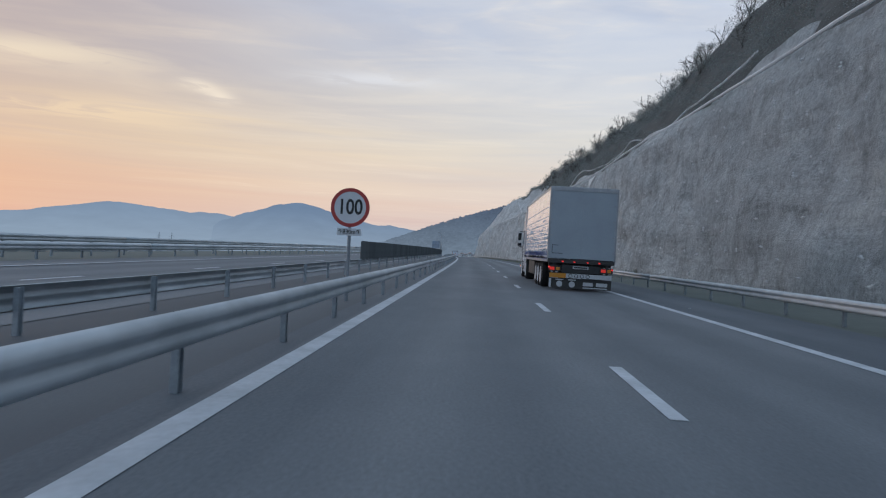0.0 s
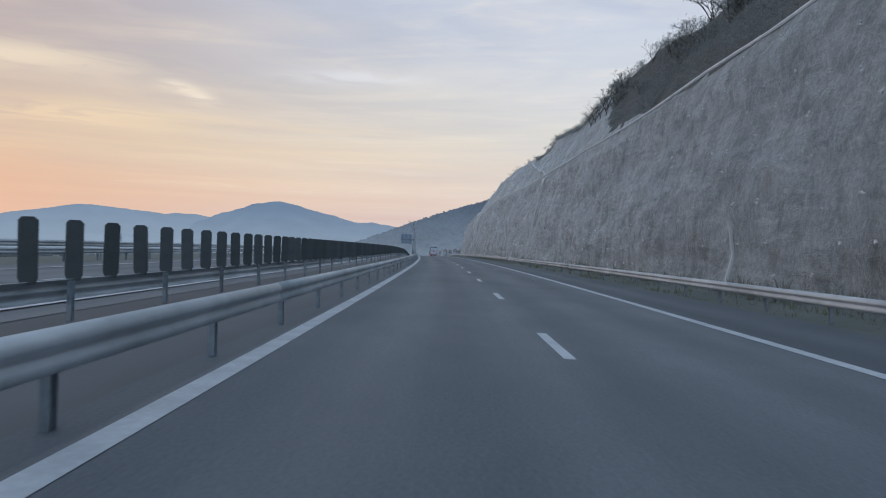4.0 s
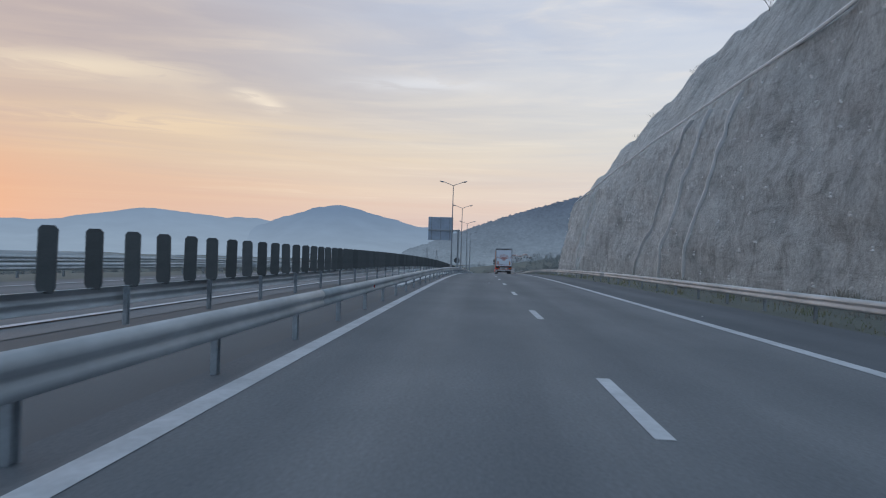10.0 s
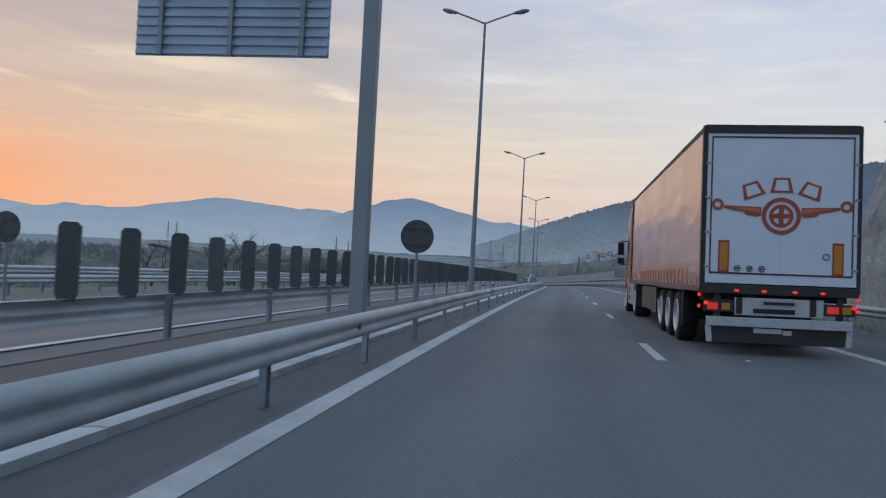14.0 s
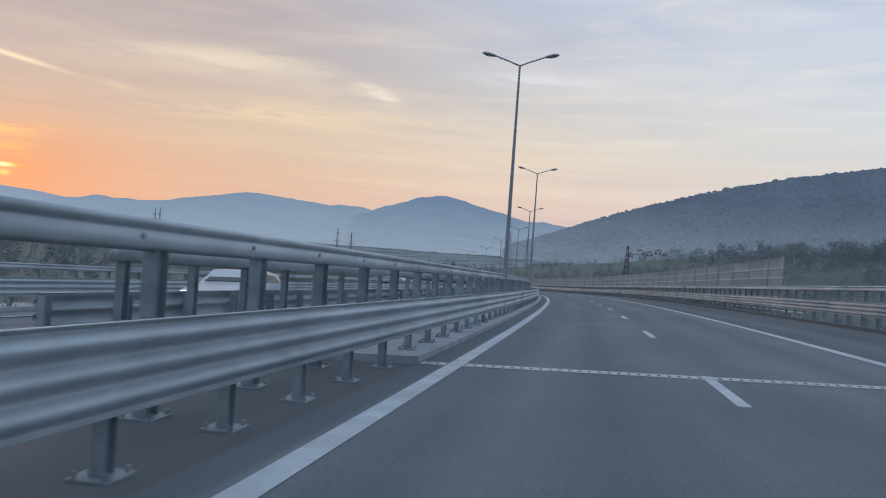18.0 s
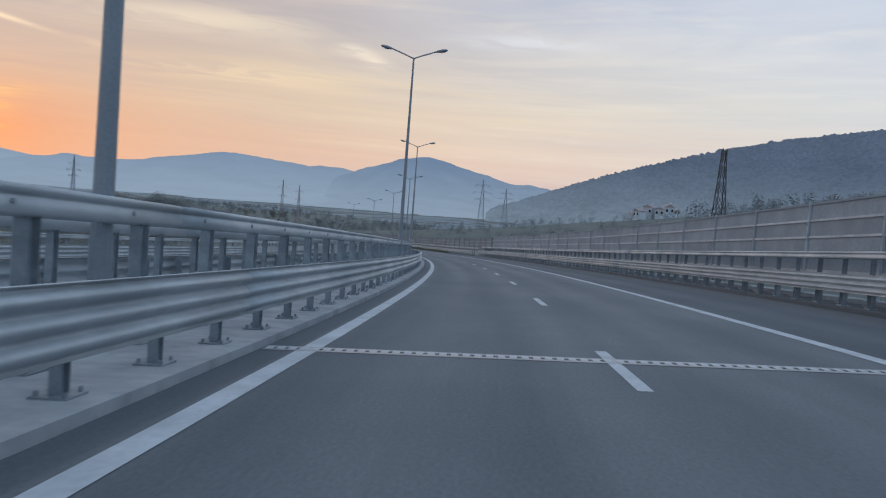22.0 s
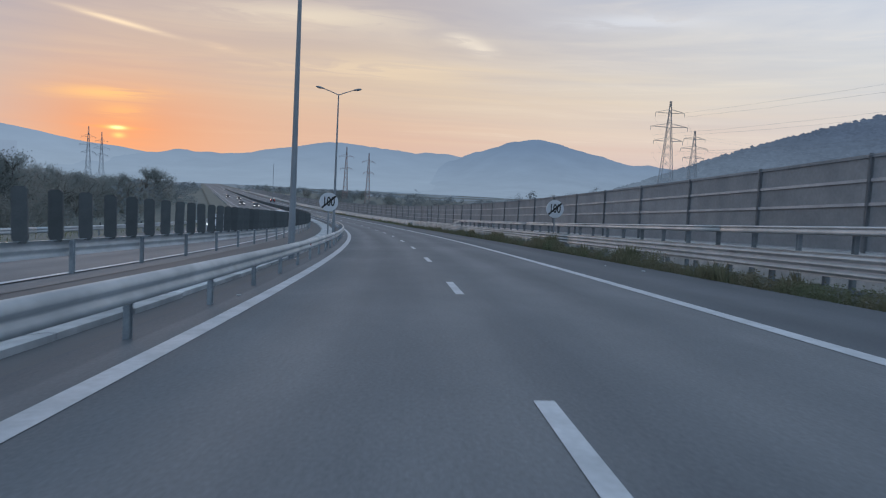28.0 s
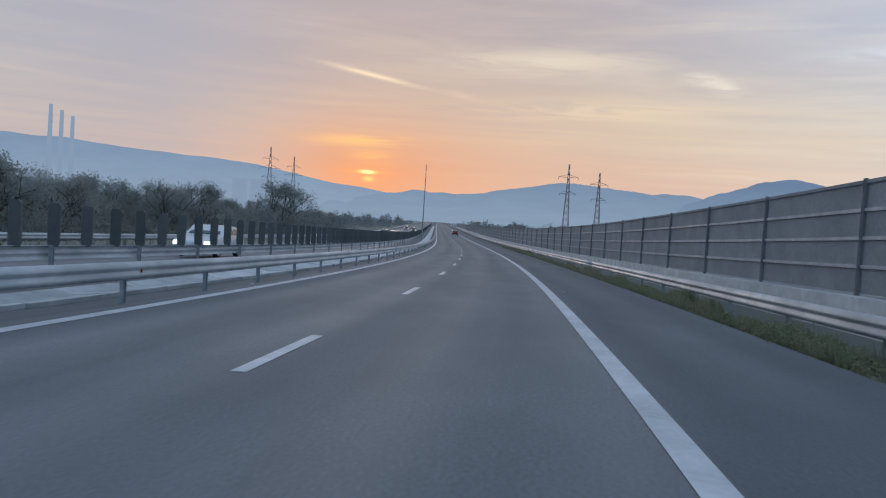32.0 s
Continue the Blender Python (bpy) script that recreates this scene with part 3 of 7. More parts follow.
def let_light_through(m):
    """Leaves and twigs pass part of the light on."""
    tree = m.node_tree
    bsdf = tree.nodes["Principled BSDF"]
    thin = tree.nodes.new("ShaderNodeBsdfTranslucent")
    wire(tree, bsdf.inputs["Base Color"].links[0].from_socket, thin.inputs[0])
    both = tree.nodes.new("ShaderNodeMixShader")
    both.inputs[0].default_value = 0.5
    wire(tree, bsdf.outputs[0], both.inputs[1])
    wire(tree, thin.outputs[0], both.inputs[2])
    wire(tree, both.outputs[0], tree.nodes["Material Output"].inputs[0])


for key in ("leaf", "leaf_dark", "far_wood", "weeds"):
    let_light_through(M[key])


# ---------------------------------------------------------------- the line of the road
# bend (1e-6 per metre) every 60 m, slope and cross fall every 105 m, both from 100 m behind the start
BEND = [24, 42, 77, 174, 301, 342, 171, -115, -130, -40, 350, 1096, 1403, 1506, 1442, 1398, 1452, 1145, 573, 105, 0, 0]
SLOPE = [0.00226, 0.00547, 0.00273, 0.00053, -0.00527, -0.0293, -0.03909, -0.04924, -0.04849, -0.03681, -0.01816, -0.00572, 0.0]
CROSS = [-0.00421, -0.00733, -0.01802, -0.01557, 0.00346, 0.02392, 0.04751, 0.04731, 0.03879, 0.02267, 0.00739, 0.0074, 0.0074]
DASH_STEP, DASH_LONG, LANE = 11.688, 3.0, 3.75
LS = np.arange(-100.0, 3001.0, 2.0)


def road_line():
    c = np.interp(LS, -100 + 60.0 * np.arange(len(BEND)), np.array(BEND) * 1e-6)
    g = np.interp(LS, -100 + 105.0 * np.arange(len(SLOPE)), SLOPE)
    b = np.interp(LS, -100 + 105.0 * np.arange(len(CROSS)), CROSS)

    def run(v):
        return np.concatenate([[0], np.cumsum(v[1:] + v[:-1])])
    psi = run(c)
    psi -= psi[50]
    x, y, z = run(-np.sin(psi)), run(np.cos(psi)), run(g)
    return x - x[50], y - y[50], z - z[50], psi, b


RX, RY, RZ, RPSI, RB = road_line()


def heading(s):
    return float(np.interp(s, LS, RPSI))


def at(s, u, z=0.0):
    """The place s metres along the road, u metres to the right of the lane line and z above the road."""
    p = np.interp(s, LS, RPSI)
    return Vector((np.interp(s, LS, RX) + math.cos(p) * u, np.interp(s, LS, RY) + math.sin(p) * u,
                   np.interp(s, LS, RZ) + np.interp(s, LS, RB) * max(-26.0, min(14.0, u)) + z))


def stand(s, u, z=0.0, turn=0.0):
    return Matrix.Translation(at(s, u, z)) @ Matrix.Rotation(heading(s) + radians(turn), 4, "Z")


def parked(s, u, length, turn=0.0):
    """Like stand, but tilted to lie on the road along its length and across it."""
    rise = (at(s + length, u).z - at(s, u).z) / length
    fall = (at(s, u + 1).z - at(s, u - 1).z) / 2
    return stand(s, u) @ Matrix.Rotation(math.atan(rise), 4, "X") @ Matrix.Rotation(-math.atan(fall), 4, "Y") @ Matrix.Rotation(radians(turn), 4, "Z")


# ---------------------------------------------------------------- building helpers
def mesh_of(name, verts, faces, material, smooth=False):
    me = bpy.data.meshes.new(name)
    me.from_pydata([tuple(v) for v in verts], [], faces)
    me.materials.append(material)
    if smooth:
        me.polygons.foreach_set("use_smooth", [True] * len(me.polygons))
    me.update()
    return me


def mesh_from(name, bm, material, smooth=False):
    me = bpy.data.meshes.new(name)
    bm.to_mesh(me)
    bm.free()
    me.materials.append(material)
    if smooth:
        me.polygons.foreach_set("use_smooth", [True] * len(me.polygons))
    return me


def hang(ob, parent):
    """Make ob a part of parent without moving it."""
    ob.parent = parent
    m = parent.matrix_basis.copy()
    if parent.parent:
        m = parent.parent.matrix_basis @ parent.matrix_parent_inverse @ m
    ob.matrix_parent_inverse = m.inverted()
    return ob


def part(name, data, parent, m=None, label=""):
    """One mesh object, a part of parent; data is a mesh, or (bmesh, material)."""
    if isinstance(data, tuple):
        data = mesh_from(name, *data)
    ob = new(name, data)
    if m is not None:
        ob.matrix_basis = m
    hang(ob, parent)
    return tagged(ob, label)


def thing(name, where, label, category, group="", kind=""):
    ob = new(name)
    ob.empty_display_size = 0.3
    ob.matrix_basis = where if isinstance(where, Matrix) else Matrix.Translation(where)
    return tagged(ob, label, category, group, kind)


def structure(name, me, label, category):
    return tagged(new(name, me), label, category, "", "structure")


def box(bm, x0, x1, y0, y1, z0, z1, m=None):
    vs = [bm.verts.new(Vector(p) if m is None else m @ Vector(p)) for p in
          ((x0, y0, z0), (x1, y0, z0), (x1, y1, z0), (x0, y1, z0), (x0, y0, z1), (x1, y0, z1), (x1, y1, z1), (x0, y1, z1))]
    for f in ((3, 2, 1, 0), (4, 5, 6, 7), (0, 1, 5, 4), (1, 2, 6, 5), (2, 3, 7, 6), (3, 0, 4, 7)):
        bm.faces.new([vs[k] for k in f])
    return vs


def boxes(*dims, bevel=0.0, m=None):
    bm = bmesh.new()
    for d in dims:
        box(bm, *d, m=m)
    if bevel:
        bmesh.ops.bevel(bm, geom=list(bm.edges), offset=bevel, segments=2, profile=0.7, affect="EDGES", clamp_overlap=True)
    return bm


def rod(bm, a, b, r0, r1=None, sides=6):
    a, b = Vector(a), Vector(b)
    r1 = r0 if r1 is None else r1
    q = (b - a).to_track_quat("Z", "Y").to_matrix()
    rings = []
    for p, r in ((a, r0), (b, r1)):
        rings.append([bm.verts.new(p + q @ Vector((r * math.cos(2 * math.pi * k / sides), r * math.sin(2 * math.pi * k / sides), 0))) for k in range(sides)])
    for k in range(sides):
        bm.faces.new((rings[0][k], rings[0][(k + 1) % sides], rings[1][(k + 1) % sides], rings[1][k]))
    bm.faces.new(rings[0][::-1])
    bm.faces.new(rings[1])


def lathe(bm, profile, sides=24, m=None):
    """Turn (x, r) pairs round the x axis."""
    rings = []
    for x, r in profile:
        ring = []
        for k in range(sides):
            a = 2 * math.pi * k / sides
            p = Vector((x, r * math.cos(a), r * math.sin(a)))
            ring.append(bm.verts.new(m @ p if m is not None else p))
        rings.append(ring)
    for a, b in zip(rings, rings[1:]):
        for k in range(sides):
            bm.faces.new((a[k], a[(k + 1) % sides], b[(k + 1) % sides], b[k]))
    bm.faces.new(rings[0][::-1])
    bm.faces.new(rings[-1])
    return bm


def sweep(profile, s0, s1, step=3.0, lift=None, closed=True):
    """Carry a cross-section of (u, z) pairs along the road; lift(s) raises it."""
    n = max(1, int(math.ceil((s1 - s0) / step)))
    verts, faces, k = [], [], len(profile)
    for i in range(n + 1):
        s = s0 + (s1 - s0) * i / n
        dz = lift(s) if lift else 0.0
        verts += [at(s, u, z + dz) for u, z in profile]
    for i in range(n):
        for j in range(k if closed else k - 1):
            a, b = i * k + j, i * k + (j + 1) % k
            faces.append((a, b, b + k, a + k))
    if closed:
        faces.append(tuple(range(k))[::-1])
        faces.append(tuple(n * k + j for j in range(k)))
    return verts, faces


def strip(u0, u1, z, s0, s1, step=4.0):
    return sweep([(u0, z), (u1, z)], s0, s1, step, closed=False)


def up_faces(me):
    bm = bmesh.new()
    bm.from_mesh(me)
    for f in bm.faces:
        f.normal_update()
        if f.normal.z < 0:
            f.normal_flip()
    bm.to_mesh(me)
    bm.free()
    return me


# ---------------------------------------------------------------- ground, carriageways
BRIDGE0, BRIDGE1 = 514.0, 731.5
CLIFF0, CLIFF1 = -95.0, 463.0


def smooth_step(a, b, x):
    t = min(1.0, max(0.0, (x - a) / (b - a)))
    return t * t * (3 - 2 * t)


GX, GY, GP = RX[:850], RY[:850], RPSI[:850]


def land(x, y):
    """Height of the open ground at (x, y)."""
    d = (GX - x) ** 2 + (GY - y) ** 2
    k = int(d.argmin())
    u = (x - GX[k]) * math.cos(GP[k]) + (y - GY[k]) * math.sin(GP[k])
    dist = math.sqrt(d[k])
    side = dist if u >= 0 else -dist
    s = LS[k]
    z = RZ[k] + RB[k] * max(-26, min(14, side))
    bridge = smooth_step(BRIDGE0 - 4, BRIDGE0 + 25, s) * (1 - smooth_step(BRIDGE1 - 25, BRIDGE1 + 4, s))
    z += -0.45 - 5.0 * bridge
    if side > 14:
        z += 0.13 * min(side - 14, 190) * smooth_step(430, 700, s) * (1 - smooth_step(930, 1120, s)) - 0.5
        ahead = smooth_step(900, 1120, s)
        far = smooth_step(500, 2200, dist) * (1 - ahead) + smooth_step(30, 300, dist) * ahead
        deep = -22.0 - 6.0 * ahead
    else:
        deep = -29.0
        z -= 2.0 * smooth_step(24, 40, -side)
        far = smooth_step(40, 260, dist)
    z = z * (1 - far) + deep * far
    return z + 0.5 * noise.noise(Vector((x * 0.02, y * 0.02, 0))) * smooth_step(16, 40, abs(side))


def build_ground():
    def axis(lo, dense0, dense1, hi, step):
        a = list(np.arange(dense0, dense1 + 1, step))
        left = [dense0 - 60 * (1.5 ** k) for k in range(12)]
        right = [dense1 + 60 * (1.5 ** k) for k in range(12)]
        return sorted([v for v in left if v > lo] + [lo] + a + [v for v in right if v < hi] + [hi])
    xs, ys = axis(-4900, -560, 300, 4900, 14.0), axis(-4900, -140, 1400, 4900, 14.0)
    verts = [(x, y, land(x, y)) for y in ys for x in xs]
    faces = []
    w = len(xs)
    for j in range(len(ys) - 1):
        for i in range(w - 1):
            a = j * w + i
            faces.append((a, a + 1, a + 1 + w, a + w))
    structure("ground", mesh_of("ground", verts, faces, M["grass"], True), "dull grassy valley ground in evening light", "ground")


def lane_strip(name, u0, u1, z, s0, s1, step=4.0):
    """A carriageway with its own coordinates: metres across and metres along."""
    me = up_faces(mesh_of(name, *strip(u0, u1, z, s0, s1, step), M["asphalt"]))
    n = max(1, int(math.ceil((s1 - s0) / step)))
    uv = me.uv_layers.new(name="lane")
    for loop in me.loops:
        i, j = divmod(loop.vertex_index, 2)
        uv.data[loop.index].uv = ((u0, u1)[j], s0 + (s1 - s0) * i / n)
    return me


build_ground()
S0, S1 = -90.0, 2300.0
road = structure("road", lane_strip("road", -4.35, 6.75, 0.0, S0, S1),
                 "dark grey asphalt motorway carriageway with two lanes", "road")
structure("road_oncoming", lane_strip("road_oncoming", -18.6, -7.95, -0.02, S0, S1),
          "dark grey asphalt carriageway for oncoming traffic", "road")
structure("road_median", up_faces(mesh_of("road_median", *strip(-7.95, -4.35, -0.03, S0, S1), M["shoulder"])),
          "grey paved median strip between the carriageways", "median")
structure("verge", up_faces(mesh_of("verge", *strip(6.75, 13.5, -0.06, S0, BRIDGE0), M["grass"])), "grass verge beside the hard shoulder", "verge")
structure("verge_beyond", up_faces(mesh_of("verge_beyond", *strip(6.75, 13.5, -0.06, BRIDGE1, S1), M["grass"])), "grass verge beside the hard shoulder", "verge")
structure("verge_far_side", up_faces(mesh_of("verge_far_side", *strip(-24.5, -18.6, -0.08, S0, S1), M["grass"])), "grass verge beyond the oncoming carriageway", "verge")
structure("road_bridge", up_faces(mesh_of("road_bridge", *strip(6.75, 9.2, -0.01, BRIDGE0 - 6, BRIDGE1 + 6), M["shoulder"])), "paved edge of the bridge deck", "road")


def line_mesh(name, u, width, s0, s1, z=0.006):
    """A painted line; u is a number, or a function of the place along the road."""
    n = max(1, int(math.ceil((s1 - s0) / 3.0)))
    verts = []
    for i in range(n + 1):
        s = s0 + (s1 - s0) * i / n
        mid = u(s) if callable(u) else u
        verts += [at(s, mid - width / 2, z), at(s, mid + width / 2, z)]
    return up_faces(mesh_of(name, verts, [(2 * i, 2 * i + 1, 2 * i + 3, 2 * i + 2) for i in range(n)], M["paint"]))


def inner_edge(s):
    """The median-side edge line, which closes in on the lane past the bridge."""
    return -LANE + 0.26 * smooth_step(655, 765, s)


for name, u in (("edge_line_median_side", inner_edge), ("edge_line_shoulder_side", LANE), ("edge_line_oncoming", -8.9), ("edge_line_oncoming_shoulder", -16.4)):
    structure(name, line_mesh(name, u, 0.20 if u in (-8.9, -16.4) else 0.25, S0, 1700), "worn white painted edge line on asphalt", "road marking")
for k in range(-6, 140):
    end = k * DASH_STEP
    if end > S0 + 5:
        part("lane_dash", line_mesh("lane_dash", 0.0, 0.16, end - DASH_LONG, end), road, label="white lane dash" if k == 1 else "")
        if -40 < end < 1300:
            part("lane_dash", line_mesh("lane_dash", -12.65, 0.16, end - DASH_LONG, end, -0.012), road)

TOOTH = mesh_from("tooth", boxes((-0.045, 0.045, -0.08, 0.08, 0.0, 0.006)), M["cream"])
# expansion joints of the bridge: two steel edges and a dark gap between
for s in (BRIDGE0, 618.5, BRIDGE1):
    joint = thing("expansion_joint", at(s, 0), "toothed steel expansion joint across the asphalt", "expansion joint", "bridge joints")
    for k, (d0, d1, z, m) in enumerate(((-0.20, -0.07, 0.007, "alu"), (-0.07, 0.07, 0.005, "rubber"), (0.07, 0.20, 0.007, "alu"))):
        vs = [at(s + d, u, z) for u in (-4.3, -1.5, 1.5, 4.5, 8.0) for d in (d0, d1)]
        part(("steel_edge", "rubber_seal", "steel_edge")[k], mesh_of("joint_strip", vs, [(2 * j, 2 * j + 2, 2 * j + 3, 2 * j + 1) for j in range(4)], M[m]), joint)
    for j in range(84):
        part("tooth", TOOTH, joint, stand(s, -4.25 + j * 0.145, 0.006))

# concrete gutter in the median, laid in slabs with open joints and broken edges
GUTTER = [(-4.85, -0.06), (-4.85, 0.05), (-4.97, 0.055), (-5.35, 0.0), (-5.6, 0.0), (-6.0, 0.07), (-6.1, -0.06)]
for name, s0, s1 in (("median_gutter", 318, BRIDGE0 - 12), ("median_gutter_beyond", BRIDGE1 + 8, 980)):
    first_slab = structure(name, mesh_of(name, *sweep(GUTTER, s0, s0 + 2.4, 1.2), M["pale_gutter"]), "pale concrete drainage gutter slabs along the median", "gutter")
    k, s = 0, s0 + 2.45
    while s < s1:
        jog = 0.05 * noise.noise(Vector((s * 1.7, 2.2, 0)))
        prof = [(u + jog + (0.06 * noise.noise(Vector((s * 2.3, u, 5))) if j < 3 else 0), z) for j, (u, z) in enumerate(GUTTER)]
        part("slab", mesh_of("slab", *sweep(prof, s, s + 2.4, 1.2), M["pale_gutter"]), first_slab)
        s += 2.45
structure("median_gutter_far", mesh_of("median_gutter_far", *sweep(GUTTER, 980.5, 1400, 3.0), M["pale_gutter"]), "pale concrete drainage gutter along the median", "gutter")


# ---------------------------------------------------------------- guard rails
def w_beam(u, top, face=1, height=0.31):
    """A two-wave rail, its waves towards face (+1: right)."""
    h, d = height, 0.10 * face
    pts = [(0.0, -0.006), (0.28, 0.0), (0.56, -0.018), (0.82, -0.05), (1.0, -0.090), (0.98, -0.108), (0.62, -0.146), (0.54, -0.160),
           (0.60, -0.178), (0.84, -0.212), (0.92, -0.238), (0.88, -0.262), (0.50, -0.298), (0.1, -0.31)]
    shape = [(u + d * a, top + b * h / 0.31) for a, b in pts]
    back = [(p - 0.012 * face, z) for p, z in shape[::-1]]
    return shape + back


def thrie_beam(u, top, bottom, face=1):
    """A three-wave rail with rounded waves and a rolled upper lip."""
    h, d = top - bottom, 0.105 * face
    waves = [(0.0, 0.012), (0.35, 0.0), (0.7, 0.008)]
    for k in range(25):
        f = k / 24
        w = (0.5 - 0.5 * math.cos(6 * math.pi * f)) ** 0.7
        waves.append((0.16 + 0.84 * w, 0.045 + 0.915 * f))
    waves += [(0.75, 0.985), (0.3, 1.0)]
    shape = [(u + d * p, top - q * h) for p, q in waves]
    return shape + [(p - 0.012 * face, z) for p, z in shape[::-1]]


def c_post(height, width=0.11, depth=0.07):
    bm = bmesh.new()
    t = 0.008
    box(bm, -depth / 2, depth / 2, -width / 2, -width / 2 + t, 0, height)
    box(bm, -depth / 2, depth / 2, width / 2 - t, width / 2, 0, height)
    box(bm, -t / 2, t / 2, -width / 2 + t, width / 2 - t, 0, height)
    return bm


POST = {}


def post_mesh(height, kind="c"):
    key = (round(height, 2), kind)
    if key not in POST:
        if kind == "c":
            POST[key] = mesh_from("post", c_post(height), M["post"])
        elif kind == "plated":
            bm = c_post(height, 0.13, 0.10)
            box(bm, -0.15, 0.15, -0.16, 0.16, 0.0, 0.022)
            for x in (-0.11, 0.11):
                for y in (-0.12, 0.12):
                    rod(bm, (x, y, 0.02), (x, y, 0.065), 0.018)
            POST[key] = mesh_from("post", bm, M["post"])
        elif kind == "wide":
            bm = c_post(height, 0.20, 0.14)
            box(bm, -0.17, 0.17, -0.18, 0.18, 0.0, 0.022)
            for x in (-0.13, 0.13):
                for y in (-0.14, 0.14):
                    rod(bm, (x, y, 0.02), (x, y, 0.065), 0.018)
            POST[key] = mesh_from("post", bm, M["post"])
        elif kind == "blade":
            bm = bmesh.new()
            h, w, t = height, 0.125, 0.03
            out = [(-0.085, 0.0), (0.085, 0.0), (w, 0.09), (w, h - 0.05), (0.075, h), (-0.075, h), (-w, h - 0.05), (-w, 0.09)]
            front = [bm.verts.new((x, -t - 0.02 * math.cos(x * 9), z)) for x, z in out]
            back = [bm.verts.new((x, t, z)) for x, z in out]
            bm.faces.new(front)
            bm.faces.new(back[::-1])
            for k in range(8):
                bm.faces.new((front[k], back[k], back[(k + 1) % 8], front[(k + 1) % 8]))
            POST[key] = mesh_from("blade", bm, M["blade"])
    return POST[key]


def guard_rail(s0, s1, u, top, face, step=3.62, label="galvanised steel guard rail on short posts", reflectors=False, blades=(), base=-0.03, lift=None, phase=0.0):
    rail = thing("guard_rail", at((s0 + s1) / 2, u), label, "guard rail", "motorway guard rails")
    n = max(1, round((s1 - s0) / 43.0))
    for k in range(n):
        a, b = s0 + (s1 - s0) * k / n, s0 + (s1 - s0) * (k + 1) / n
        part("beam", mesh_of("beam", *sweep(w_beam(u, top, face), a, b - 0.004, 2.5, lift), M["zinc"], True), rail)
    k = 0
    s = s0 + (phase - s0) % step
    while s < s1 and k < 300:
        part("post", post_mesh(top - 0.02 - base), rail, stand(s, u - 0.055 * face, base + (lift(s) if lift else 0)))
        k, s = k + 1, s + step
    if reflectors:
        rm = mesh_from("reflector", boxes((-0.02, 0.02, -0.004, 0.004, 0.0, 0.09)), M["red_sign"])
        s = math.ceil(s0 / 50) * 50 + 3
        while s < s1:
            part("reflector", rm, rail, stand(s, u + 0.07 * face, top - 0.2), "red reflector")
            s += 50
    for b0, b1, gap in blades:
        k, s = 0, b0
        while s < b1 and k < 300:
            lean = 4.0 * noise.noise(Vector((s * 0.9, u, 0)))
            m = stand(s, u - 0.03, top - 0.03 + (lift(s) if lift else 0)) @ Matrix.Rotation(radians(lean * 0.6), 4, "Y") @ Matrix.Rotation(radians(lean * 3 + 12), 4, "Z")
            part("blade", post_mesh(0.94, "blade"), rail, m)
            k, s = k + 1, s + gap
    return rail


def median_lift(s):
    """The rail of the other carriageway stands a little higher where the road leans."""
    return float(np.interp(s, (-85, 80, 270, 376, 490, 520, 740, 790, 830, 880, 905, 1000), (-0.05, -0.03, 0.03, 0.15, 0.20, 0.20, 0.30, 0.29, 0.20, 0.11, 0.19, 0.10)))


R_END = BRIDGE0 - 2
BLADED = "galvanised median guard rail with dark anti-glare blades on top"
guard_rail(-85, 255, -4.14, 0.70, 1, 3.627, reflectors=True, phase=66.54)
guard_rail(255, R_END - 8, -4.14, 0.70, 1, 3.627, reflectors=True, phase=66.54)
guard_rail(-85, 250, -7.34, 0.62, -1, 4.009, BLADED, blades=((41.03, 250, 1.3364),), lift=median_lift, phase=376.2)
guard_rail(250, 497, -7.34, 0.62, -1, 4.009, BLADED, blades=((250.95, 496.5, 1.3364),), lift=median_lift, phase=376.2)
guard_rail(-85, BRIDGE0, -19.2, 0.66, 1, label="galvanised guard rail beyond the oncoming carriageway")
guard_rail(-85, BRIDGE0, -20.6, 0.95, 1, label="second galvanised rail behind the oncoming carriageway")
guard_rail(-85, 255, 7.35, 0.66, -1)
guard_rail(255, BRIDGE0 - 10, 7.35, 0.66, -1)
guard_rail(BRIDGE1 + 4, 1060, -4.02, 0.71, 1, 3.645, reflectors=True, phase=785.98)
guard_rail(1060, 1500, -4.02, 0.70, 1)
guard_rail(BRIDGE1 + 8, 1060, -7.34, 0.62, -1, 4.05, BLADED, blades=((740.56, 892, 1.3497), (892.45, 1060, 1.350)), lift=median_lift, phase=796.4)
guard_rail(1060, 1500, -7.34, 0.62, -1, 4.05, BLADED, blades=((1060, 1440, 1.345),), lift=median_lift)
guard_rail(BRIDGE1, 1300, -19.2, 0.66, 1, label="galvanised guard rail beyond the oncoming carriageway")
guard_rail(889.1, 1060, 7.45, 0.65, -1, 3.6, phase=907.8)
guard_rail(1060, 1500, 7.45, 0.65, -1)


# ---------------------------------------------------------------- the bridge
def high_beam(u, face, z0, z1):
    """A high rail: a rolled lip over a recess, and a flat web below it."""
    h = z1 - z0
    front = [(-0.4, 1.0), (0.3, 0.995), (0.72, 0.965), (0.92, 0.90), (0.95, 0.80), (0.72, 0.70), (0.50, 0.655), (0.50, 0.60), (0.86, 0.53), (0.90, 0.15), (0.6, 0.04), (-0.2, 0.0)]
    shape = [(u + 0.085 * face * p, z0 + h * q) for p, q in front]
    return shape + [(u - 0.06 * face, z0 + 0.02), (u - 0.06 * face, z1 - 0.02)]


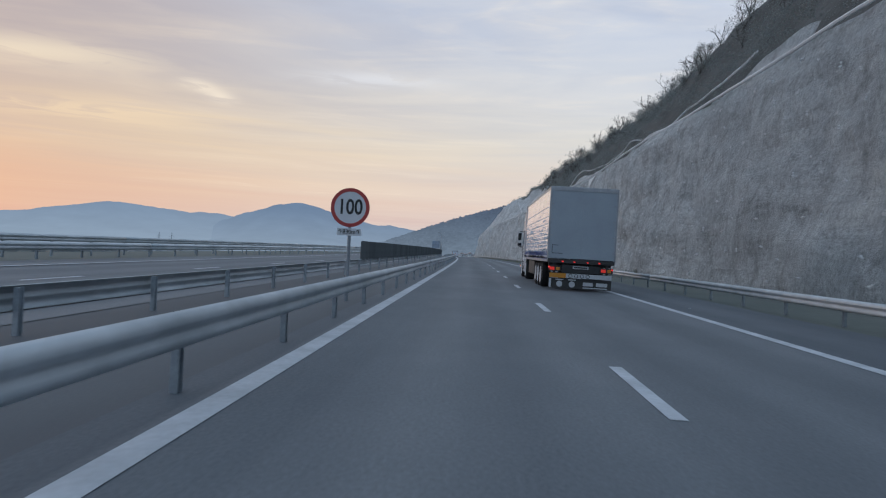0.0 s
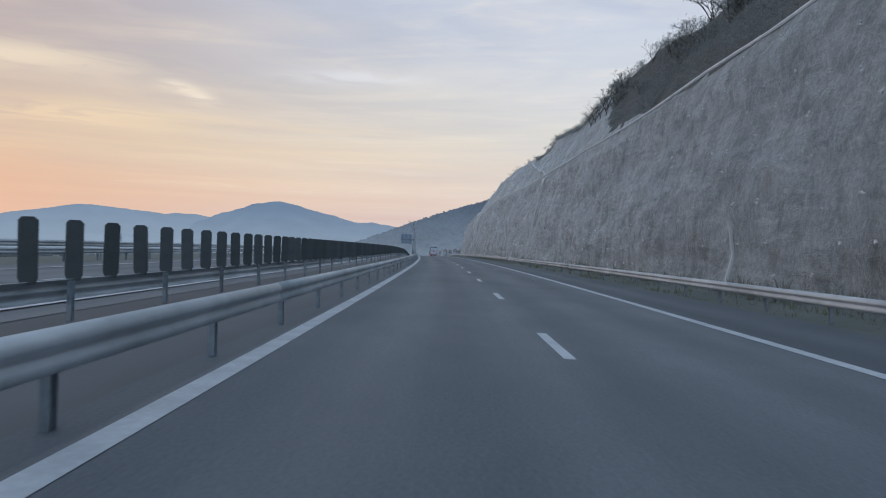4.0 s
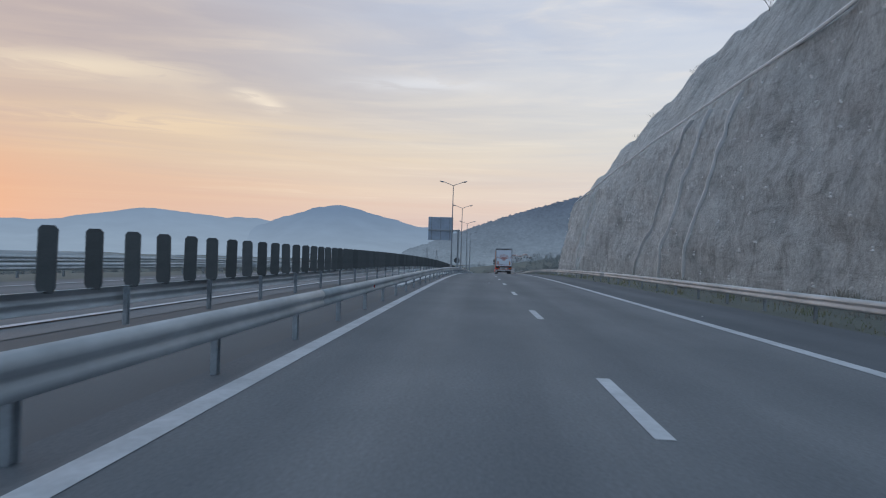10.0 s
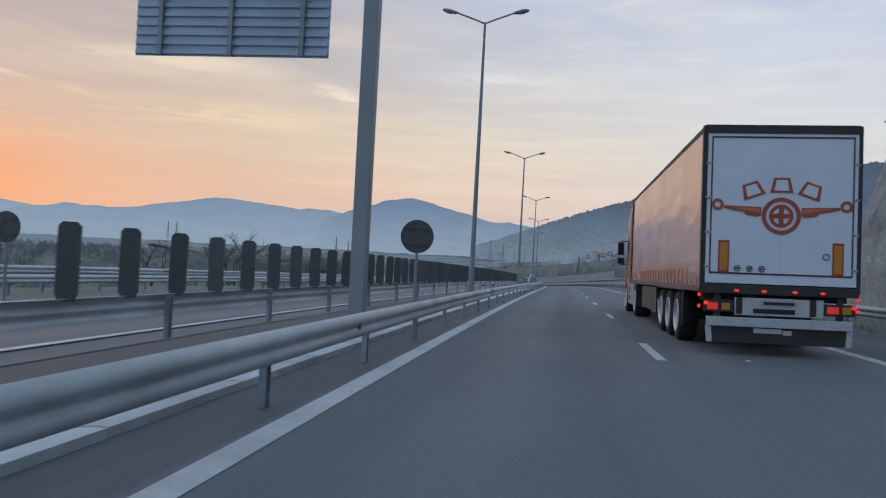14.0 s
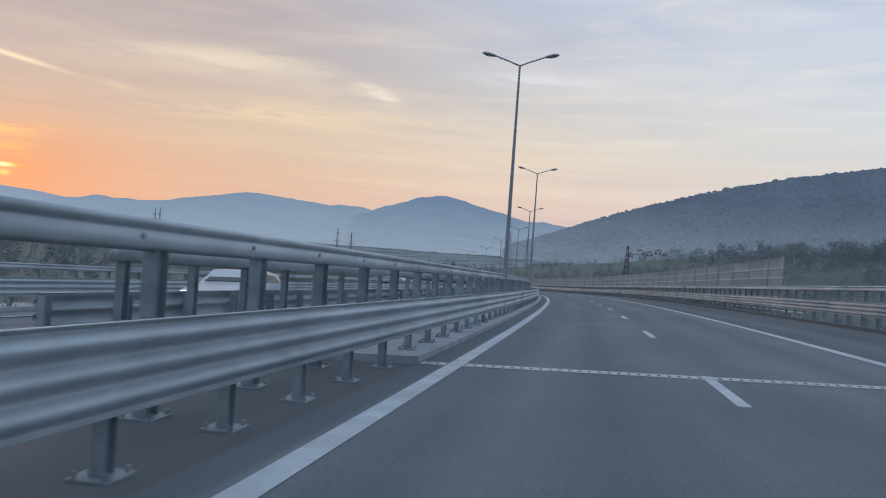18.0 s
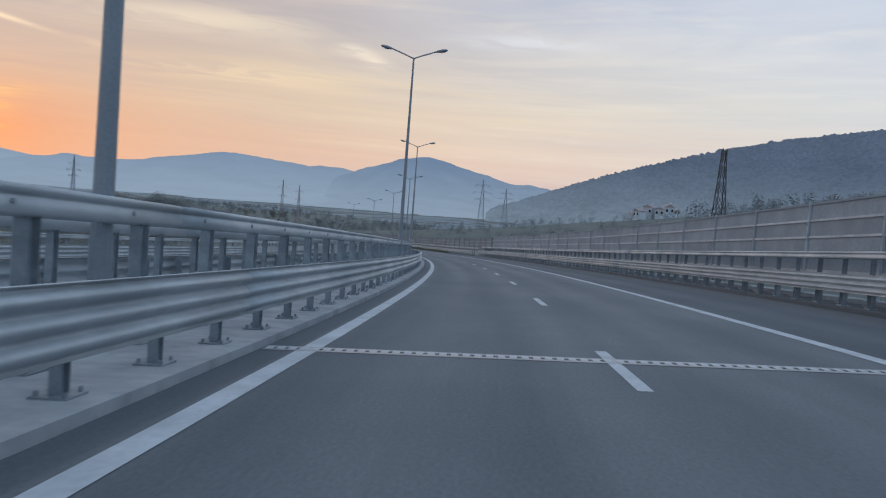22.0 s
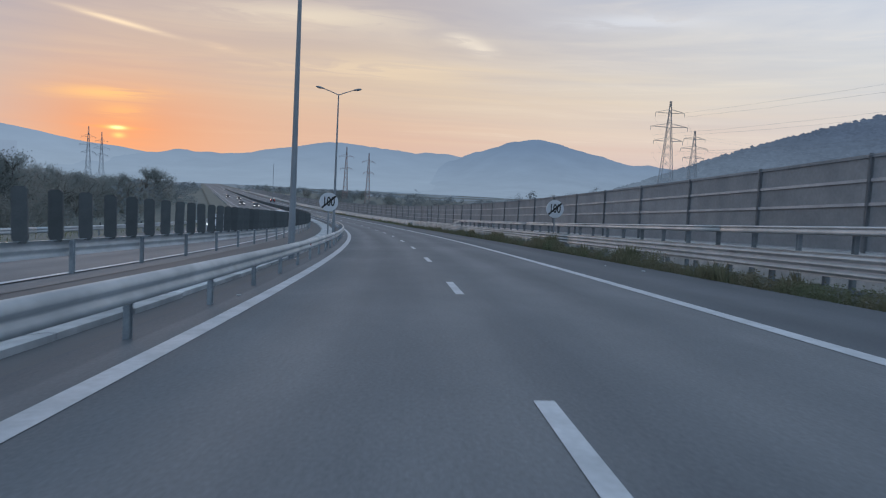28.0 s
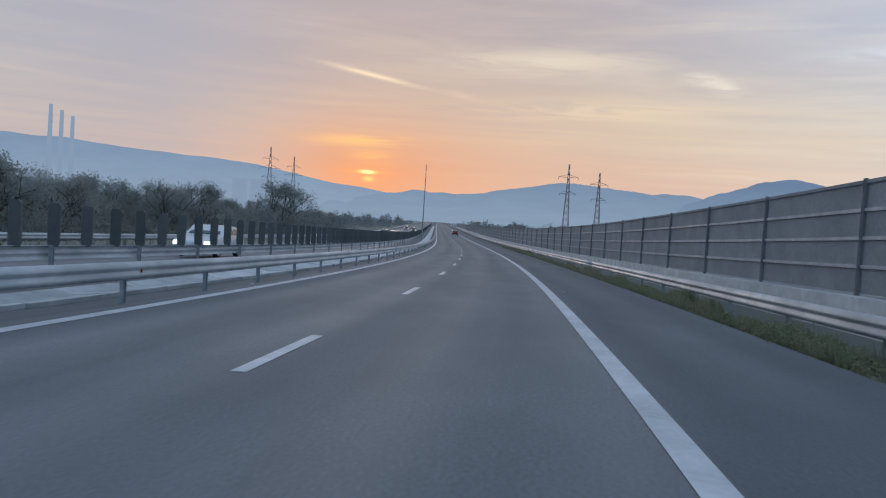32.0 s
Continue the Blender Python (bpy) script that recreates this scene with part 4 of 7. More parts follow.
def bridge_side(name, u_kerb, u_rail, u_high, face, s0, s1, low, high_z, label, posts, tall_posts, kerb="kerb", thick=0.13, high_end=None):
    """A kerb with a three-wave rail on plated posts and a high rail behind it; posts: (first, step)."""
    a, b = sorted((u_kerb, u_kerb - face * 1.9))
    if kerb:
        structure(name + "_kerb", mesh_of("kerb", *sweep([(a, -0.3), (a, 0.10), (b, 0.10), (b, -0.3)], max(s0, BRIDGE0), min(s1, BRIDGE1), 3.0), M[kerb]), "grey concrete bridge kerb", "kerb")
    part_rail = thing("bridge_rail", at((s0 + s1) / 2, u_rail), label, "bridge rail", "bridge rails")
    n = max(1, round((s1 - s0) / 40))

    def foot(s):
        return 0.10 if kerb and BRIDGE0 < s < BRIDGE1 else -0.03
    for k in range(n):
        p, q = s0 + (s1 - s0) * k / n, s0 + (s1 - s0) * (k + 1) / n
        part("beam", mesh_of("beam", *sweep(thrie_beam(u_rail, low[1], low[0], face), p, q - 0.004, 2.0), M["zinc"], True), part_rail)
    s = s0 + (posts[0] - s0) % posts[1]
    while s < s1:
        part("post", post_mesh(low[1] - 0.04 - foot(s), "plated"), part_rail, stand(s, u_rail - 0.06 * face, foot(s)))
        s += posts[1]
    top_end = high_end or s1
    high = thing("parapet_rail", at((s0 + s1) / 2, u_high), "high galvanised rail on tall posts along the bridge", "parapet rail", "bridge rails")
    for k in range(n):
        p, q = s0 + (top_end - s0) * k / n, s0 + (top_end - s0) * (k + 1) / n
        part("high_beam", mesh_of("high_beam", *sweep(high_beam(u_high, face, *high_z), p, q - 0.004, 2.0), M["zinc"], True), high)
    if high_end:
        part("sloping_beam", mesh_of("sloping_beam", *sweep(high_beam(u_high, face, *high_z), top_end, top_end + 7.5, 0.5, lambda s: -0.55 * smooth_step(top_end - 1, top_end + 8, s)), M["zinc"], True), high)
    s = s0 + (tall_posts[0] - s0) % tall_posts[1]
    while s < top_end:
        part("post", post_mesh(high_z[0] + 0.06 - foot(s), "wide" if thick > 0.15 else "plated"), high, stand(s, u_high - 0.01 * face, foot(s)))
        s += tall_posts[1]
    if u_high in (-5.65,):
        bm = bmesh.new()
        rod(bm, (0.07, 0, 0), (0.09, 0, 0), 0.028)
        bolt_me = mesh_from("bolt", bm, M["post"])
        s = s0 + 1.4
        while s < s1:
            part("bolt", bolt_me, high, stand(s, u_high, high_z[0] + 0.45 * (high_z[1] - high_z[0])))
            s += 2.23
    return high


bridge_side("bridge_median", -4.36, -4.72, -5.65, 1, BRIDGE0 - 14, BRIDGE1 + 6, (0.38, 0.98), (1.47, 1.76), "three-wave galvanised bridge rail bolted to a concrete kerb", (642.0, 1.715), (644.48, 2.23), thick=0.2)
bridge_side("bridge_oncoming", -8.35, -8.0, -7.1, -1, BRIDGE0 - 4, BRIDGE1 + 4, (0.40, 1.0), (1.38, 1.62), "three-wave galvanised rail of the opposite bridge", (551.0, 1.64), (551.18, 1.64))
# this kerb wears dark asphalt colour as painted shade under the rail
bridge_side("bridge_shoulder", 8.1, 8.45, 9.1, -1, BRIDGE0 - 18, BRIDGE1 + 10, (0.48, 1.0), (1.41, 1.64), "three-wave galvanised bridge rail beside the hard shoulder", (653.42, 1.50), (654.64, 1.595), kerb="shoulder")
bridge_side("shoulder", 7.4, 7.62, 8.45, -1, BRIDGE1 + 10, 889.0, (0.36, 0.85), (1.20, 1.40), "three-wave galvanised rail beside the grassy verge", (793.0, 2.3), (793.34, 2.3), kerb="", high_end=858.5)
bridge_side("bridge_far", -18.5, -18.9, -19.6, 1, BRIDGE0 - 4, BRIDGE1 + 4, (0.40, 1.0), (1.25, 1.45), "three-wave galvanised rail on the far edge of the bridge", (551.0, 2.0), (551.0, 2.0))
# the high rail swings down to its ground anchor at each end
for s_a, s_b in ((BRIDGE0 - 25, BRIDGE0 - 14), (BRIDGE1 + 17, BRIDGE1 + 6)):
    end = thing("rail_terminal", at(s_a, -5.65), "sloping end of the high bridge rail", "rail terminal", "bridge rails")
    part("sloping_beam", mesh_of("sloping_beam", *sweep(high_beam(-5.65, 1, 0.57, 0.86), min(s_a, s_b), max(s_a, s_b), 0.5, lambda s: 0.9 * smooth_step(s_a, s_b, s)), M["zinc"], True), end)
    for k in range(1, 8, 2):
        s = s_a + (s_b - s_a) * k / 8
        part("post", post_mesh(0.62 + 0.9 * smooth_step(0, 1, k / 8)), end, stand(s, -5.65, -0.03))


# ---------------------------------------------------------------- noise barrier
def noise_barrier(s0, s1, u, bottom, top, rows, first, bay, label, post_mat="steel_post", edge_mat="panel_rail", panel="panel"):
    """Panels in rows between posts; the posts stand every bay metres, one of them at first."""
    wall = thing("noise_barrier", at((s0 + s1) / 2, u), label, "noise barrier", "noise barriers")
    h = (top - bottom) / rows
    tall = top - bottom + 0.56
    post_me = mesh_from("post", boxes((-0.025, 0.05, -0.04, -0.03, 0, tall), (-0.025, 0.05, 0.03, 0.04, 0, tall), (-0.01, 0.01, -0.03, 0.03, 0, tall)), M[post_mat])
    k, a = 0, s0
    while a < s1 - 0.3:
        b = a + (first - a) % bay
        b = min(s1, b if b > a + 0.6 else b + bay)
        if k < 60:
            part("post", post_me, wall, stand(a, u - 0.03, bottom - 0.5))
            for j in range(rows):
                z0, z1 = bottom + j * h, bottom + (j + 1) * h
                part("panel", mesh_of("panel", *sweep([(u + 0.02, z0 + 0.03), (u + 0.12, z0 + 0.03), (u + 0.12, z1 - 0.025), (u + 0.02, z1 - 0.025)], a + 0.06, b - 0.06, 3.0), M[panel]), wall)
                part("panel_edge", mesh_of("panel_edge", *sweep([(u - 0.02, z1 - 0.045), (u + 0.14, z1 - 0.045), (u + 0.14, z1 + 0.03), (u - 0.02, z1 + 0.03)], a + 0.05, b - 0.05, 3.0), M[edge_mat if j < rows - 1 else panel]), wall)
            part("panel_edge", mesh_of("panel_edge", *sweep([(u - 0.005, bottom), (u + 0.13, bottom), (u + 0.13, bottom + 0.025), (u - 0.005, bottom + 0.025)], a + 0.05, b - 0.05, 3.0), M[edge_mat]), wall)
        else:
            part("panel", mesh_of("panel", *sweep([(u, bottom), (u + 0.12, bottom), (u + 0.12, top), (u, top)], a, b, 5.0), M[panel]), wall)
        k, a = k + 1, b
    return wall


noise_barrier(550, 737, 9.75, 0.43, 3.30, 5, 656.04, 4.9, "grey noise barrier panels between pale steel posts on the bridge edge", "panel_pale", "panel_pale", "panel_bridge")
noise_barrier(736, 889.2, 9.65, 0.81, 3.06, 4, 794.93, 5.36, "grey noise barrier panels in four rows between steel posts")
noise_barrier(889.25, 1400, 9.65, 0.71, 3.04, 4, 906.5, 5.92, "grey noise barrier panels in four rows on a concrete base")
for name, s0, s1, z in (("barrier_base", 736, 889.2, 0.77), ("barrier_base_far", 889.21, 1400, 0.67)):
    structure(name, mesh_of(name, *sweep([(9.35, -0.4), (9.35, z), (9.95, z + 0.03), (9.95, -0.4)], s0, s1, 3.0), M["concrete"]), "pale concrete base wall under the noise barrier", "base wall")
structure("bridge_edge", mesh_of("bridge_edge", *sweep([(9.55, -0.5), (9.55, 0.22), (9.9, 0.25), (9.95, -0.5)], 545, 737, 3.0), M["kerb"]), "grey outer edge of the bridge deck", "bridge edge")


# ---------------------------------------------------------------- rock cutting
CHANNELS = ((123.8, -4.6, 0.62), (243.8, -1.8, 0.42))    # drain chutes down the rock: place, lean, width


def cliff_shape(s, v):
    """u and z of the cutting: v 0..1 the rock face, 1..2 the berm and slope above it."""
    end = 1.0 - smooth_step(CLIFF1 - 28, CLIFF1 - 2, s)
    wob = 0.9 * noise.noise(Vector((s * 0.018, 3.1, 0)))
    if v <= 1:
        u = 13.4 + wob + 2.6 * v ** 1.2
        z = -0.3 + 13.9 * v
        rough = 0.8 * (noise.turbulence(Vector((s * 0.07, z * 0.13, 1.7)), 4, False) - 0.5) + 0.30 * noise.noise(Vector((s * 0.22, z * 0.30, 9.0)))
        rough += 0.16 * noise.noise(Vector((s * 0.55, z * 0.7, 4.0)))
        for place, lean, _ in CHANNELS:
            rough *= 1 - 0.9 * math.exp(-((s - place - lean * v) / 3.0) ** 2)
        u += rough * (0.35 + 0.65 * min(1, v * 5) * min(1, (1 - v) * 8 + 0.1))
        z = z * (0.12 + 0.88 * end) - 2.0 * (1 - end)
        return u + 10 * (1 - end) * v, z
    w = v - 1
    u = 16.0 + wob + 1.4 * min(1, w * 8) + 8.0 * max(0, w - 0.12)
    rise = 11.5 * (max(0, w - 0.12) / 0.88) ** 0.8
    hump = 1.0 + 0.16 * noise.noise(Vector((s * 0.012, 7.7, 0)))
    z = 13.6 + 0.1 * min(1, w * 8) + rise * hump + 1.5 * (noise.turbulence(Vector((s * 0.05, w * 3, 5.5)), 4, False) - 0.5) * min(1, w * 4)
    z = z * (0.12 + 0.88 * end) - 2.0 * (1 - end)
    return u + 10 * (1 - end), z


def slope_edge(s):
    """Row of the upper slope at which bare rock gives way to soil and brush."""
    return 3.0 + 1.6 * noise.noise(Vector((s * 0.04, 0.0, 8.0))) + 15 * smooth_step(200, 240, s)


def build_cliff():
    step, nv, nw = 1.25, 34, 16
    ss = np.arange(CLIFF0, CLIFF1 + 0.1, step)
    verts, faces = [], []
    vs = [k / nv for k in range(nv + 1)]
    for s in ss:
        verts += [at(s, *cliff_shape(s, v)) for v in vs]
    k = len(vs)
    for i in range(len(ss) - 1):
        for j in range(k - 1):
            a = i * k + j
            faces.append((a, a + 1, a + 1 + k, a + k))
    structure("rock_cutting", mesh_of("rock_cutting", verts, faces, M["rock"], True), "tall grey rock cutting held by anchors and mesh", "rock face")
    verts, faces = [], []
    ws = [1 + q / nw for q in range(nw + 1)]
    for s in ss:
        row = [at(s, *cliff_shape(s, v)) for v in ws]
        last = row[-1]
        row += [last + (last - row[0]).normalized() * 0 + Vector((math.cos(heading(s)) * 40, math.sin(heading(s)) * 40, 4.0)),
                Vector((last.x + math.cos(heading(s)) * 160, last.y + math.sin(heading(s)) * 160, last.z - 20))]
        verts += row
    k = len(ws) + 2
    for i in range(len(ss) - 1):
        for j in range(k - 1):
            a = i * k + j
            faces.append((a, a + 1, a + 1 + k, a + k))
    slope = mesh_of("upper_slope", verts, faces, M["rock"], True)
    slope.materials.append(M["soil"])
    for n, face in enumerate(slope.polygons):
        i, j = divmod(n, k - 1)
        face.material_index = 1 if j > slope_edge(ss[i]) else 0
    structure("upper_slope", slope, "brush-covered slope above the rock cutting", "slope")


build_cliff()


# ---------------------------------------------------------------- far hills
def ridge(name, material, az0, az1, dist, height, label, cx=0.0, cy=0.0, foot=-60.0, rough=10.0, grain=0.02, steps=420, near=0.8, steep=1.3):
    """A range of hills seen from (cx, cy): height(az) metres at dist, sloping down towards the valley."""
    verts, faces = [], []
    rows = 12
    for i in range(steps + 1):
        az = az0 + (az1 - az0) * i / steps
        h = height(az)
        for j in range(rows):
            f = j / (rows - 1)
            r = dist * (near + (1 - near) * f)
            x, y = cx - math.sin(radians(az)) * r, cy + math.cos(radians(az)) * r
            z = foot + (h - foot) * f ** steep
            z += rough * f * noise.turbulence(Vector((x * grain, y * grain, 0.3)), 5, False) * 0.6
            verts.append((x, y, z))
    for i in range(steps):
        for j in range(rows - 1):
            a = i * rows + j
            faces.append((a, a + rows, a + rows + 1, a + 1))
    tagged(new(name, mesh_of(name, verts, faces, material, True)), label, "hill", "", "structure")


def humps(az, base, *hills):
    return base + sum(a * math.exp(-((az - c) / w) ** 2) for c, a, w in hills)


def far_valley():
    """Woods and fields of the valley beyond the road, evening haze painted into their colour."""
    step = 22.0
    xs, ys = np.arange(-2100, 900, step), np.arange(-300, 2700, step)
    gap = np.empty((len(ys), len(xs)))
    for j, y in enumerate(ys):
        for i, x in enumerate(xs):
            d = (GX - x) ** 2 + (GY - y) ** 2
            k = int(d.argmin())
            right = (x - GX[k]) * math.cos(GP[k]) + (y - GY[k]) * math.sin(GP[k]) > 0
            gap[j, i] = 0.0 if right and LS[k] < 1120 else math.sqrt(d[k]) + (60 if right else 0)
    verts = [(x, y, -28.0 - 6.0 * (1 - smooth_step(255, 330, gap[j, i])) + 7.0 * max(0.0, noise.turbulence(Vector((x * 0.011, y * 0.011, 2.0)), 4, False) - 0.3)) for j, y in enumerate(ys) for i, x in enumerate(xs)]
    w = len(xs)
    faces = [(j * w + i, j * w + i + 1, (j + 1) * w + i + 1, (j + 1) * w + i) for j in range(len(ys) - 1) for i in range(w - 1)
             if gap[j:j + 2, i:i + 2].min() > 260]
    tagged(new("backdrop_valley", mesh_of("backdrop_valley", verts, faces, M["far_valley"], True)), "woods and fields on the far valley floor in painted haze", "valley", "", "structure")


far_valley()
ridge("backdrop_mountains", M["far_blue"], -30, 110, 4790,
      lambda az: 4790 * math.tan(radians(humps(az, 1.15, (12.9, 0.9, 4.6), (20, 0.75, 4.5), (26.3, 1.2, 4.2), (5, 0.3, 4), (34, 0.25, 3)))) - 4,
      "mountain range at dusk in painted blue haze", foot=-34, rough=26, grain=0.006, near=0.42, steep=4.5, steps=900)
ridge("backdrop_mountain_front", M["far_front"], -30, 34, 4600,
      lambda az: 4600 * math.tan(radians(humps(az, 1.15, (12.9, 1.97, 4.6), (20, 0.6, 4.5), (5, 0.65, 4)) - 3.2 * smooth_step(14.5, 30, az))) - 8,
      "nearer mountain with a rounded top, painted haze blue", foot=-34, rough=24, grain=0.007, near=0.42, steep=4.5, steps=700)
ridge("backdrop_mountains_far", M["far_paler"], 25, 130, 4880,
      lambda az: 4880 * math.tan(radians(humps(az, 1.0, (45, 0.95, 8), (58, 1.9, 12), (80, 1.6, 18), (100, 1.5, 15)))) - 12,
      "mountains farther off at dusk in paler painted haze", foot=-34, rough=16, grain=0.003, near=0.5, steep=4.5)
def hill_height(az):
    return 385 * math.tanh((10.2 - az) / 22) - 6 if az < 10 else -6


HILL = dict(cx=-36.0, cy=634.0, foot=-30.0, steep=1.3, near=0.8, dist=2500.0)
ridge("wooded_hill", M["hill_wood"], 10, -75, HILL["dist"], hill_height, "dark wooded hill rising beside the valley in painted haze", cx=HILL["cx"], cy=HILL["cy"], foot=HILL["foot"], rough=4, grain=0.02, steps=900)


def hill_crowns(count):
    """Crowns of the woods on the far hill: small uneven lumps, one object."""
    rng_ = random.Random(77)
    verts, faces = [], []
    for k in range(count):
        az, f = rng_.uniform(-52, 9.6), rng_.uniform(0.02, 1.0) ** 0.65
        r = HILL["dist"] * (HILL["near"] + (1 - HILL["near"]) * f)
        x, y = HILL["cx"] - math.sin(radians(az)) * r, HILL["cy"] + math.cos(radians(az)) * r
        z = HILL["foot"] + (hill_height(az) - HILL["foot"]) * f ** HILL["steep"] + 4 * f * noise.turbulence(Vector((x * 0.02, y * 0.02, 0.3)), 5, False) * 0.6
        if noise.noise(Vector((x * 0.004, y * 0.004, 3.3))) < -0.34 and f < 0.55:
            continue
        wide, tall = rng_.uniform(4.5, 9.0), rng_.uniform(3.5, 7.5)
        turn = rng_.uniform(0, 6.28)
        base = len(verts)
        ring = [(turn + 1.2566 * j, wide * rng_.uniform(0.7, 1.15)) for j in range(5)]
        verts.append((x, y, z - 3))
        verts += [(x + w * math.cos(a), y + w * math.sin(a), z + tall * rng_.uniform(0.25, 0.5)) for a, w in ring]
        verts.append((x + rng_.uniform(-1.5, 1.5), y + rng_.uniform(-1.5, 1.5), z + tall))
        for j in range(5):
            n = (j + 1) % 5
            faces += [(base, base + 1 + n, base + 1 + j), (base + 6, base + 1 + j, base + 1 + n)]
    tagged(new("hill_crowns", mesh_of("hill_crowns", verts, faces, M["hill_crown"], True)), "bare crowns of the woods on the far hill in painted haze", "woods", "", "stuff")


hill_crowns(21000)


# ---------------------------------------------------------------- street lamps
def street_lamp(where, height=12.7, arms=True, label="tall grey steel street lamp with two arms in the median"):
    lamp = thing("street_lamp", where, label, "street lamp", "median street lamps")
    bm = bmesh.new()
    rod(bm, (0, 0, 0), (0, 0, 0.03), 0.24, sides=12)
    rod(bm, (0, 0, 0.03), (0, 0, 1.4), 0.125, 0.12, 12)
    rod(bm, (0, 0, 1.4), (0, 0, height - 0.5), 0.115, 0.05, 12)
    hang_part(bm, "pole", "pole", lamp)
    if arms:
        for side in (-1, 1):
            bm = bmesh.new()
            pts = [(0, 0, height - 0.55), (0.5 * side, 0, height - 0.35), (1.25 * side, 0, height - 0.08)]
            for p, q in zip(pts, pts[1:]):
                rod(bm, p, q, 0.042, 0.036, 8)
            arm = hang_part(bm, "arm", "pole", lamp)
            bm = bmesh.new()
            m = Matrix.Translation((1.2 * side, 0, height - 0.09)) @ Matrix.Rotation(-0.2 * side, 4, "Y")
            prof = [(0, 0.04), (0.12, 0.09), (0.4, 0.13), (0.62, 0.10), (0.72, 0.03)]
            lathe(bm, [(x * side, r) for x, r in prof], 12, m @ Matrix.Diagonal((1, 1.3, 0.75, 1)))
            head = hang_part(bm, "lamp_head", "pole", lamp)
            bm = bmesh.new()
            lathe(bm, [(0.2 * side, 0.02), (0.3 * side, 0.09), (0.5 * side, 0.09), (0.6 * side, 0.02)], 10, m @ Matrix.Translation((0, 0, -0.05)) @ Matrix.Diagonal((1, 1.1, 0.6, 1)))
            hang_part(bm, "lens", "lens", head)
    return lamp


def hang_part(bm, name, material, parent, label="", smooth=False):
    """A part whose vertices are given in the frame of its thing (the topmost parent)."""
    bmesh.ops.recalc_face_normals(bm, faces=bm.faces[:])
    ob = new(name, mesh_from(name, bm, M[material], smooth))
    ob.parent = parent
    return tagged(ob, label)


# along the road, across it, height
LAMPS = [(391, -5.6, 12.7), (427.4, -5.5, 12.75), (465.6, -5.6, 12.7), (503.3, -5.6, 12.7), (540.7, -5.6, 12.7), (578.5, -5.6, 12.7), (617.1, -5.8, 12.7), (653.7, -5.65, 12.7),
         (693.3, -5.66, 12.7), (729.3, -4.98, 12.2), (764.3, -4.95, 12.0), (804.9, -4.8, 12.15), (844.1, -4.82, 12.25)]
made = {}
for s, u, tall in LAMPS:
    m = stand(s, u, -0.05, 2 * noise.noise(Vector((s, 0, 0))))
    if tall in made:
        copy_thing(made[tall], m)
    else:
        made[tall] = street_lamp(m, tall)
street_lamp(stand(1029, -6.1, -0.05), 14.2, False, "bare grey mast without arms in the median")
# masts along the oncoming road farther on
far_mast = thing("traffic_mast", stand(905, -24.0), "slim grey mast beyond the oncoming carriageway", "mast")
bm = bmesh.new()
rod(bm, (0, 0, -2), (0, 0, 3.2), 0.05, 0.04)
hang_part(bm, "pole", "pole", far_mast)


# ---------------------------------------------------------------- signs
def text_part(text, size, material, parent, m, label="", thick=0.004):
    c = bpy.data.curves.new("lettering", "FONT")
    c.body, c.size, c.extrude, c.align_x, c.align_y = text, size, thick, "CENTER", "CENTER"
    c.offset = size * 0.018
    c.materials.append(M[material])
    ob = new("lettering", c)
    ob.matrix_basis = m
    ob.parent = parent
    return tagged(ob, label)


FACING = Matrix.Rotation(radians(90), 4, "X")      # lettering upright, read from behind the sign's y axis


def disc(bm, r, y0, y1, sides=40, z=0.0, r_in=0.0):
    m = Matrix.Translation((0, 0, z)) @ Matrix.Rotation(radians(90), 4, "Z")
    if r_in:
        outer, inner = [], []
        for k in range(sides):
            a = 2 * math.pi * k / sides
            ca, sa = math.cos(a), math.sin(a)
            outer.append([bm.verts.new((r * ca, y, z + r * sa)) for y in (y0, y1)])
            inner.append([bm.verts.new((r_in * ca, y, z + r_in * sa)) for y in (y0, y1)])
        for k in range(sides):
            n = (k + 1) % sides
            bm.faces.new((outer[k][0], outer[n][0], inner[n][0], inner[k][0]))
            bm.faces.new((outer[n][1], outer[k][1], inner[k][1], inner[n][1]))
            bm.faces.new((outer[k][1], outer[n][1], outer[n][0], outer[k][0]))
            bm.faces.new((inner[k][0], inner[n][0], inner[n][1], inner[k][1]))
    else:
        lathe(bm, [(y0, r), (y1, r)], sides, m)
    return bm


def post_part(sign, z1, r=0.04, x=0.0):
    bm = bmesh.new()
    rod(bm, (x, 0.05, -0.1), (x, 0.05, z1), r, sides=10)
    return hang_part(bm, "post", "pole", sign)


def speed_sign(where, z):
    sign = thing("speed_limit_sign", where, "round white speed limit sign reading 100 with a red border", "road sign", "round road signs")
    post_part(sign, z + 0.42)
    hang_part(disc(bmesh.new(), 0.46, 0.0, 0.02, z=z), "disc", "white_sign", sign)
    hang_part(disc(bmesh.new(), 0.46, -0.008, -0.001, z=z, r_in=0.375), "border", "red_sign", sign, "red border ring")
    text_part("100", 0.43, "black_sign", sign, Matrix.Translation((0, -0.006, z)) @ Matrix.Diagonal((0.92, 1, 1.15, 1)) @ FACING, "black numerals 100")
    hang_part(boxes((-0.29, 0.29, 0.0, 0.02, z - 0.66, z - 0.49)), "distance_plate", "white_sign", sign, "white distance plate reading 830m")
    text_part("\u2191830m\u2191", 0.135, "black_sign", sign, Matrix.Translation((0, -0.006, z - 0.575)) @ FACING, "black letters 830m")
    return sign


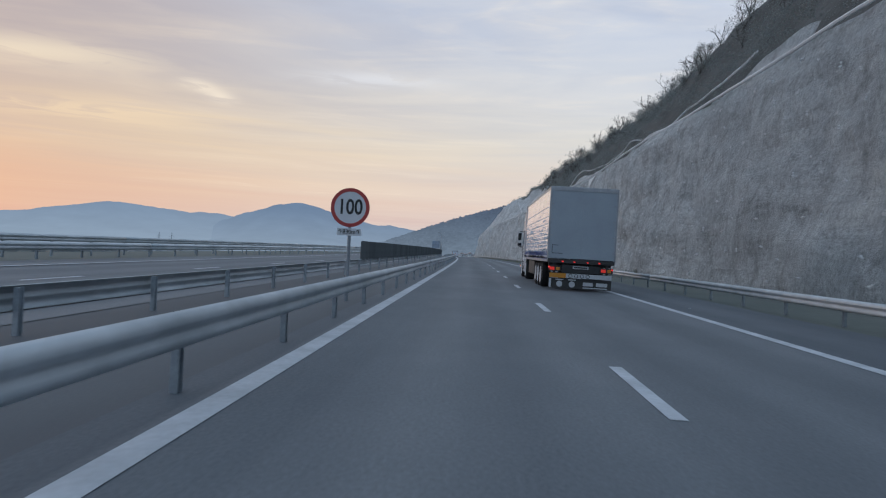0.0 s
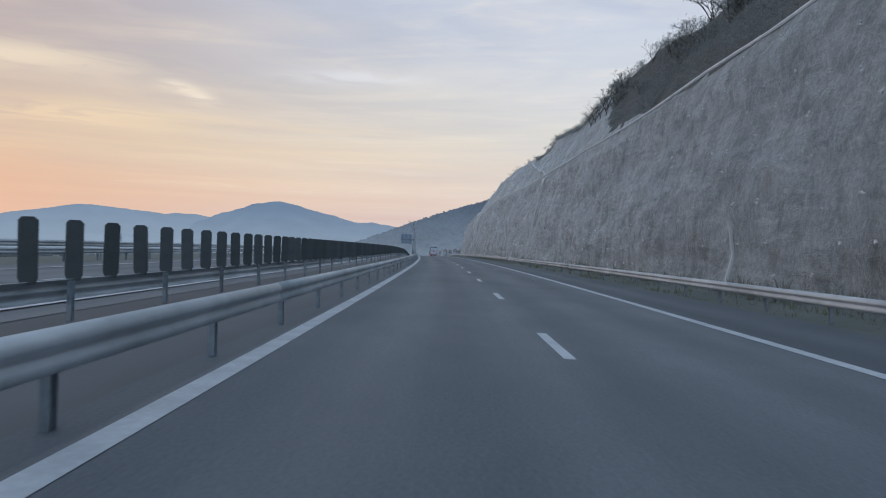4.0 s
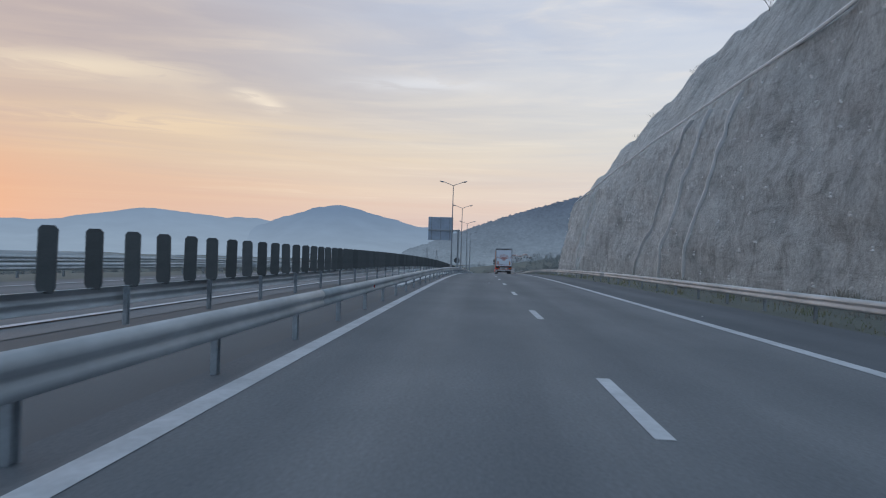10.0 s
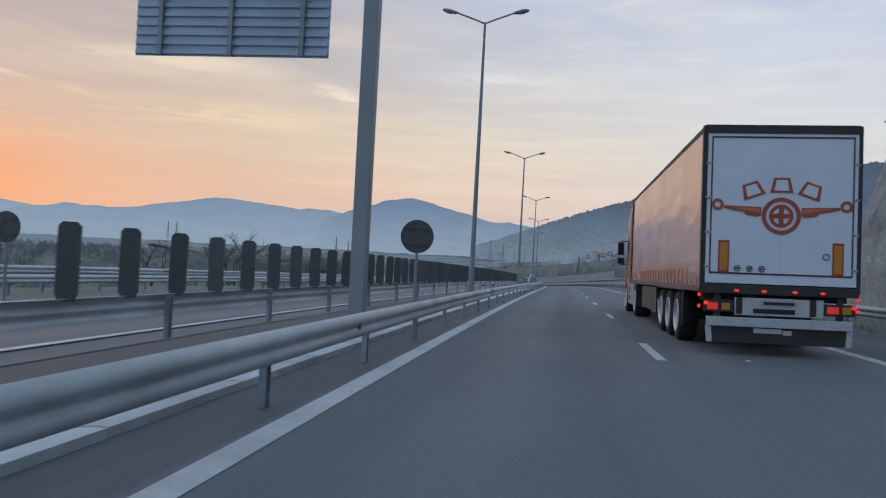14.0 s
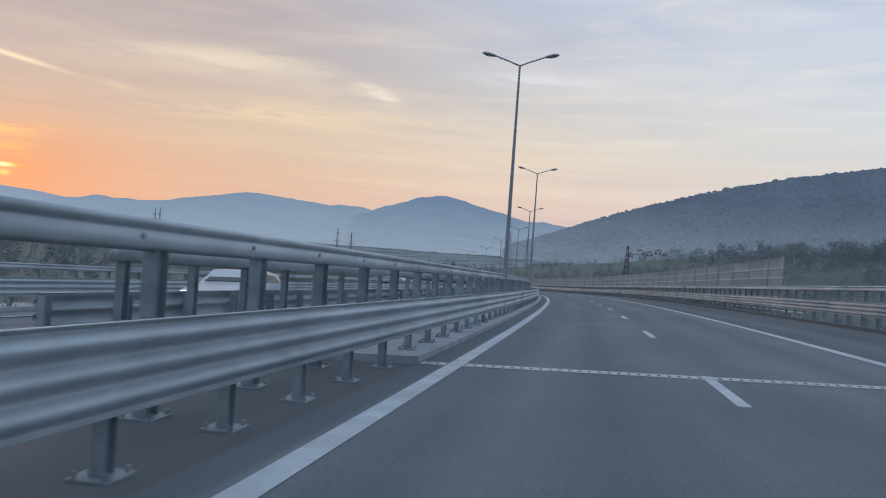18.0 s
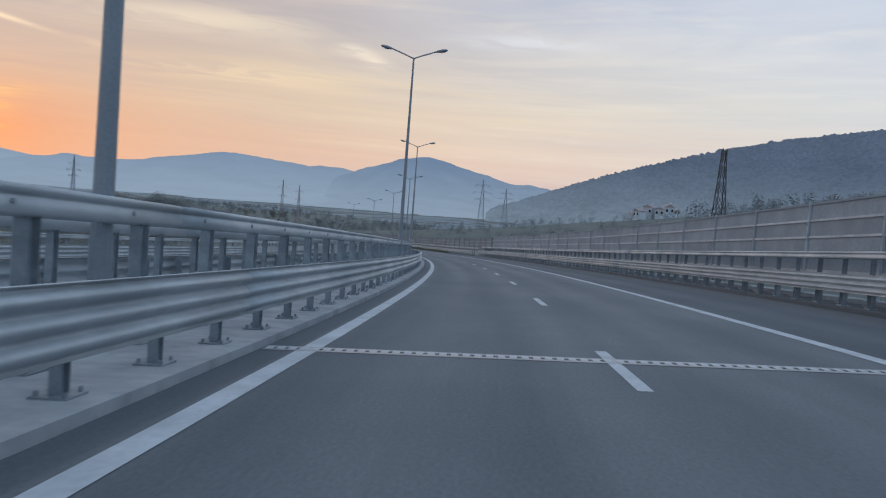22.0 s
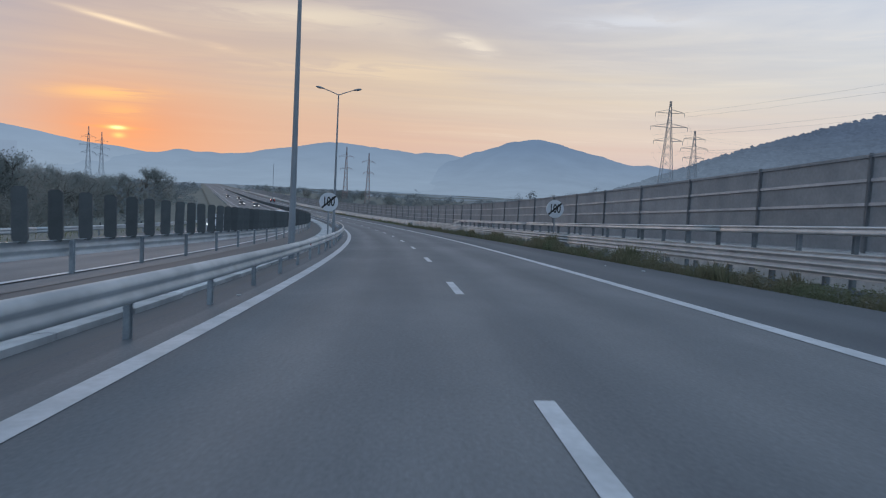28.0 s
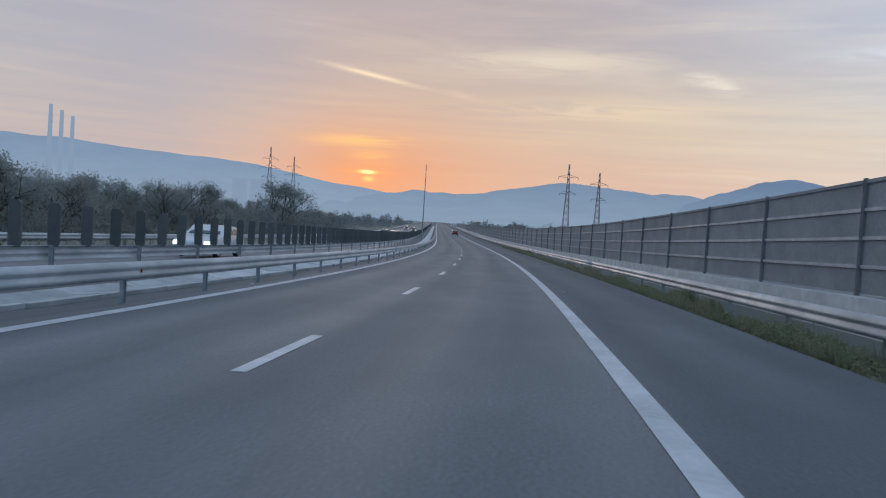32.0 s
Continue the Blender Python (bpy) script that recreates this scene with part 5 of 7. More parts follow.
def end_sign(where, z, r=0.6):
    sign = thing("end_of_limit_sign", where, "round pale sign with 100 struck through by a black bar", "road sign", "round road signs")
    post_part(sign, z + 0.4)
    hang_part(disc(bmesh.new(), r, 0.0, 0.02, z=z), "disc", "white_sign", sign)
    text_part("100", 0.60 * r / 0.6, "black_sign", sign, Matrix.Translation((0, -0.006, z)) @ Matrix.Diagonal((0.86, 1, 1.35, 1)) @ FACING, "black numerals 100")
    bm = bmesh.new()
    box(bm, -r * 0.97, r * 0.97, -0.012, -0.004, -0.045, 0.045, m=Matrix.Translation((0, 0, z)) @ Matrix.Rotation(radians(-42), 4, "Y"))
    hang_part(bm, "bar", "black_sign", sign, "black diagonal bar")
    return sign


def back_of_sign(where, z, r, label):
    sign = thing("road_sign_back", where, label, "road sign", "round road signs")
    post_part(sign, z + 0.3, 0.045)
    hang_part(disc(bmesh.new(), r, -0.02, 0.0, z=z), "disc", "signdark", sign)
    hang_part(boxes((-0.3, 0.3, -0.05, -0.02, z - 0.25, z - 0.2), (-0.3, 0.3, -0.05, -0.02, z + 0.2, z + 0.25)), "bracket", "signdark", sign)
    return sign


speed_sign(stand(20.32, -4.75, -0.03), 2.2)
end_sign(stand(815.1, -4.22, -0.03), 2.22, 0.45)
end_sign(stand(818.5, 7.6, -0.06), 2.2, 0.48)
back_of_sign(stand(415.5, -5.75, -0.03), 2.25, 0.48, "dark round back of a road sign on the median")
back_of_sign(stand(413.6, -17.3, -0.03), 2.1, 0.45, "dark round back of a road sign beyond the oncoming lanes")


def gantry_sign():
    g = thing("cantilever_sign", stand(407.7, -5.35, -0.03), "ribbed aluminium back of a motorway sign on a cantilever post", "road sign")
    bm = boxes((-0.14, 0.14, -0.14, 0.14, 0.0, 7.02), bevel=0.02)
    box(bm, -0.3, 0.3, -0.3, 0.3, 0.0, 0.05)
    hang_part(bm, "post", "pole", g)
    hang_part(boxes((-4.85, 0.28, -0.11, 0.11, 6.7, 6.94), bevel=0.02), "cantilever_arm", "pole", g)
    panel = hang_part(boxes((-4.85, -0.88, 0.20, 0.23, 5.25, 8.95)), "panel", "signback", g, "ribbed aluminium sign panel seen from behind")
    for k in range(20):
        z = 5.28 + k * 0.184
        hang_part(boxes((-4.83, -0.90, 0.15, 0.20, z, z + 0.07)), "rib", "signback", panel)
    for x in (-4.3, -2.85, -1.4):
        hang_part(boxes((x - 0.045, x + 0.045, 0.09, 0.15, 5.25, 8.95)), "upright", "pole", g)
    return g


gantry_sign()


# ---------------------------------------------------------------- on the rock cutting
def on_cliff(s, v, out=0.1):
    u, z = cliff_shape(s, v)
    return at(s, u - out, z)


def chute(s, width, label, lean=0.0, v1=1.0, out=0.12):
    """A drain that follows the rock from the berm down to the verge."""
    t = thing("drain_chute", on_cliff(s, 0.02), label, "drain", "drains on the rock face")
    verts, faces = [], []
    n = 44
    for k in range(n + 1):
        v = 0.03 + (v1 - 0.03) * k / n
        w = width * (1.0 if v < 0.90 or width < 0.4 else 1 + (v - 0.90) * 95) * (1 + 0.16 * noise.noise(Vector((s, v * 14, 0))))
        for d, o in ((-w / 2, 0.05), (-w * 0.36, out), (w * 0.36, out), (w / 2, 0.05), (w / 2, -0.5), (-w / 2, -0.5)):
            near = [cliff_shape(s + lean * v + d, min(0.99, max(0.0, v + q * 0.02))) for q in (-1, 0, 1)]
            verts.append(at(s + lean * v + d, min(p[0] for p in near) - o, near[1][1]))
    for k in range(n):
        for j in range(6):
            a, b = k * 6 + j, k * 6 + (j + 1) % 6
            faces.append((a, b, b + 6, a + 6))
    faces += [tuple(range(6))[::-1], tuple(n * 6 + j for j in range(6))]
    part("trough", mesh_of("trough", verts, faces, M["chute"]), t)


for place, lean, width in CHANNELS:
    chute(place, width, "pale concrete chute down the rock face with a funnel head", lean=lean, out=0.14)
for s, lean in ((274, -3), (340.4, -5.3), (347.3, -5.9), (358.5, -13), (404, -3), (409, -3)):
    chute(s, 0.19, "thin pale drain line down the rock face", lean=lean, v1=0.95, out=0.16)
chute(156.1, 0.16, "short pale drain at the foot of the rock face", lean=-1.5, v1=0.25)

# pale pipe along the edge of the berm, and a second one on the slope above
for name, v, s0, s1, r in (("berm_drain", 1.02, -80, 305, 0.11), ("berm_drain", 1.02, 309, 441, 0.11), ("slope_drain", 1.34, 60, 162, 0.09), ("slope_drain", 1.5, 243, 303, 0.09)):
    t = thing(name, on_cliff((s0 + s1) / 2, v), "pale drain channel along the top of the rock cutting", "drain", "drains on the rock face")
    bm = bmesh.new()
    pts = []
    for k in range(int((s1 - s0) / 2.5) + 1):
        s = s0 + k * 2.5
        vv = v
        if s0 == 243:
            vv = 1.10 + 0.0115 * (s - 243)
        elif v > 1.2:
            vv = 1.02 + 0.27 * smooth_step(162, 148, s)
        u, z = cliff_shape(s, vv)
        pts.append(at(s, u - 0.42, z + 0.30 + 0.24 * noise.noise(Vector((s * 0.06, v, 0)))))
    for p, q in zip(pts, pts[1:]):
        rod(bm, p, q, r, sides=6)
    part("channel", (bm, M["chute"]), t)

# anchor plates of the rock mesh, in staggered rows: a bright plate and the bolt that stands out of it
rnd = random.Random(4)
bm = bmesh.new()
for row in range(8):
    for k in range(170):
        s, v = -60 + (k + 0.5 * (row % 2)) * 2.95 + rnd.uniform(-0.6, 0.6), 0.06 + row * 0.122 + rnd.uniform(-0.035, 0.035)
        if s > 440 or v > 0.97 or rnd.random() < 0.22:
            continue
        p = on_cliff(s, v, 0.2)
        size = rnd.uniform(0.035, 0.07)
        m = Matrix.Translation(p) @ Matrix.Rotation(heading(s), 4, "Z") @ Matrix.Rotation(rnd.uniform(0, 3), 4, "X")
        box(bm, -0.05, 0.02, -size, size, -size * 0.8, size * 0.8, m=m)
        if rnd.random() < 0.7:
            box(bm, -0.06, 0.02, -0.04, 0.04, -0.03, 0.03, m=m @ Matrix.Translation((0, size * 2.2, size * 2.0)))
            box(bm, -0.13, -0.05, -0.015, 0.015, -0.015, 0.015, m=m)
tagged(new("rock_anchors", mesh_from("rock_anchors", bm, M["bolt"])), "small bright anchor plates dotted over the rock face", "anchor plates", "", "stuff")

# small roadside cabinet, lamp post and plate at the foot of the rock
cab = thing("roadside_cabinet", stand(120.4, 10.9, -0.06), "pale grey metal roadside cabinet on the verge", "cabinet")
hang_part(boxes((-0.35, 0.35, -0.25, 0.25, 0.0, 1.25), bevel=0.02), "body", "cream", cab)
hang_part(boxes((-0.31, 0.31, -0.27, -0.25, 0.12, 1.18)), "door", "cream", cab)
hang_part(boxes((-0.4, 0.4, -0.3, 0.3, 1.25, 1.31)), "lid", "alu", cab)
mast = thing("camera_mast", stand(120.9, 11.2, -0.06), "slim grey mast with two small lamp heads on the verge", "mast")
bm = bmesh.new()
rod(bm, (0, 0, 0), (0, 0, 4.6), 0.055, 0.04, 8)
hang_part(bm, "pole", "pole", mast)
for x, z in ((-0.35, 4.0), (-0.3, 3.6)):
    hang_part(boxes((x - 0.2, x + 0.3, -0.08, 0.08, z, z + 0.12), bevel=0.02), "lamp_head", "cream", mast)
plate = thing("marker_plate", stand(114.4, 11.0, -0.06), "small white marker plate on a post", "marker plate")
post_part(plate, 2.0, 0.035)
hang_part(boxes((-0.22, 0.22, 0.0, 0.015, 1.75, 2.1)), "plate", "white_sign", plate)
hang_part(boxes((-0.16, 0.16, -0.006, -0.001, 1.89, 1.96)), "bars", "black_sign", plate, "unreadable dark bar")


# ---------------------------------------------------------------- trucks
def wheel_part(parent, x, y, r=0.5, w=0.30, out=1, rim="rim"):
    m = Matrix.Translation((x, y, r))
    tyre = hang_part(lathe(bmesh.new(), [(-w * 0.04, r * 0.6), (-w / 2, r * 0.64), (-w / 2, r * 0.88), (-w * 0.38, r * 0.98), (0, r), (w * 0.38, r * 0.98), (w / 2, r * 0.88), (w / 2, r * 0.64), (w * 0.04, r * 0.6)], 28, m),
                     "wheel", "tyre", parent, "black rubber truck tyre", True)
    prof = [(w * 0.10, r * 0.22), (w * 0.16, r * 0.40), (w * 0.10, r * 0.46), (w * 0.20, r * 0.54), (w * 0.50, r * 0.60), (w * 0.54, r * 0.63), (w * 0.50, r * 0.655), (w * 0.3, r * 0.64)]
    ob = hang_part(lathe(bmesh.new(), [(a * out, b) for a, b in prof], 32, m), "rim", rim, tyre, "polished wheel rim", True)
    hang_part(lathe(bmesh.new(), [(a * w * out, b * r) for a, b in ((0.08, 0.24), (0.34, 0.22), (0.40, 0.18), (0.42, 0.05))], 20, m), "hub", "chassis", tyre, "dark wheel hub")
    bm = bmesh.new()
    for k in range(10):
        a = 2 * math.pi * k / 10
        c = m @ Vector((w * 0.15 * out, r * 0.335 * math.cos(a), r * 0.335 * math.sin(a)))
        rod(bm, c, c + Vector((0.075 * out, 0, 0)), 0.020, sides=6)
    hang_part(bm, "nuts", "alu", tyre)
    return ob


def curtain(bm, x, y0, y1, z0, z1, out, wave=0.012, nx=70, nz=14, seed=0.0, seams=()):
    """A side curtain with soft folds and pressed seams, more creased towards its foot."""
    g = []
    for i in range(nx + 1):
        row = []
        for j in range(nz + 1):
            f = j / nz
            y, z = y0 + (y1 - y0) * i / nx, z0 + (z1 - z0) * f
            d = wave * (noise.noise(Vector((y * 0.5, z * 2.6, seed))) + 0.5 * noise.noise(Vector((y * 1.7, z * 5.0, seed + 3))))
            if seams:
                d += wave * 1.1 * (1 - f) ** 1.5 * noise.noise(Vector((y * 3.2, z * 11.0, seed + 7)))
                d -= sum(0.013 * math.exp(-((z - q - 0.02 * noise.noise(Vector((y * 0.8, q, 1)))) / 0.013) ** 2) for q in seams)
            row.append(bm.verts.new((x + out * (0.03 + d), y, z)))
        g.append(row)
    for i in range(nx):
        for j in range(nz):
            bm.faces.new((g[i][j], g[i + 1][j], g[i + 1][j + 1], g[i][j + 1]))


def lorry(where, label, c):
    """An articulated lorry: rear doors at y = 0, the cab ahead."""
    t = thing("articulated_lorry", where, label, "lorry", "lorries")
    L, half, low, top = 13.6, 1.27, 1.22, 3.98
    body = hang_part(boxes((-half + 0.03, half - 0.03, 0.06, L - 0.06, low + 0.02, top - 0.04)), "trailer_body", c["roof"], t)
    hang_part(boxes((-half, half, 0.0, L, top - 0.10, top + 0.02), bevel=0.015), "roof", c["roof"], t)
    for side in (-1, 1):
        bm = bmesh.new()
        curtain(bm, side * (half - 0.02), 0.12, L - 0.12, low + 0.26 if c["hem"] else low, top - 0.10, side, c["wave"], seed=side * 2.0, nx=60, nz=150 if c["hem"] else 30,
                seams=(1.62, 1.78, 1.95, 2.12, 2.32, 2.56, 2.84, 3.2) if c["hem"] else ())
        hang_part(bm, "side_curtain", c["curtain"], t, c["curtain_label"], True)
        bm = bmesh.new()
        curtain(bm, side * (half - 0.018), 0.12, L - 0.12, low - 0.06, low + 0.26 if c["hem"] else low + 0.30, side, 0.03, nz=8, seed=5 + side)
        hang_part(bm, "curtain_hem", c["hem"] or c["curtain"], t, "", True)
        if c["hem"]:
            bm = bmesh.new()
            curtain(bm, side * (half - 0.006), 0.12, L - 0.12, low + 0.045, low + 0.10, side, 0.03, nz=2, seed=5 + side)
            hang_part(bm, "hem_stripe", "cream", t, "pale stripe along the hem", True)
        strap_me = mesh_from("strap", boxes((-0.012, 0.012, -0.025, 0.025, low - 0.10, low + 0.26)), M[c["strap"]])
        buckle_me = mesh_from("buckle", boxes((-0.02, 0.02, -0.03, 0.03, low - 0.02, low + 0.08)), M["rubber" if c["hem"] else "alu"])
        for k in range(24):
            for name, me in (("strap", strap_me), ("buckle", buckle_me)):
                ob = new(name, me)
                ob.location = (side * (half + 0.02), 0.4 + k * 0.56, 0)
                ob.parent = t
        hang_part(boxes((side * half - 0.03, side * half + 0.03, 0.1, L - 0.1, low - 0.14, low - 0.04)), "side_rail", c["rail"], t)
        for y in (0.05, L - 0.05):
            hang_part(boxes((side * half - 0.035, side * half + 0.035, y - 0.06, y + 0.06, low - 0.1, top)), "corner_post", c["frame"], t)
    # rear doors
    for side in (-1, 1):
        door = hang_part(boxes((0.001 * side, (half - 0.04) * side, -0.03, 0.02, low + 0.02, top - 0.14), bevel=0.006), "rear_door", c["door"], t, c["door_label"])
        bars = bmesh.new()
        for x in (0.38, 0.85):
            rod(bars, (x * side, -0.06, low + 0.05), (x * side, -0.06, top - 0.2), 0.016, sides=6)
        if c["bars"]:
            hang_part(bars, "lock_bar", "alu", door)
        else:
            bars.free()
        for z in (1.5, 2.1, 2.7, 3.3):
            hang_part(boxes(((half - 0.13) * side, (half - 0.015) * side, -0.045, -0.028, z, z + 0.04)), "hinge", "alu", door)
        hang_part(boxes(((half - 0.038) * side, half * side, -0.034, 0.06, low - 0.06, top - 0.06)), "rear_frame", c["rim"], t)
    hang_part(boxes((-half, half, -0.045, 0.06, top - 0.14, top - 0.04)), "rear_header", c["rim"], t)
    hang_part(boxes((-half, half, -0.05, 0.1, low - 0.16, low), bevel=0.01), "rear_sill", "chassis", t)
    # chassis, underrun bar, lights
    hang_part(boxes((-0.5, -0.38, 0.1, L - 1.2, 0.82, 1.1), (0.38, 0.5, 0.1, L - 1.2, 0.82, 1.1), (-0.5, 0.5, 2.0, 2.12, 0.85, 1.0), (-0.5, 0.5, 5.0, 5.12, 0.85, 1.0),
                    (-1.2, 1.2, 8.0, 8.1, 0.95, 1.08), (-1.2, 1.2, 0.3, 0.4, 0.95, 1.08)), "chassis_frame", "chassis", t)
    bumper = hang_part(boxes((-1.18, 1.18, -0.06, 0.06, 0.50, 0.66), bevel=0.012), "underrun_bar", c["bumper"], t)
    for side in (-1, 1):
        hang_part(boxes((side * 1.0 - 0.05, side * 1.0 + 0.05, 0.0, 0.08, 0.62, 1.06)), "bracket", "chassis", bumper)
        lb = hang_part(boxes((side * 0.98 - 0.25, side * 0.98 + 0.25, -0.03, 0.05, 0.74, 0.94), bevel=0.015), "tail_lamp", "rubber", t)
        hang_part(boxes((side * 0.98 - 0.20, side * 0.98 - 0.02, -0.04, -0.028, 0.78, 0.90)), "red_lens", "red_dim", lb, "glowing red lens")
        hang_part(boxes((side * 0.98 + 0.04, side * 0.98 + 0.18, -0.04, -0.028, 0.78, 0.90)), "amber_lens", "amber", lb)
        hang_part(boxes((side * 1.2 - 0.03, side * 1.2 + 0.03, -0.07, -0.02, 0.86, 0.92)), "marker_lamp", "red_light", t)
        if c["reflectors"]:
            hang_part(boxes((side * 0.93 - 0.09, side * 0.93 + 0.09, -0.042, -0.033, 1.42, 1.98)), "reflector_board", "red_sign", t)
            hang_part(boxes((side * 0.93 - 0.065, side * 0.93 + 0.065, -0.048, -0.043, 1.46, 1.94)), "amber_board", "amber", t, "amber reflective board")
    bm = bmesh.new()
    for x in (-0.7, -0.25, 0.25, 0.7):
        box(bm, x - 0.035, x + 0.035, -0.065, -0.05, 1.1, 1.14)
    hang_part(bm, "sill_lamps", "red_light", t)
    hang_part(boxes((-0.72, 0.72, -0.03, 0.02, 0.70, 1.0)), "lamp_board", c["board"], t)
    hang_part(boxes((-0.30, 0.30, -0.042, -0.032, 0.86, 0.97)), "number_plate", "plate", t)
    hang_part(boxes((-0.25, 0.25, -0.047, -0.043, 0.89, 0.94)), "plate_bars", "black_sign", t)
    c["rear"](t)
    # trailer wheels, mudguards, side boxes
    for y in (3.0, 4.3, 5.6):
        for side in (-1, 1):
            wheel_part(t, side * 1.07, y, 0.52, 0.38, side)
        hang_part(boxes((-0.9, 0.9, y - 0.06, y + 0.06, 0.46, 0.58)), "axle", "chassis", t)
    for side in (-1, 1):
        hang_part(boxes((side * 1.22 - 0.02, side * 1.22 + 0.02, 2.32, 2.40, 0.35, 1.05), (side * 1.07 - 0.2, side * 1.07 + 0.2, 2.3, 6.3, 1.06, 1.09)), "mudguard", "rubber", t)
        hang_part(boxes((side * 1.24 - 0.02, side * 1.24 + 0.02, 6.6, 10.1, 0.42, 1.04), bevel=0.01), "side_skirt", c["skirt"], t)
        for y in (6.4, 8.0, 9.5):
            hang_part(boxes((side * 1.27 - 0.012, side * 1.27 + 0.012, y - 0.06, y + 0.06, 1.09, 1.13)), "side_marker", "amber_light", t)
    # tractor: axles, tank fairing, cab
    y0 = L - 1.9
    for side in (-1, 1):
        wheel_part(t, side * 1.02, y0 + 0.6, 0.52, 0.5, side)
        wheel_part(t, side * 1.08, y0 + 4.3, 0.52, 0.34, side)
        hang_part(boxes((side * 1.05 - 0.24, side * 1.05 + 0.24, y0 - 0.08, y0 + 1.25, 1.07, 1.11), (side * 1.05 - 0.24, side * 1.05 + 0.24, y0 - 0.1, y0 - 0.06, 0.35, 1.11)), "drive_mudguard", "rubber", t)
        hang_part(boxes((side * 1.16 - 0.08, side * 1.16 + 0.08, y0 + 1.35, y0 + 3.6, 0.34, 1.06), bevel=0.03), "side_fairing", c["fairing"], t)
        hang_part(boxes((side * 1.245 - 0.01, side * 1.245 + 0.01, y0 + 2.85, y0 + 3.15, 0.48, 0.66), (side * 1.245 - 0.01, side * 1.245 + 0.01, y0 + 2.85, y0 + 3.15, 0.76, 0.94)), "step", "rubber", t)
        hang_part(boxes((side * 0.85 - 0.2, side * 0.85 + 0.2, y0 - 0.05, y0 + 0.0, 0.66, 0.84), bevel=0.01), "tractor_tail_lamp", "red_light", t, "glowing red tail lamp")
    hang_part(boxes((-0.45, -0.33, y0 - 0.2, y0 + 4.6, 0.7, 0.95), (0.33, 0.45, y0 - 0.2, y0 + 4.6, 0.7, 0.95)), "tractor_frame", "chassis", t)
    fy0, fy1 = y0 + 3.1, y0 + 5.3
    bm = bmesh.new()
    side_line = [(fy0, 0.95), (fy0 + 0.6, 0.95), (fy0 + 0.7, 1.12), (fy1 - 0.55, 1.12), (fy1 - 0.42, 0.5), (fy1, 0.5), (fy1 + 0.03, 1.3), (fy1 - 0.08, 2.0), (fy1 - 0.42, 3.0), (fy1 - 0.75, 3.45), (fy0 + 0.5, 3.78), (fy0, 3.82)]
    left = [bm.verts.new((-1.22, y, z)) for y, z in side_line]
    right = [bm.verts.new((1.22, y, z)) for y, z in side_line]
    bm.faces.new(left)
    bm.faces.new(right[::-1])
    for k in range(len(side_line)):
        n = (k + 1) % len(side_line)
        bm.faces.new((left[k], right[k], right[n], left[n]))
    bmesh.ops.recalc_face_normals(bm, faces=bm.faces[:])
    bmesh.ops.bevel(bm, geom=[e for e in bm.edges], offset=0.05, segments=2, profile=0.6, affect="EDGES", clamp_overlap=True)
    cabin = hang_part(bm, "cab", c["cab"], t, c["cab_label"])
    for side in (-1, 1):
        bm = bmesh.new()
        pts = [(fy0 + 1.05, 1.95), (fy1 - 0.25, 1.85), (fy1 - 0.52, 2.62), (fy0 + 1.05, 2.66)]
        vs = [[bm.verts.new((side * x, y, z)) for y, z in pts] for x in (1.215, 1.232)]
        bm.faces.new(vs[0])
        bm.faces.new(vs[1])
        for k in range(4):
            bm.faces.new((vs[0][k], vs[0][(k + 1) % 4], vs[1][(k + 1) % 4], vs[1][k]))
        hang_part(bm, "side_window", "glass", cabin)
        hang_part(boxes((side * 1.222 - 0.008, side * 1.222 + 0.008, fy0 + 0.95, fy0 + 0.98, 1.2, 2.75), (side * 1.222 - 0.008, side * 1.222 + 0.008, fy1 - 0.22, fy1 - 0.2, 1.2, 1.85),
                        (side * 1.222 - 0.008, side * 1.222 + 0.008, fy0 + 0.95, fy1 - 0.2, 1.17, 1.2)), "door_seam", "rubber", cabin)
        hang_part(boxes((side * 1.235 - 0.012, side * 1.235 + 0.012, fy0 + 1.12, fy0 + 1.32, 1.60, 1.66)), "door_handle", "rubber", cabin)
        hang_part(boxes((side * 1.2 - 0.04, side * 1.2 + 0.04, fy0 - 0.75, fy0 + 0.02, 1.15, 3.7), bevel=0.03), "side_deflector", c["deflector"], t)
        mir = hang_part(boxes((side * 1.42 - 0.12, side * 1.42 + 0.12, fy1 - 0.18, fy1 - 0.02, 2.12, 2.62), (side * 1.42 - 0.13, side * 1.42 + 0.13, fy1 - 0.2, fy1 - 0.02, 1.78, 2.02), bevel=0.025), "mirror", c["mirror"], t)
        hang_part(boxes((side * 1.42 - 0.095, side * 1.42 + 0.095, fy1 - 0.19, fy1 - 0.183, 2.16, 2.58), (side * 1.42 - 0.1, side * 1.42 + 0.1, fy1 - 0.21, fy1 - 0.203, 1.81, 1.99)), "mirror_glass", "glass", mir)
        bm = bmesh.new()
        rod(bm, (side * 1.2, fy1 - 0.3, 2.66), (side * 1.42, fy1 - 0.1, 2.66), 0.025)
        rod(bm, (side * 1.2, fy1 - 0.3, 1.74), (side * 1.42, fy1 - 0.1, 1.76), 0.025)
        hang_part(bm, "mirror_arm", "rubber", t)
        arch = bmesh.new()
        for k in range(9):
            a = math.pi * k / 8
            a2 = math.pi * (k + 1) / 8
            if k < 8:
                rod(arch, (side * 1.2, y0 + 4.3 + 0.66 * math.cos(a), 0.55 + 0.62 * math.sin(a)), (side * 1.2, y0 + 4.3 + 0.66 * math.cos(a2), 0.55 + 0.62 * math.sin(a2)), 0.045, sides=6)
        hang_part(arch, "wheel_arch", c["arch"], cabin)
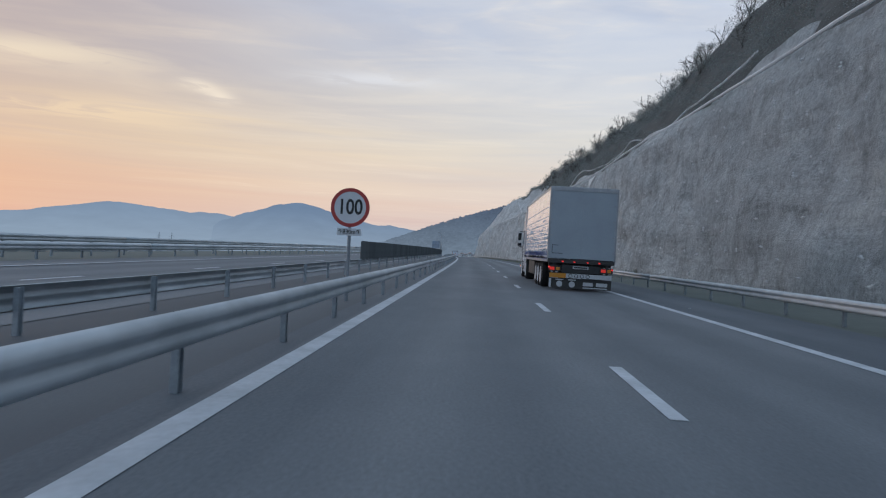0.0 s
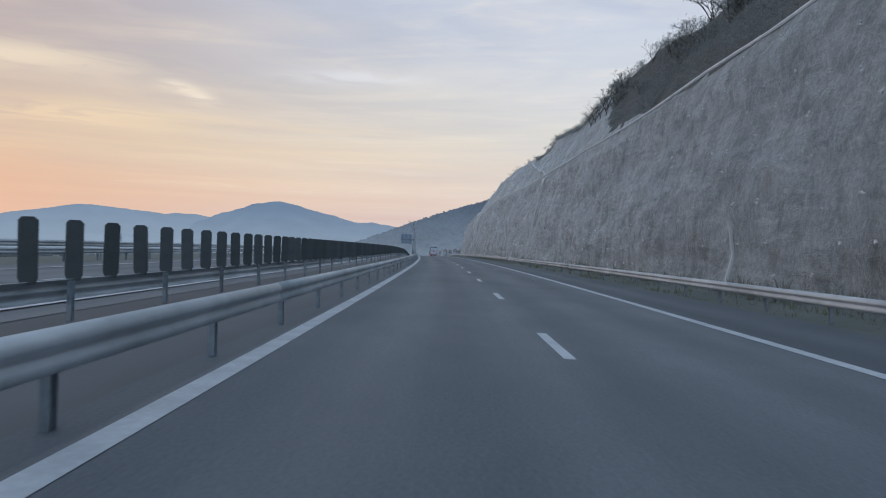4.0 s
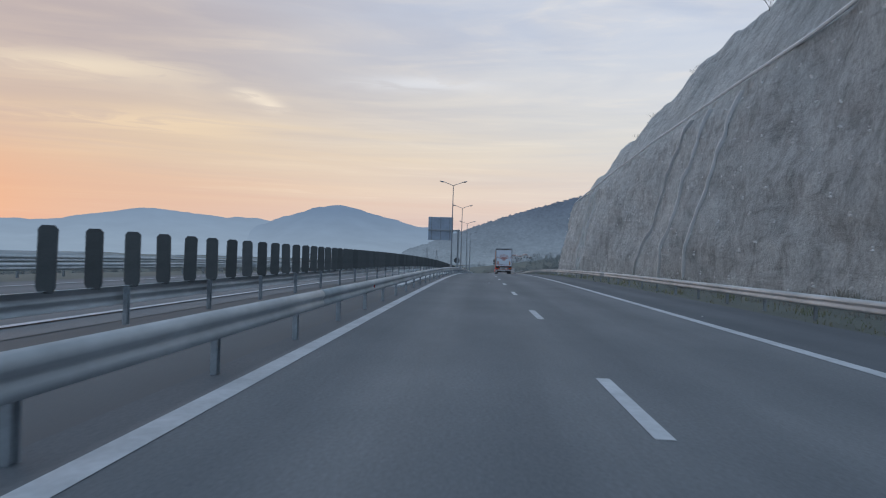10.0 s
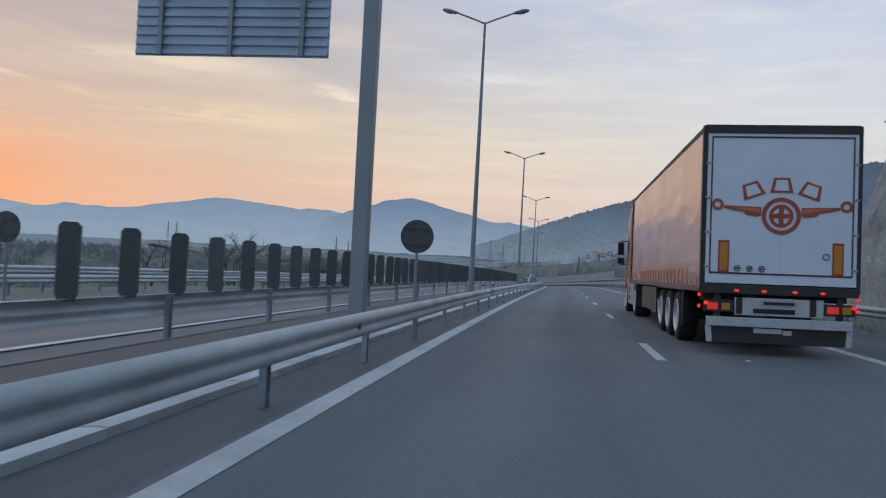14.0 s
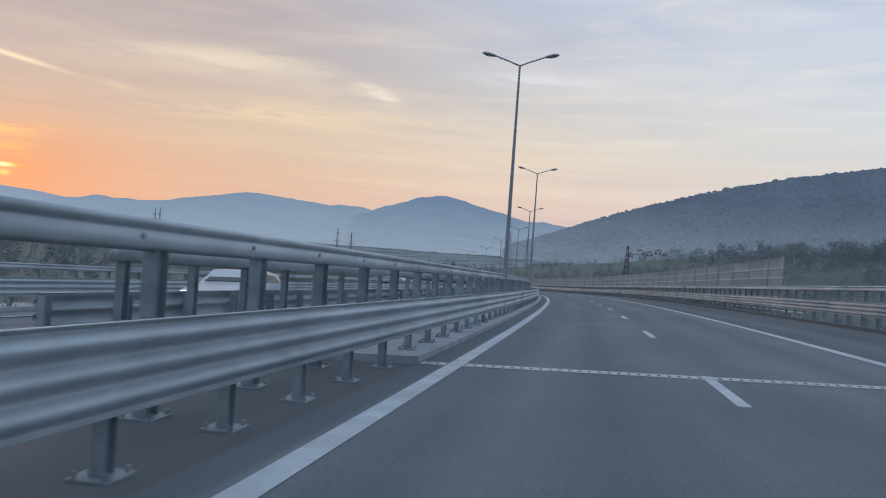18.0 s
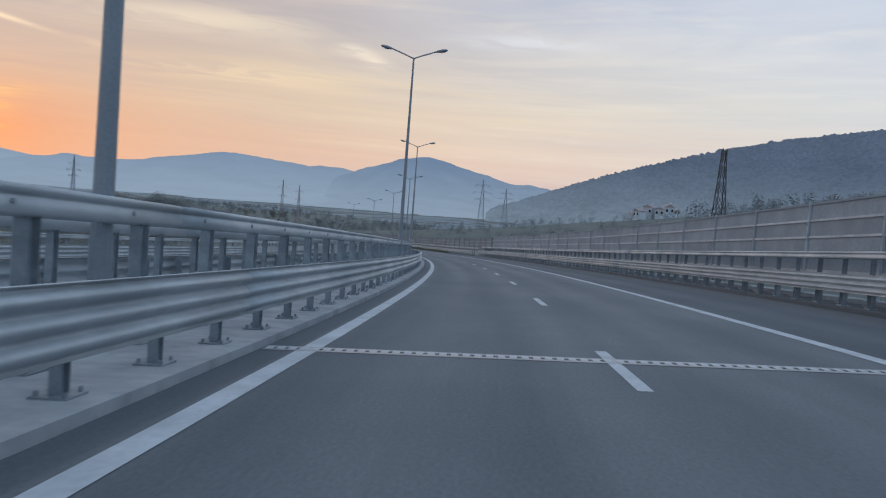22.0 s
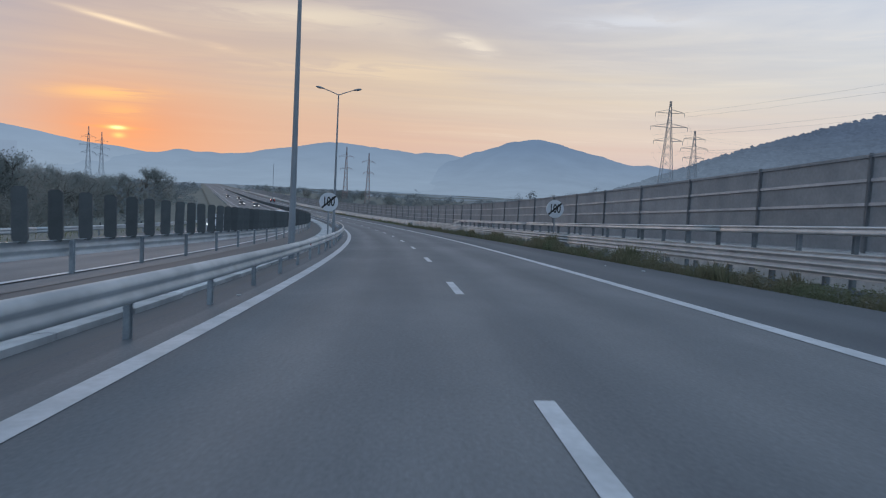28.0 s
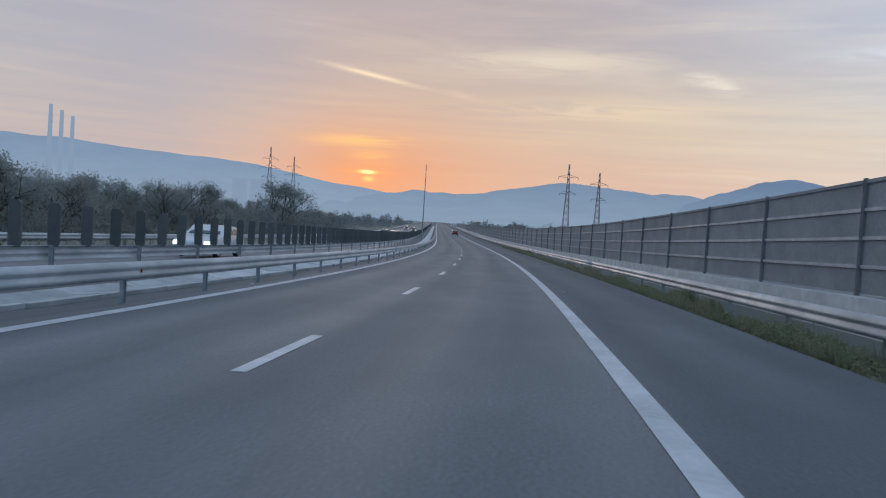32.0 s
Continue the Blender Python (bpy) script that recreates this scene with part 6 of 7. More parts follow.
        hang_part(boxes((side * 1.29 - 0.03, side * 1.29 + 0.03, fy1 - 0.35, fy1 - 0.28, 0.6, 0.68)), "position_lamp", c["position"], t)
        bm = bmesh.new()
        for z in (1.2, 1.75, 2.4, 3.0, 3.6):
            box(bm, side * 1.26 - 0.02, side * 1.26 + 0.02, fy0 - 0.78, fy0 - 0.72, z, z + 0.06)
        if c["cab_lamps"]:
            hang_part(bm, "deflector_lamps", "red_light", t)
        else:
            bm.free()
    hang_part(boxes((-1.05, 1.05, fy1 - 0.06, fy1 + 0.06, 1.55, 1.6), (-1.1, 1.1, fy1 + 0.02, fy1 + 0.06, 0.55, 0.95)), "bumper", "rubber", cabin)
    return t


def pale_rear(t):
    hang_part(boxes((-1.18, -0.55, -0.075, -0.062, 0.50, 0.67)), "amber_band", "amber", t, "amber reflective band")
    hang_part(boxes((-0.55, 1.18, -0.075, -0.062, 0.50, 0.67)), "pale_band", "cream", t)
    for k in range(4):
        hang_part(ring_mark(-0.38 + k * 0.22, 0.585, 0.075, -0.084), "speed_mark", "black_sign", t)
    flap = hang_part(boxes((-1.2, 1.2, 0.0, 0.02, 0.10, 0.48)), "spray_flap", "chassis", t, "dark spray flap with pale marks")
    hang_part(boxes((-1.18, -1.10, -0.01, -0.002, 0.12, 0.46)), "pale_edge", "cream", flap)
    for x in (-0.78, -0.30):
        hang_part(disc_at(x, 0.26, 0.115), "round_mark", "cream", flap)
        hang_part(boxes((x - 0.15, x + 0.15, -0.012, -0.002, 0.41, 0.45)), "word_bar", "cream", flap)
    hang_part(boxes((0.12, 0.5, -0.012, -0.002, 0.22, 0.36), (0.62, 1.05, -0.012, -0.002, 0.22, 0.36), (0.12, 1.05, -0.012, -0.002, 0.13, 0.17)), "logo_bars", "cream", flap)
    hang_part(boxes((-1.14, -0.72, -0.036, -0.031, 1.42, 1.44), (-1.14, -1.12, -0.036, -0.031, 1.42, 1.75), (-1.14, -0.9, -0.036, -0.031, 1.73, 1.75)), "hatch_seam", "chassis", t)


def disc_at(x, z, r, y0=-0.012, y1=-0.002):
    bm = bmesh.new()
    lathe(bm, [(y0, r), (y1, r)], 24, Matrix.Translation((x, 0, z)) @ Matrix.Rotation(radians(90), 4, "Z"))
    return bm


def ring_mark(x, z, r, y):
    bm = disc(bmesh.new(), r, y, y + 0.006, 20, 0.0, r * 0.72)
    bmesh.ops.translate(bm, verts=bm.verts[:], vec=(x, 0, z))
    return bm


def slab_shape(points, y0, y1):
    """A flat shape with thickness, drawn in x and z."""
    bm = bmesh.new()
    vs = [[bm.verts.new((px, yy, pz)) for px, pz in points] for yy in (y0, y1)]
    bm.faces.new(vs[0])
    bm.faces.new(vs[1][::-1])
    n = len(points)
    for k in range(n):
        bm.faces.new((vs[0][k], vs[1][k], vs[1][(k + 1) % n], vs[0][(k + 1) % n]))
    return bm


def orange_rear(t):
    y = -0.036
    # emblem: a wheel between two wings under three blocks, drawn as plain shapes
    for r, inner in ((0.32, 0.25), (0.20, 0.14)):
        hang_part(disc(bmesh.new(), r, y - 0.006, y, 36, 2.42, inner), "emblem_ring", "logo_red", t, "red ring of the emblem")
    hang_part(boxes((-0.15, 0.15, y - 0.006, y, 2.38, 2.46), (-0.04, 0.04, y - 0.0065, y - 0.0005, 2.27, 2.57)), "emblem_spokes", "logo_red", t)
    for side in (-1, 1):
        hang_part(slab_shape([(side * px, pz) for px, pz in ((0.33, 2.57), (0.95, 2.585), (0.95, 2.545), (0.82, 2.51), (0.62, 2.475), (0.58, 2.43), (0.40, 2.40), (0.33, 2.42))], y - 0.006, y), "emblem_wing", "logo_red", t)
        hang_part(slab_shape([(side * px, pz) for px, pz in ((0.35, 2.545), (0.80, 2.56), (0.62, 2.515), (0.40, 2.47), (0.35, 2.47))], y - 0.009, y - 0.0065), "wing_stripe", "logo_fill", t)
        ring = disc(bmesh.new(), 0.10, y - 0.006, y, 20, 0.0, 0.05)
        bmesh.ops.translate(ring, verts=ring.verts[:], vec=(side * 1.05, 0, 2.60))
        hang_part(ring, "emblem_tip", "logo_red", t)
    for x, z, tilt in ((-0.48, 2.86, 20), (0.0, 2.95, 0), (0.48, 2.86, -20)):
        m = Matrix.Translation((x, 0, z)) @ Matrix.Rotation(radians(-tilt), 4, "Y")
        bm = slab_shape([(-0.19, -0.13), (0.19, -0.13), (0.13, 0.13), (-0.13, 0.13)], y - 0.006, y)
        bm.transform(m)
        hang_part(bm, "brand_shape", "logo_red", t, "red block of the emblem")
        bm = slab_shape([(-0.12, -0.09), (0.12, -0.09), (0.09, 0.09), (-0.09, 0.09)], y - 0.009, y - 0.0065)
        bm.transform(m)
        hang_part(bm, "block_fill", "door_white", t)
    hang_part(boxes((-1.17, 1.17, y - 0.003, y, 1.40, 1.43), (-1.17, 1.17, y - 0.003, y, 3.76, 3.79), (-1.17, -1.145, y - 0.003, y, 1.43, 3.76), (1.145, 1.17, y - 0.003, y, 1.43, 3.76)), "trim_line", "red_paint", t)
    for k in range(3):
        hang_part(ring_mark(-0.70 + 0.20 * k, 1.50, 0.055, y - 0.006), "speed_mark", "black_sign", t)
        hang_part(boxes((-0.725 + 0.20 * k, -0.675 + 0.20 * k, y - 0.006, y, 1.485, 1.515)), "mark_bar", "black_sign", t)
    hang_part(ring_mark(0.74, 1.74, 0.06, y - 0.006), "round_mark", "curtain_blue", t)
    hang_part(boxes((-0.70, -0.60, -0.05, -0.031, 0.72, 1.0), (0.50, 0.60, -0.05, -0.031, 0.72, 1.0)), "dark_strip", "rubber", t)
    hang_part(boxes((-0.42, 0.26, -0.046, -0.033, 0.74, 0.82)), "brand_bar", "black_sign", t)
    hang_part(boxes((-0.40, 0.06, -0.02, -0.005, 0.40, 0.48), (0.08, 0.22, -0.02, -0.005, 0.38, 0.46)), "flap_bar", "cream", t)
    hang_part(boxes((-1.15, 1.15, 0.0, 0.02, 0.22, 0.50)), "spray_flap", "chassis", t)
    for side in (-1, 1):
        hang_part(slab_shape([(side * 1.20, 0.50), (side * 1.11, 0.50), (side * 1.08, 0.22), (side * 1.17, 0.22)], -0.025, 0.02), "pale_edge", "cream", t)
        for z in (0.80, 1.0):
            hang_part(boxes((side * 1.30 - 0.02, side * 1.30 + 0.02, 0.05, 0.09, z, z + 0.06)), "side_lamp", "red_light", t)


lorry(parked(32.2, 2.3, 16.0), "articulated lorry with pale lilac curtain sides and white cab", dict(
    curtain="curtain_pale", hem="curtain_blue", wave=0.02, curtain_label="pale lilac side curtain with folds", strap="curtain_blue", rail="alu", frame="alu", rim="alu", roof="alu",
    door="door_grey", door_label="flat grey-blue rear door", bars=False, bumper="rubber", reflectors=False, board="rubber", rear=pale_rear, skirt="skirt", fairing="cab_white",
    cab="cab_white", cab_label="white sleeper cab", deflector="cab_white", mirror="cab_white", arch="cab_white", position="amber_light", cab_lamps=False))
lorry(parked(407.6, 2.10, 16.0), "articulated lorry with orange curtain sides and white rear doors", dict(
    curtain="curtain_orange", hem=None, wave=0.010, curtain_label="orange side curtain", strap="curtain_orange", rail="red_paint", frame="chassis", rim="chassis", roof="chassis",
    door="door_white", door_label="white rear door with a red emblem", bars=False, bumper="cream", reflectors=True, board="cream", rear=orange_rear, skirt="skirt", fairing="silver",
    cab="cab_orange", cab_label="orange sleeper cab", deflector="chassis", mirror="rubber", arch="cab_orange", position="red_light", cab_lamps=True))


# ---------------------------------------------------------------- cars
def car(where, label, paint, van=False, lights="head_light"):
    """A car that faces +y."""
    t = thing("van" if van else "car", where, label, "van" if van else "car", "traffic")
    L, h = (5.0, 1.95) if van else (4.4, 1.48)
    if van:
        line = [(-L / 2, 0.35), (L / 2, 0.35), (L / 2, 0.85), (L / 2 - 0.75, 1.12), (L / 2 - 1.6, 1.85), (L / 2 - 2.1, h), (-L / 2 + 0.1, h), (-L / 2, 1.5)]
    else:
        line = [(-L / 2, 0.35), (L / 2, 0.32), (L / 2, 0.70), (L / 2 - 0.25, 0.82), (L / 2 - 1.25, 0.98), (L / 2 - 2.05, h - 0.02), (-0.6, h), (-L / 2 + 0.55, h - 0.1), (-L / 2, 1.0)]
    bm = bmesh.new()
    sides = [[bm.verts.new((x * (1.0 if z < 1.05 else 0.86), y, z)) for y, z in line] for x in (-0.9, 0.9)]
    bm.faces.new(sides[0])
    bm.faces.new(sides[1][::-1])
    for k in range(len(line)):
        n = (k + 1) % len(line)
        bm.faces.new((sides[0][k], sides[1][k], sides[1][n], sides[0][n]))
    bmesh.ops.recalc_face_normals(bm, faces=bm.faces[:])
    bmesh.ops.bevel(bm, geom=list(bm.edges), offset=0.06, segments=2, profile=0.6, affect="EDGES", clamp_overlap=True)
    hang_part(bm, "body", paint, t, "", True)
    zt = h - 0.14
    front = L / 2 - (1.6 if van else 2.0)
    for side in (-1, 1):
        bm = bmesh.new()
        pts = [(front + 0.45, 1.08), (front - 0.1, zt), (-0.55 if not van else 0.1, zt), (-0.55 if not van else 0.1, 1.05)]
        pts2 = [(-0.65, 1.05), (-0.65, zt), (-L / 2 + 0.75, zt - 0.06), (-L / 2 + 0.5, 1.08)]
        for quad in ((pts,) if van else (pts, pts2)):
            vs = [[bm.verts.new((side * (0.895 - 0.11 * (z - 1.05) / (zt - 1.05) + o), y, z)) for y, z in quad] for o in (0.0, 0.012)]
            bm.faces.new(vs[0])
            bm.faces.new(vs[1])
            for k in range(4):
                bm.faces.new((vs[0][k], vs[0][(k + 1) % 4], vs[1][(k + 1) % 4], vs[1][k]))
        hang_part(bm, "side_window", "glass", t)
        hang_part(boxes((side * 0.68 - 0.16, side * 0.68 + 0.16, L / 2 - 0.06, L / 2 + 0.02, 0.58, 0.74), bevel=0.02), "headlight", lights, t, "lit headlight")
        hang_part(boxes((side * 0.7 - 0.13, side * 0.7 + 0.13, -L / 2 - 0.02, -L / 2 + 0.05, 0.75, 0.92), bevel=0.02), "tail_light", "red_light" if lights == "lens" else "red_sign", t)
        for y in (-L / 2 + 0.85, L / 2 - 0.85):
            w = hang_part(lathe(bmesh.new(), [(-0.01, 0.19), (-0.1, 0.2), (-0.1, 0.29), (0.0, 0.32), (0.1, 0.29), (0.1, 0.2), (0.01, 0.19)], 20, Matrix.Translation((side * 0.8, y, 0.32))), "wheel", "tyre", t, "", True)
            hang_part(lathe(bmesh.new(), [(0.03 * side, 0.05), (0.09 * side, 0.06), (0.07 * side, 0.19), (0.105 * side, 0.2), (0.1 * side, 0.215)], 18, Matrix.Translation((side * 0.8, y, 0.32))), "rim", "rim", w)
        hang_part(boxes((side * 1.0 - 0.09, side * 1.0 + 0.09, front + 0.25, front + 0.38, 1.02, 1.16), bevel=0.02), "mirror", paint, t)
    bm = bmesh.new()
    y0, y1 = front + 0.62, front + 0.02
    vs = [bm.verts.new(p) for p in ((-0.72, y0 + 0.03, 1.08), (0.72, y0 + 0.03, 1.08), (0.62, y1 + 0.06, zt), (-0.62, y1 + 0.06, zt), (-0.72, y0 - 0.02, 1.05), (0.72, y0 - 0.02, 1.05), (0.62, y1, zt - 0.02), (-0.62, y1, zt - 0.02))]
    for f in ((0, 1, 2, 3), (7, 6, 5, 4), (0, 4, 5, 1), (1, 5, 6, 2), (2, 6, 7, 3), (3, 7, 4, 0)):
        bm.faces.new([vs[k] for k in f])
    hang_part(bm, "windscreen", "glass", t)
    hang_part(boxes((-0.55, 0.55, -L / 2 - 0.005, -L / 2 + 0.03, 1.12, h - 0.25)), "rear_window", "glass", t)
    hang_part(boxes((-0.6, 0.6, L / 2 - 0.01, L / 2 + 0.03, 0.40, 0.54)), "grille", "rubber", t)
    return t


car(parked(844, -14.0, 3.0, 180), "white car with lit headlights on the far oncoming lane", "car_white")
car(parked(200, -11.3, 3.0, 180), "white car with lit headlights on the oncoming carriageway", "car_white")
car(parked(527, -13.5, 3.0, 180), "white car on the oncoming bridge", "car_white")
car(parked(925, -11.0, 3.0, 180), "white car with lit headlights on the oncoming carriageway", "car_white")
for s, u in ((1030, -11.0), (1052, -14.3), (1140, -11.0), (1175, -14.5)):
    car(parked(s, u, 3.0, 180), "distant dark car with lit headlights", "car_dark")
car(parked(1120, 1.9, 3.0), "distant dark car driving ahead", "car_dark", lights="lens")


# ---------------------------------------------------------------- pylons, houses, far buildings
def pylon(where, height, label, base=2.6, arms=(0.62, 0.74, 0.86), material="pylon", arm_len=3.6, bar=0.07):
    t = thing("power_pylon", where, label, "pylon", "power pylons")

    def width(f):
        return base * (1 - f) ** 1.15 + 0.32
    bm = bmesh.new()
    bar *= 0.62
    levels = [k / 12 for k in range(13)]
    corners = ((-1, -1), (1, -1), (1, 1), (-1, 1))
    for a, b in zip(levels, levels[1:]):
        wa, wb = width(a) / 2, width(b) / 2
        for k in range(4):
            p, q = corners[k], corners[(k + 1) % 4]
            rod(bm, (p[0] * wa, p[1] * wa, a * height), (p[0] * wb, p[1] * wb, b * height), bar, sides=4)
            rod(bm, (p[0] * wa, p[1] * wa, a * height), (q[0] * wb, q[1] * wb, b * height), bar * 0.6, sides=4)
            rod(bm, (q[0] * wa, q[1] * wa, a * height), (p[0] * wb, p[1] * wb, b * height), bar * 0.6, sides=4)
    hang_part(bm, "lattice_mast", material, t)
    for n, f in enumerate(arms):
        z, w = f * height, width(f) / 2
        reach = arm_len * (1.15 if n == 1 else 0.9)
        for side in (-1, 1):
            bm = bmesh.new()
            for y in (-w, w):
                rod(bm, (side * w, y, z), (side * reach, 0, z + 0.1), bar * 0.7, sides=4)
                rod(bm, (side * w, y, z + height * 0.035), (side * reach, 0, z + 0.1), bar * 0.6, sides=4)
            arm = hang_part(bm, "cross_arm", material, t)
            bm = bmesh.new()
            rod(bm, (side * reach, 0, z + 0.1), (side * reach, 0, z - 0.8), bar * 0.9, sides=5)
            hang_part(bm, "insulator", material, arm)
    return t


def upright(x, y, z, turn=0.0):
    return Matrix.Translation((x, y, z)) @ Matrix.Rotation(radians(turn), 4, "Z")


PYLONS = [
    (-23.6, 678.9, -18.0, 18.0, 1.8, (), 1.6, 0.075, "signdark", "dark lattice pylon behind the noise barrier", 15),
    (-95.2, 956.8, -22.0, 30.0, 3.2, (0.60, 0.74, 0.88), 3.7, 0.09, "pylon", "grey lattice pylon with three cross arms", 20),
    (-93.0, 1013.9, -22.0, 28.3, 3.2, (0.60, 0.74, 0.88), 3.5, 0.09, "pylon", "grey lattice pylon with three cross arms", 20),
    (-277.7, 1140.1, -22.0, 27.7, 2.6, (0.62, 0.83), 3.4, 0.15, "pylon_red", "red and white lattice pylon in the valley", 40),
    (-266.1, 1143.6, -22.0, 24.8, 2.4, (0.62, 0.83), 3.0, 0.15, "pylon_red", "red and white lattice pylon in the valley", 40),
    (-451.7, 1134.7, -23.0, 36.2, 4.2, (0.60, 0.72, 0.84), 4.6, 0.13, "pylon", "grey lattice pylon beyond the trees", 60),
    (-492.1, 1185.8, -23.0, 36.4, 4.2, (0.60, 0.72, 0.84), 4.6, 0.13, "pylon", "grey lattice pylon beyond the trees", 60),
]
for x, y, z, h, b, arms, reach, bar, m, label, turn in PYLONS:
    low = land(x, y) - 0.2
    pylon(upright(x, y, low, turn), h + z - low, label, b, arms, m, reach, bar)
# overhead wires between the near pair and on towards the slope
bm = bmesh.new()
for a, b in (((-95.2, 956.8), (-93.0, 1013.9)), ((-93.0, 1013.9), (120.0, 1350.0)), ((-95.2, 956.8), (40.0, 780.0))):
    for side in (-3.6, 3.6):
        for z in (-4.0, 0.2, 4.4):
            prev = None
            for k in range(9):
                f = k / 8
                p = Vector((a[0] + (b[0] - a[0]) * f + side, a[1] + (b[1] - a[1]) * f, z - 3.0 * 4 * f * (1 - f) + 8 * f * (b[0] > 0)))
                if prev:
                    rod(bm, prev, p, 0.011, sides=4)
                prev = p
tagged(new("power_lines", mesh_from("power_lines", bm, M["pylon"])), "thin sagging overhead power lines between pylons", "power lines", "", "stuff")


def house(where, w, d, h, label, roof="roof_house"):
    t = thing("house", where, label, "house", "hillside houses")
    hang_part(boxes((-w / 2, w / 2, -d / 2, d / 2, -3.0, h)), "wall", "wall_house", t)
    bm = bmesh.new()
    e, r = 0.5, h + w * 0.32
    vs = [bm.verts.new(p) for p in ((-w / 2 - e, -d / 2 - e, h - 0.1), (w / 2 + e, -d / 2 - e, h - 0.1), (w / 2 + e, d / 2 + e, h - 0.1), (-w / 2 - e, d / 2 + e, h - 0.1), (0, -d / 2 - e, r), (0, d / 2 + e, r))]
    for f in ((0, 1, 4), (1, 2, 5, 4), (2, 3, 5), (3, 0, 4, 5), (0, 3, 2, 1)):
        bm.faces.new([vs[k] for k in f])
    rf = hang_part(bm, "roof", roof, t)
    hang_part(boxes((w * 0.2, w * 0.2 + 0.6, -0.3, 0.3, h, r + 0.6)), "chimney", "wall_house", rf)
    for x in (-w * 0.28, w * 0.28):
        for z in ([1.0, 3.8] if h > 5 else [1.0]):
            win = hang_part(boxes((x - 0.55, x + 0.55, -d / 2 - 0.04, -d / 2 - 0.005, z, z + 1.3)), "window", "window_dark", t)
            hang_part(boxes((x - 0.65, x + 0.65, -d / 2 - 0.12, -d / 2 - 0.005, z - 0.1, z)), "sill", "cream", win)
    return t


for k, (dx, dy, dz, w, d, h) in enumerate(((-11, 0, -1.5, 7, 8, 5.5), (-3, 6, 0.5, 8, 8, 6.0), (5, 2, 0.0, 7, 9, 5.6), (12, 8, 1.5, 8, 8, 5.8), (18, 12, 1.0, 6, 6, 3.5), (-18, 8, -2.0, 6, 6, 3.5))):
    house(upright(-17.5 + dx * 0.62, 1021.5 + dy, -1.6 + dz, 23 * k - 50), w * 0.62, d * 0.6, h * 0.60, "pale hillside house with a reddish tiled roof")
def afar(az, away, z):
    return upright(-119.6 - math.sin(radians(az)) * away, 858.1 + math.cos(radians(az)) * away, z, az)


for k in range(3):
    t = thing("chimney_stack", afar(64.87 - 0.65 * k, 1800 + 25 * k, -30), "tall pale power station chimney in painted haze", "chimney", "far chimneys")
    bm = bmesh.new()
    rod(bm, (0, 0, 0), (0, 0, 195 - 8 * k), 5.6, 3.6, 16)
    hang_part(bm, "shaft", "far_chimney", t)
for az in (52.75, 51.5):
    t = thing("cooling_tower", afar(az, 2000, -32), "pale cooling tower far off in painted haze", "cooling tower", "far cooling towers")
    bm = lathe(bmesh.new(), [(x, r) for x, r in ((0, 24), (25, 20.5), (50, 18.0), (68, 17.2), (84, 18.0))], 24, Matrix.Rotation(radians(-90), 4, "Y"))
    hang_part(bm, "shell", "far_chimney", t)


# ---------------------------------------------------------------- trees, brush, weeds
def limbs(bm, rng, p, d, length, r, depth, tips):
    q = p + d * length
    rod(bm, p, q, r, r * 0.62, 5 if depth > 1 else 4)
    tips.append((q, depth))
    if depth == 0:
        return
    for k in range(rng.choice((2, 3, 3))):
        axis = Vector((rng.uniform(-1, 1), rng.uniform(-1, 1), rng.uniform(-0.3, 0.5))).normalized()
        nd = (d + axis * rng.uniform(0.5, 0.9)).normalized()
        nd.z = max(nd.z, -0.1)
        limbs(bm, rng, p + d * length * rng.uniform(0.6, 1.0), nd, length * rng.uniform(0.55, 0.78), r * 0.58, depth - 1, tips)


def leaf_cloud(bm, rng, centre, spread, count, size):
    for k in range(count):
        v = Vector((rng.gauss(0, 1), rng.gauss(0, 1), rng.gauss(0, 0.8)))
        if v.length > 1.5:
            v *= 1.5 * rng.random() / v.length
        p = centre + v * spread * 0.5
        a = Vector((rng.uniform(-1, 1), rng.uniform(-1, 1), rng.uniform(-1, 1))).normalized()
        b = a.orthogonal().normalized() * size * rng.uniform(0.5, 1.2)
        c = a.cross(b).normalized() * size * rng.uniform(0.4, 1.0)
        vs = [bm.verts.new(p + w) for w in (b, c, -b, -c)]
        bm.faces.new(vs)


def tree(where, height, seed, label, leaves="leaf", dense=1.0, bare=False, group="roadside trees"):
    rng = random.Random(seed)
    t = thing("tree", where, label, "tree", group)
    bm, tips = bmesh.new(), []
    rod(bm, (0, 0, -1.2), (0, 0, height * 0.12), height * 0.022, height * 0.018, 7)
    stems = 5 if not bare else 3
    for k in range(stems):
        a = 2 * math.pi * (k + rng.uniform(-0.3, 0.3)) / stems
        d = Vector((0.55 * math.cos(a), 0.55 * math.sin(a), 1)).normalized()
        limbs(bm, rng, Vector((0, 0, height * rng.uniform(0.04, 0.12))), d, height * rng.uniform(0.26, 0.34), height * 0.012, 3 if not bare else 4, tips)
    hang_part(bm, "trunk", "bark", t)
    if not bare:
        bm = bmesh.new()
        for p, depth in tips:
            leaf_cloud(bm, rng, p, height * 0.135, int((13 if depth > 1 else 17) * dense), height * 0.0105)
        for k in range(int(60 * dense)):
            a, r = rng.uniform(0, 6.28), height * rng.uniform(0.0, 0.42)
            leaf_cloud(bm, rng, Vector((r * math.cos(a), r * math.sin(a), height * rng.uniform(0.02, 0.30))), height * 0.15, 16, height * 0.0115)
        hang_part(bm, "crown", leaves, t)
    return t


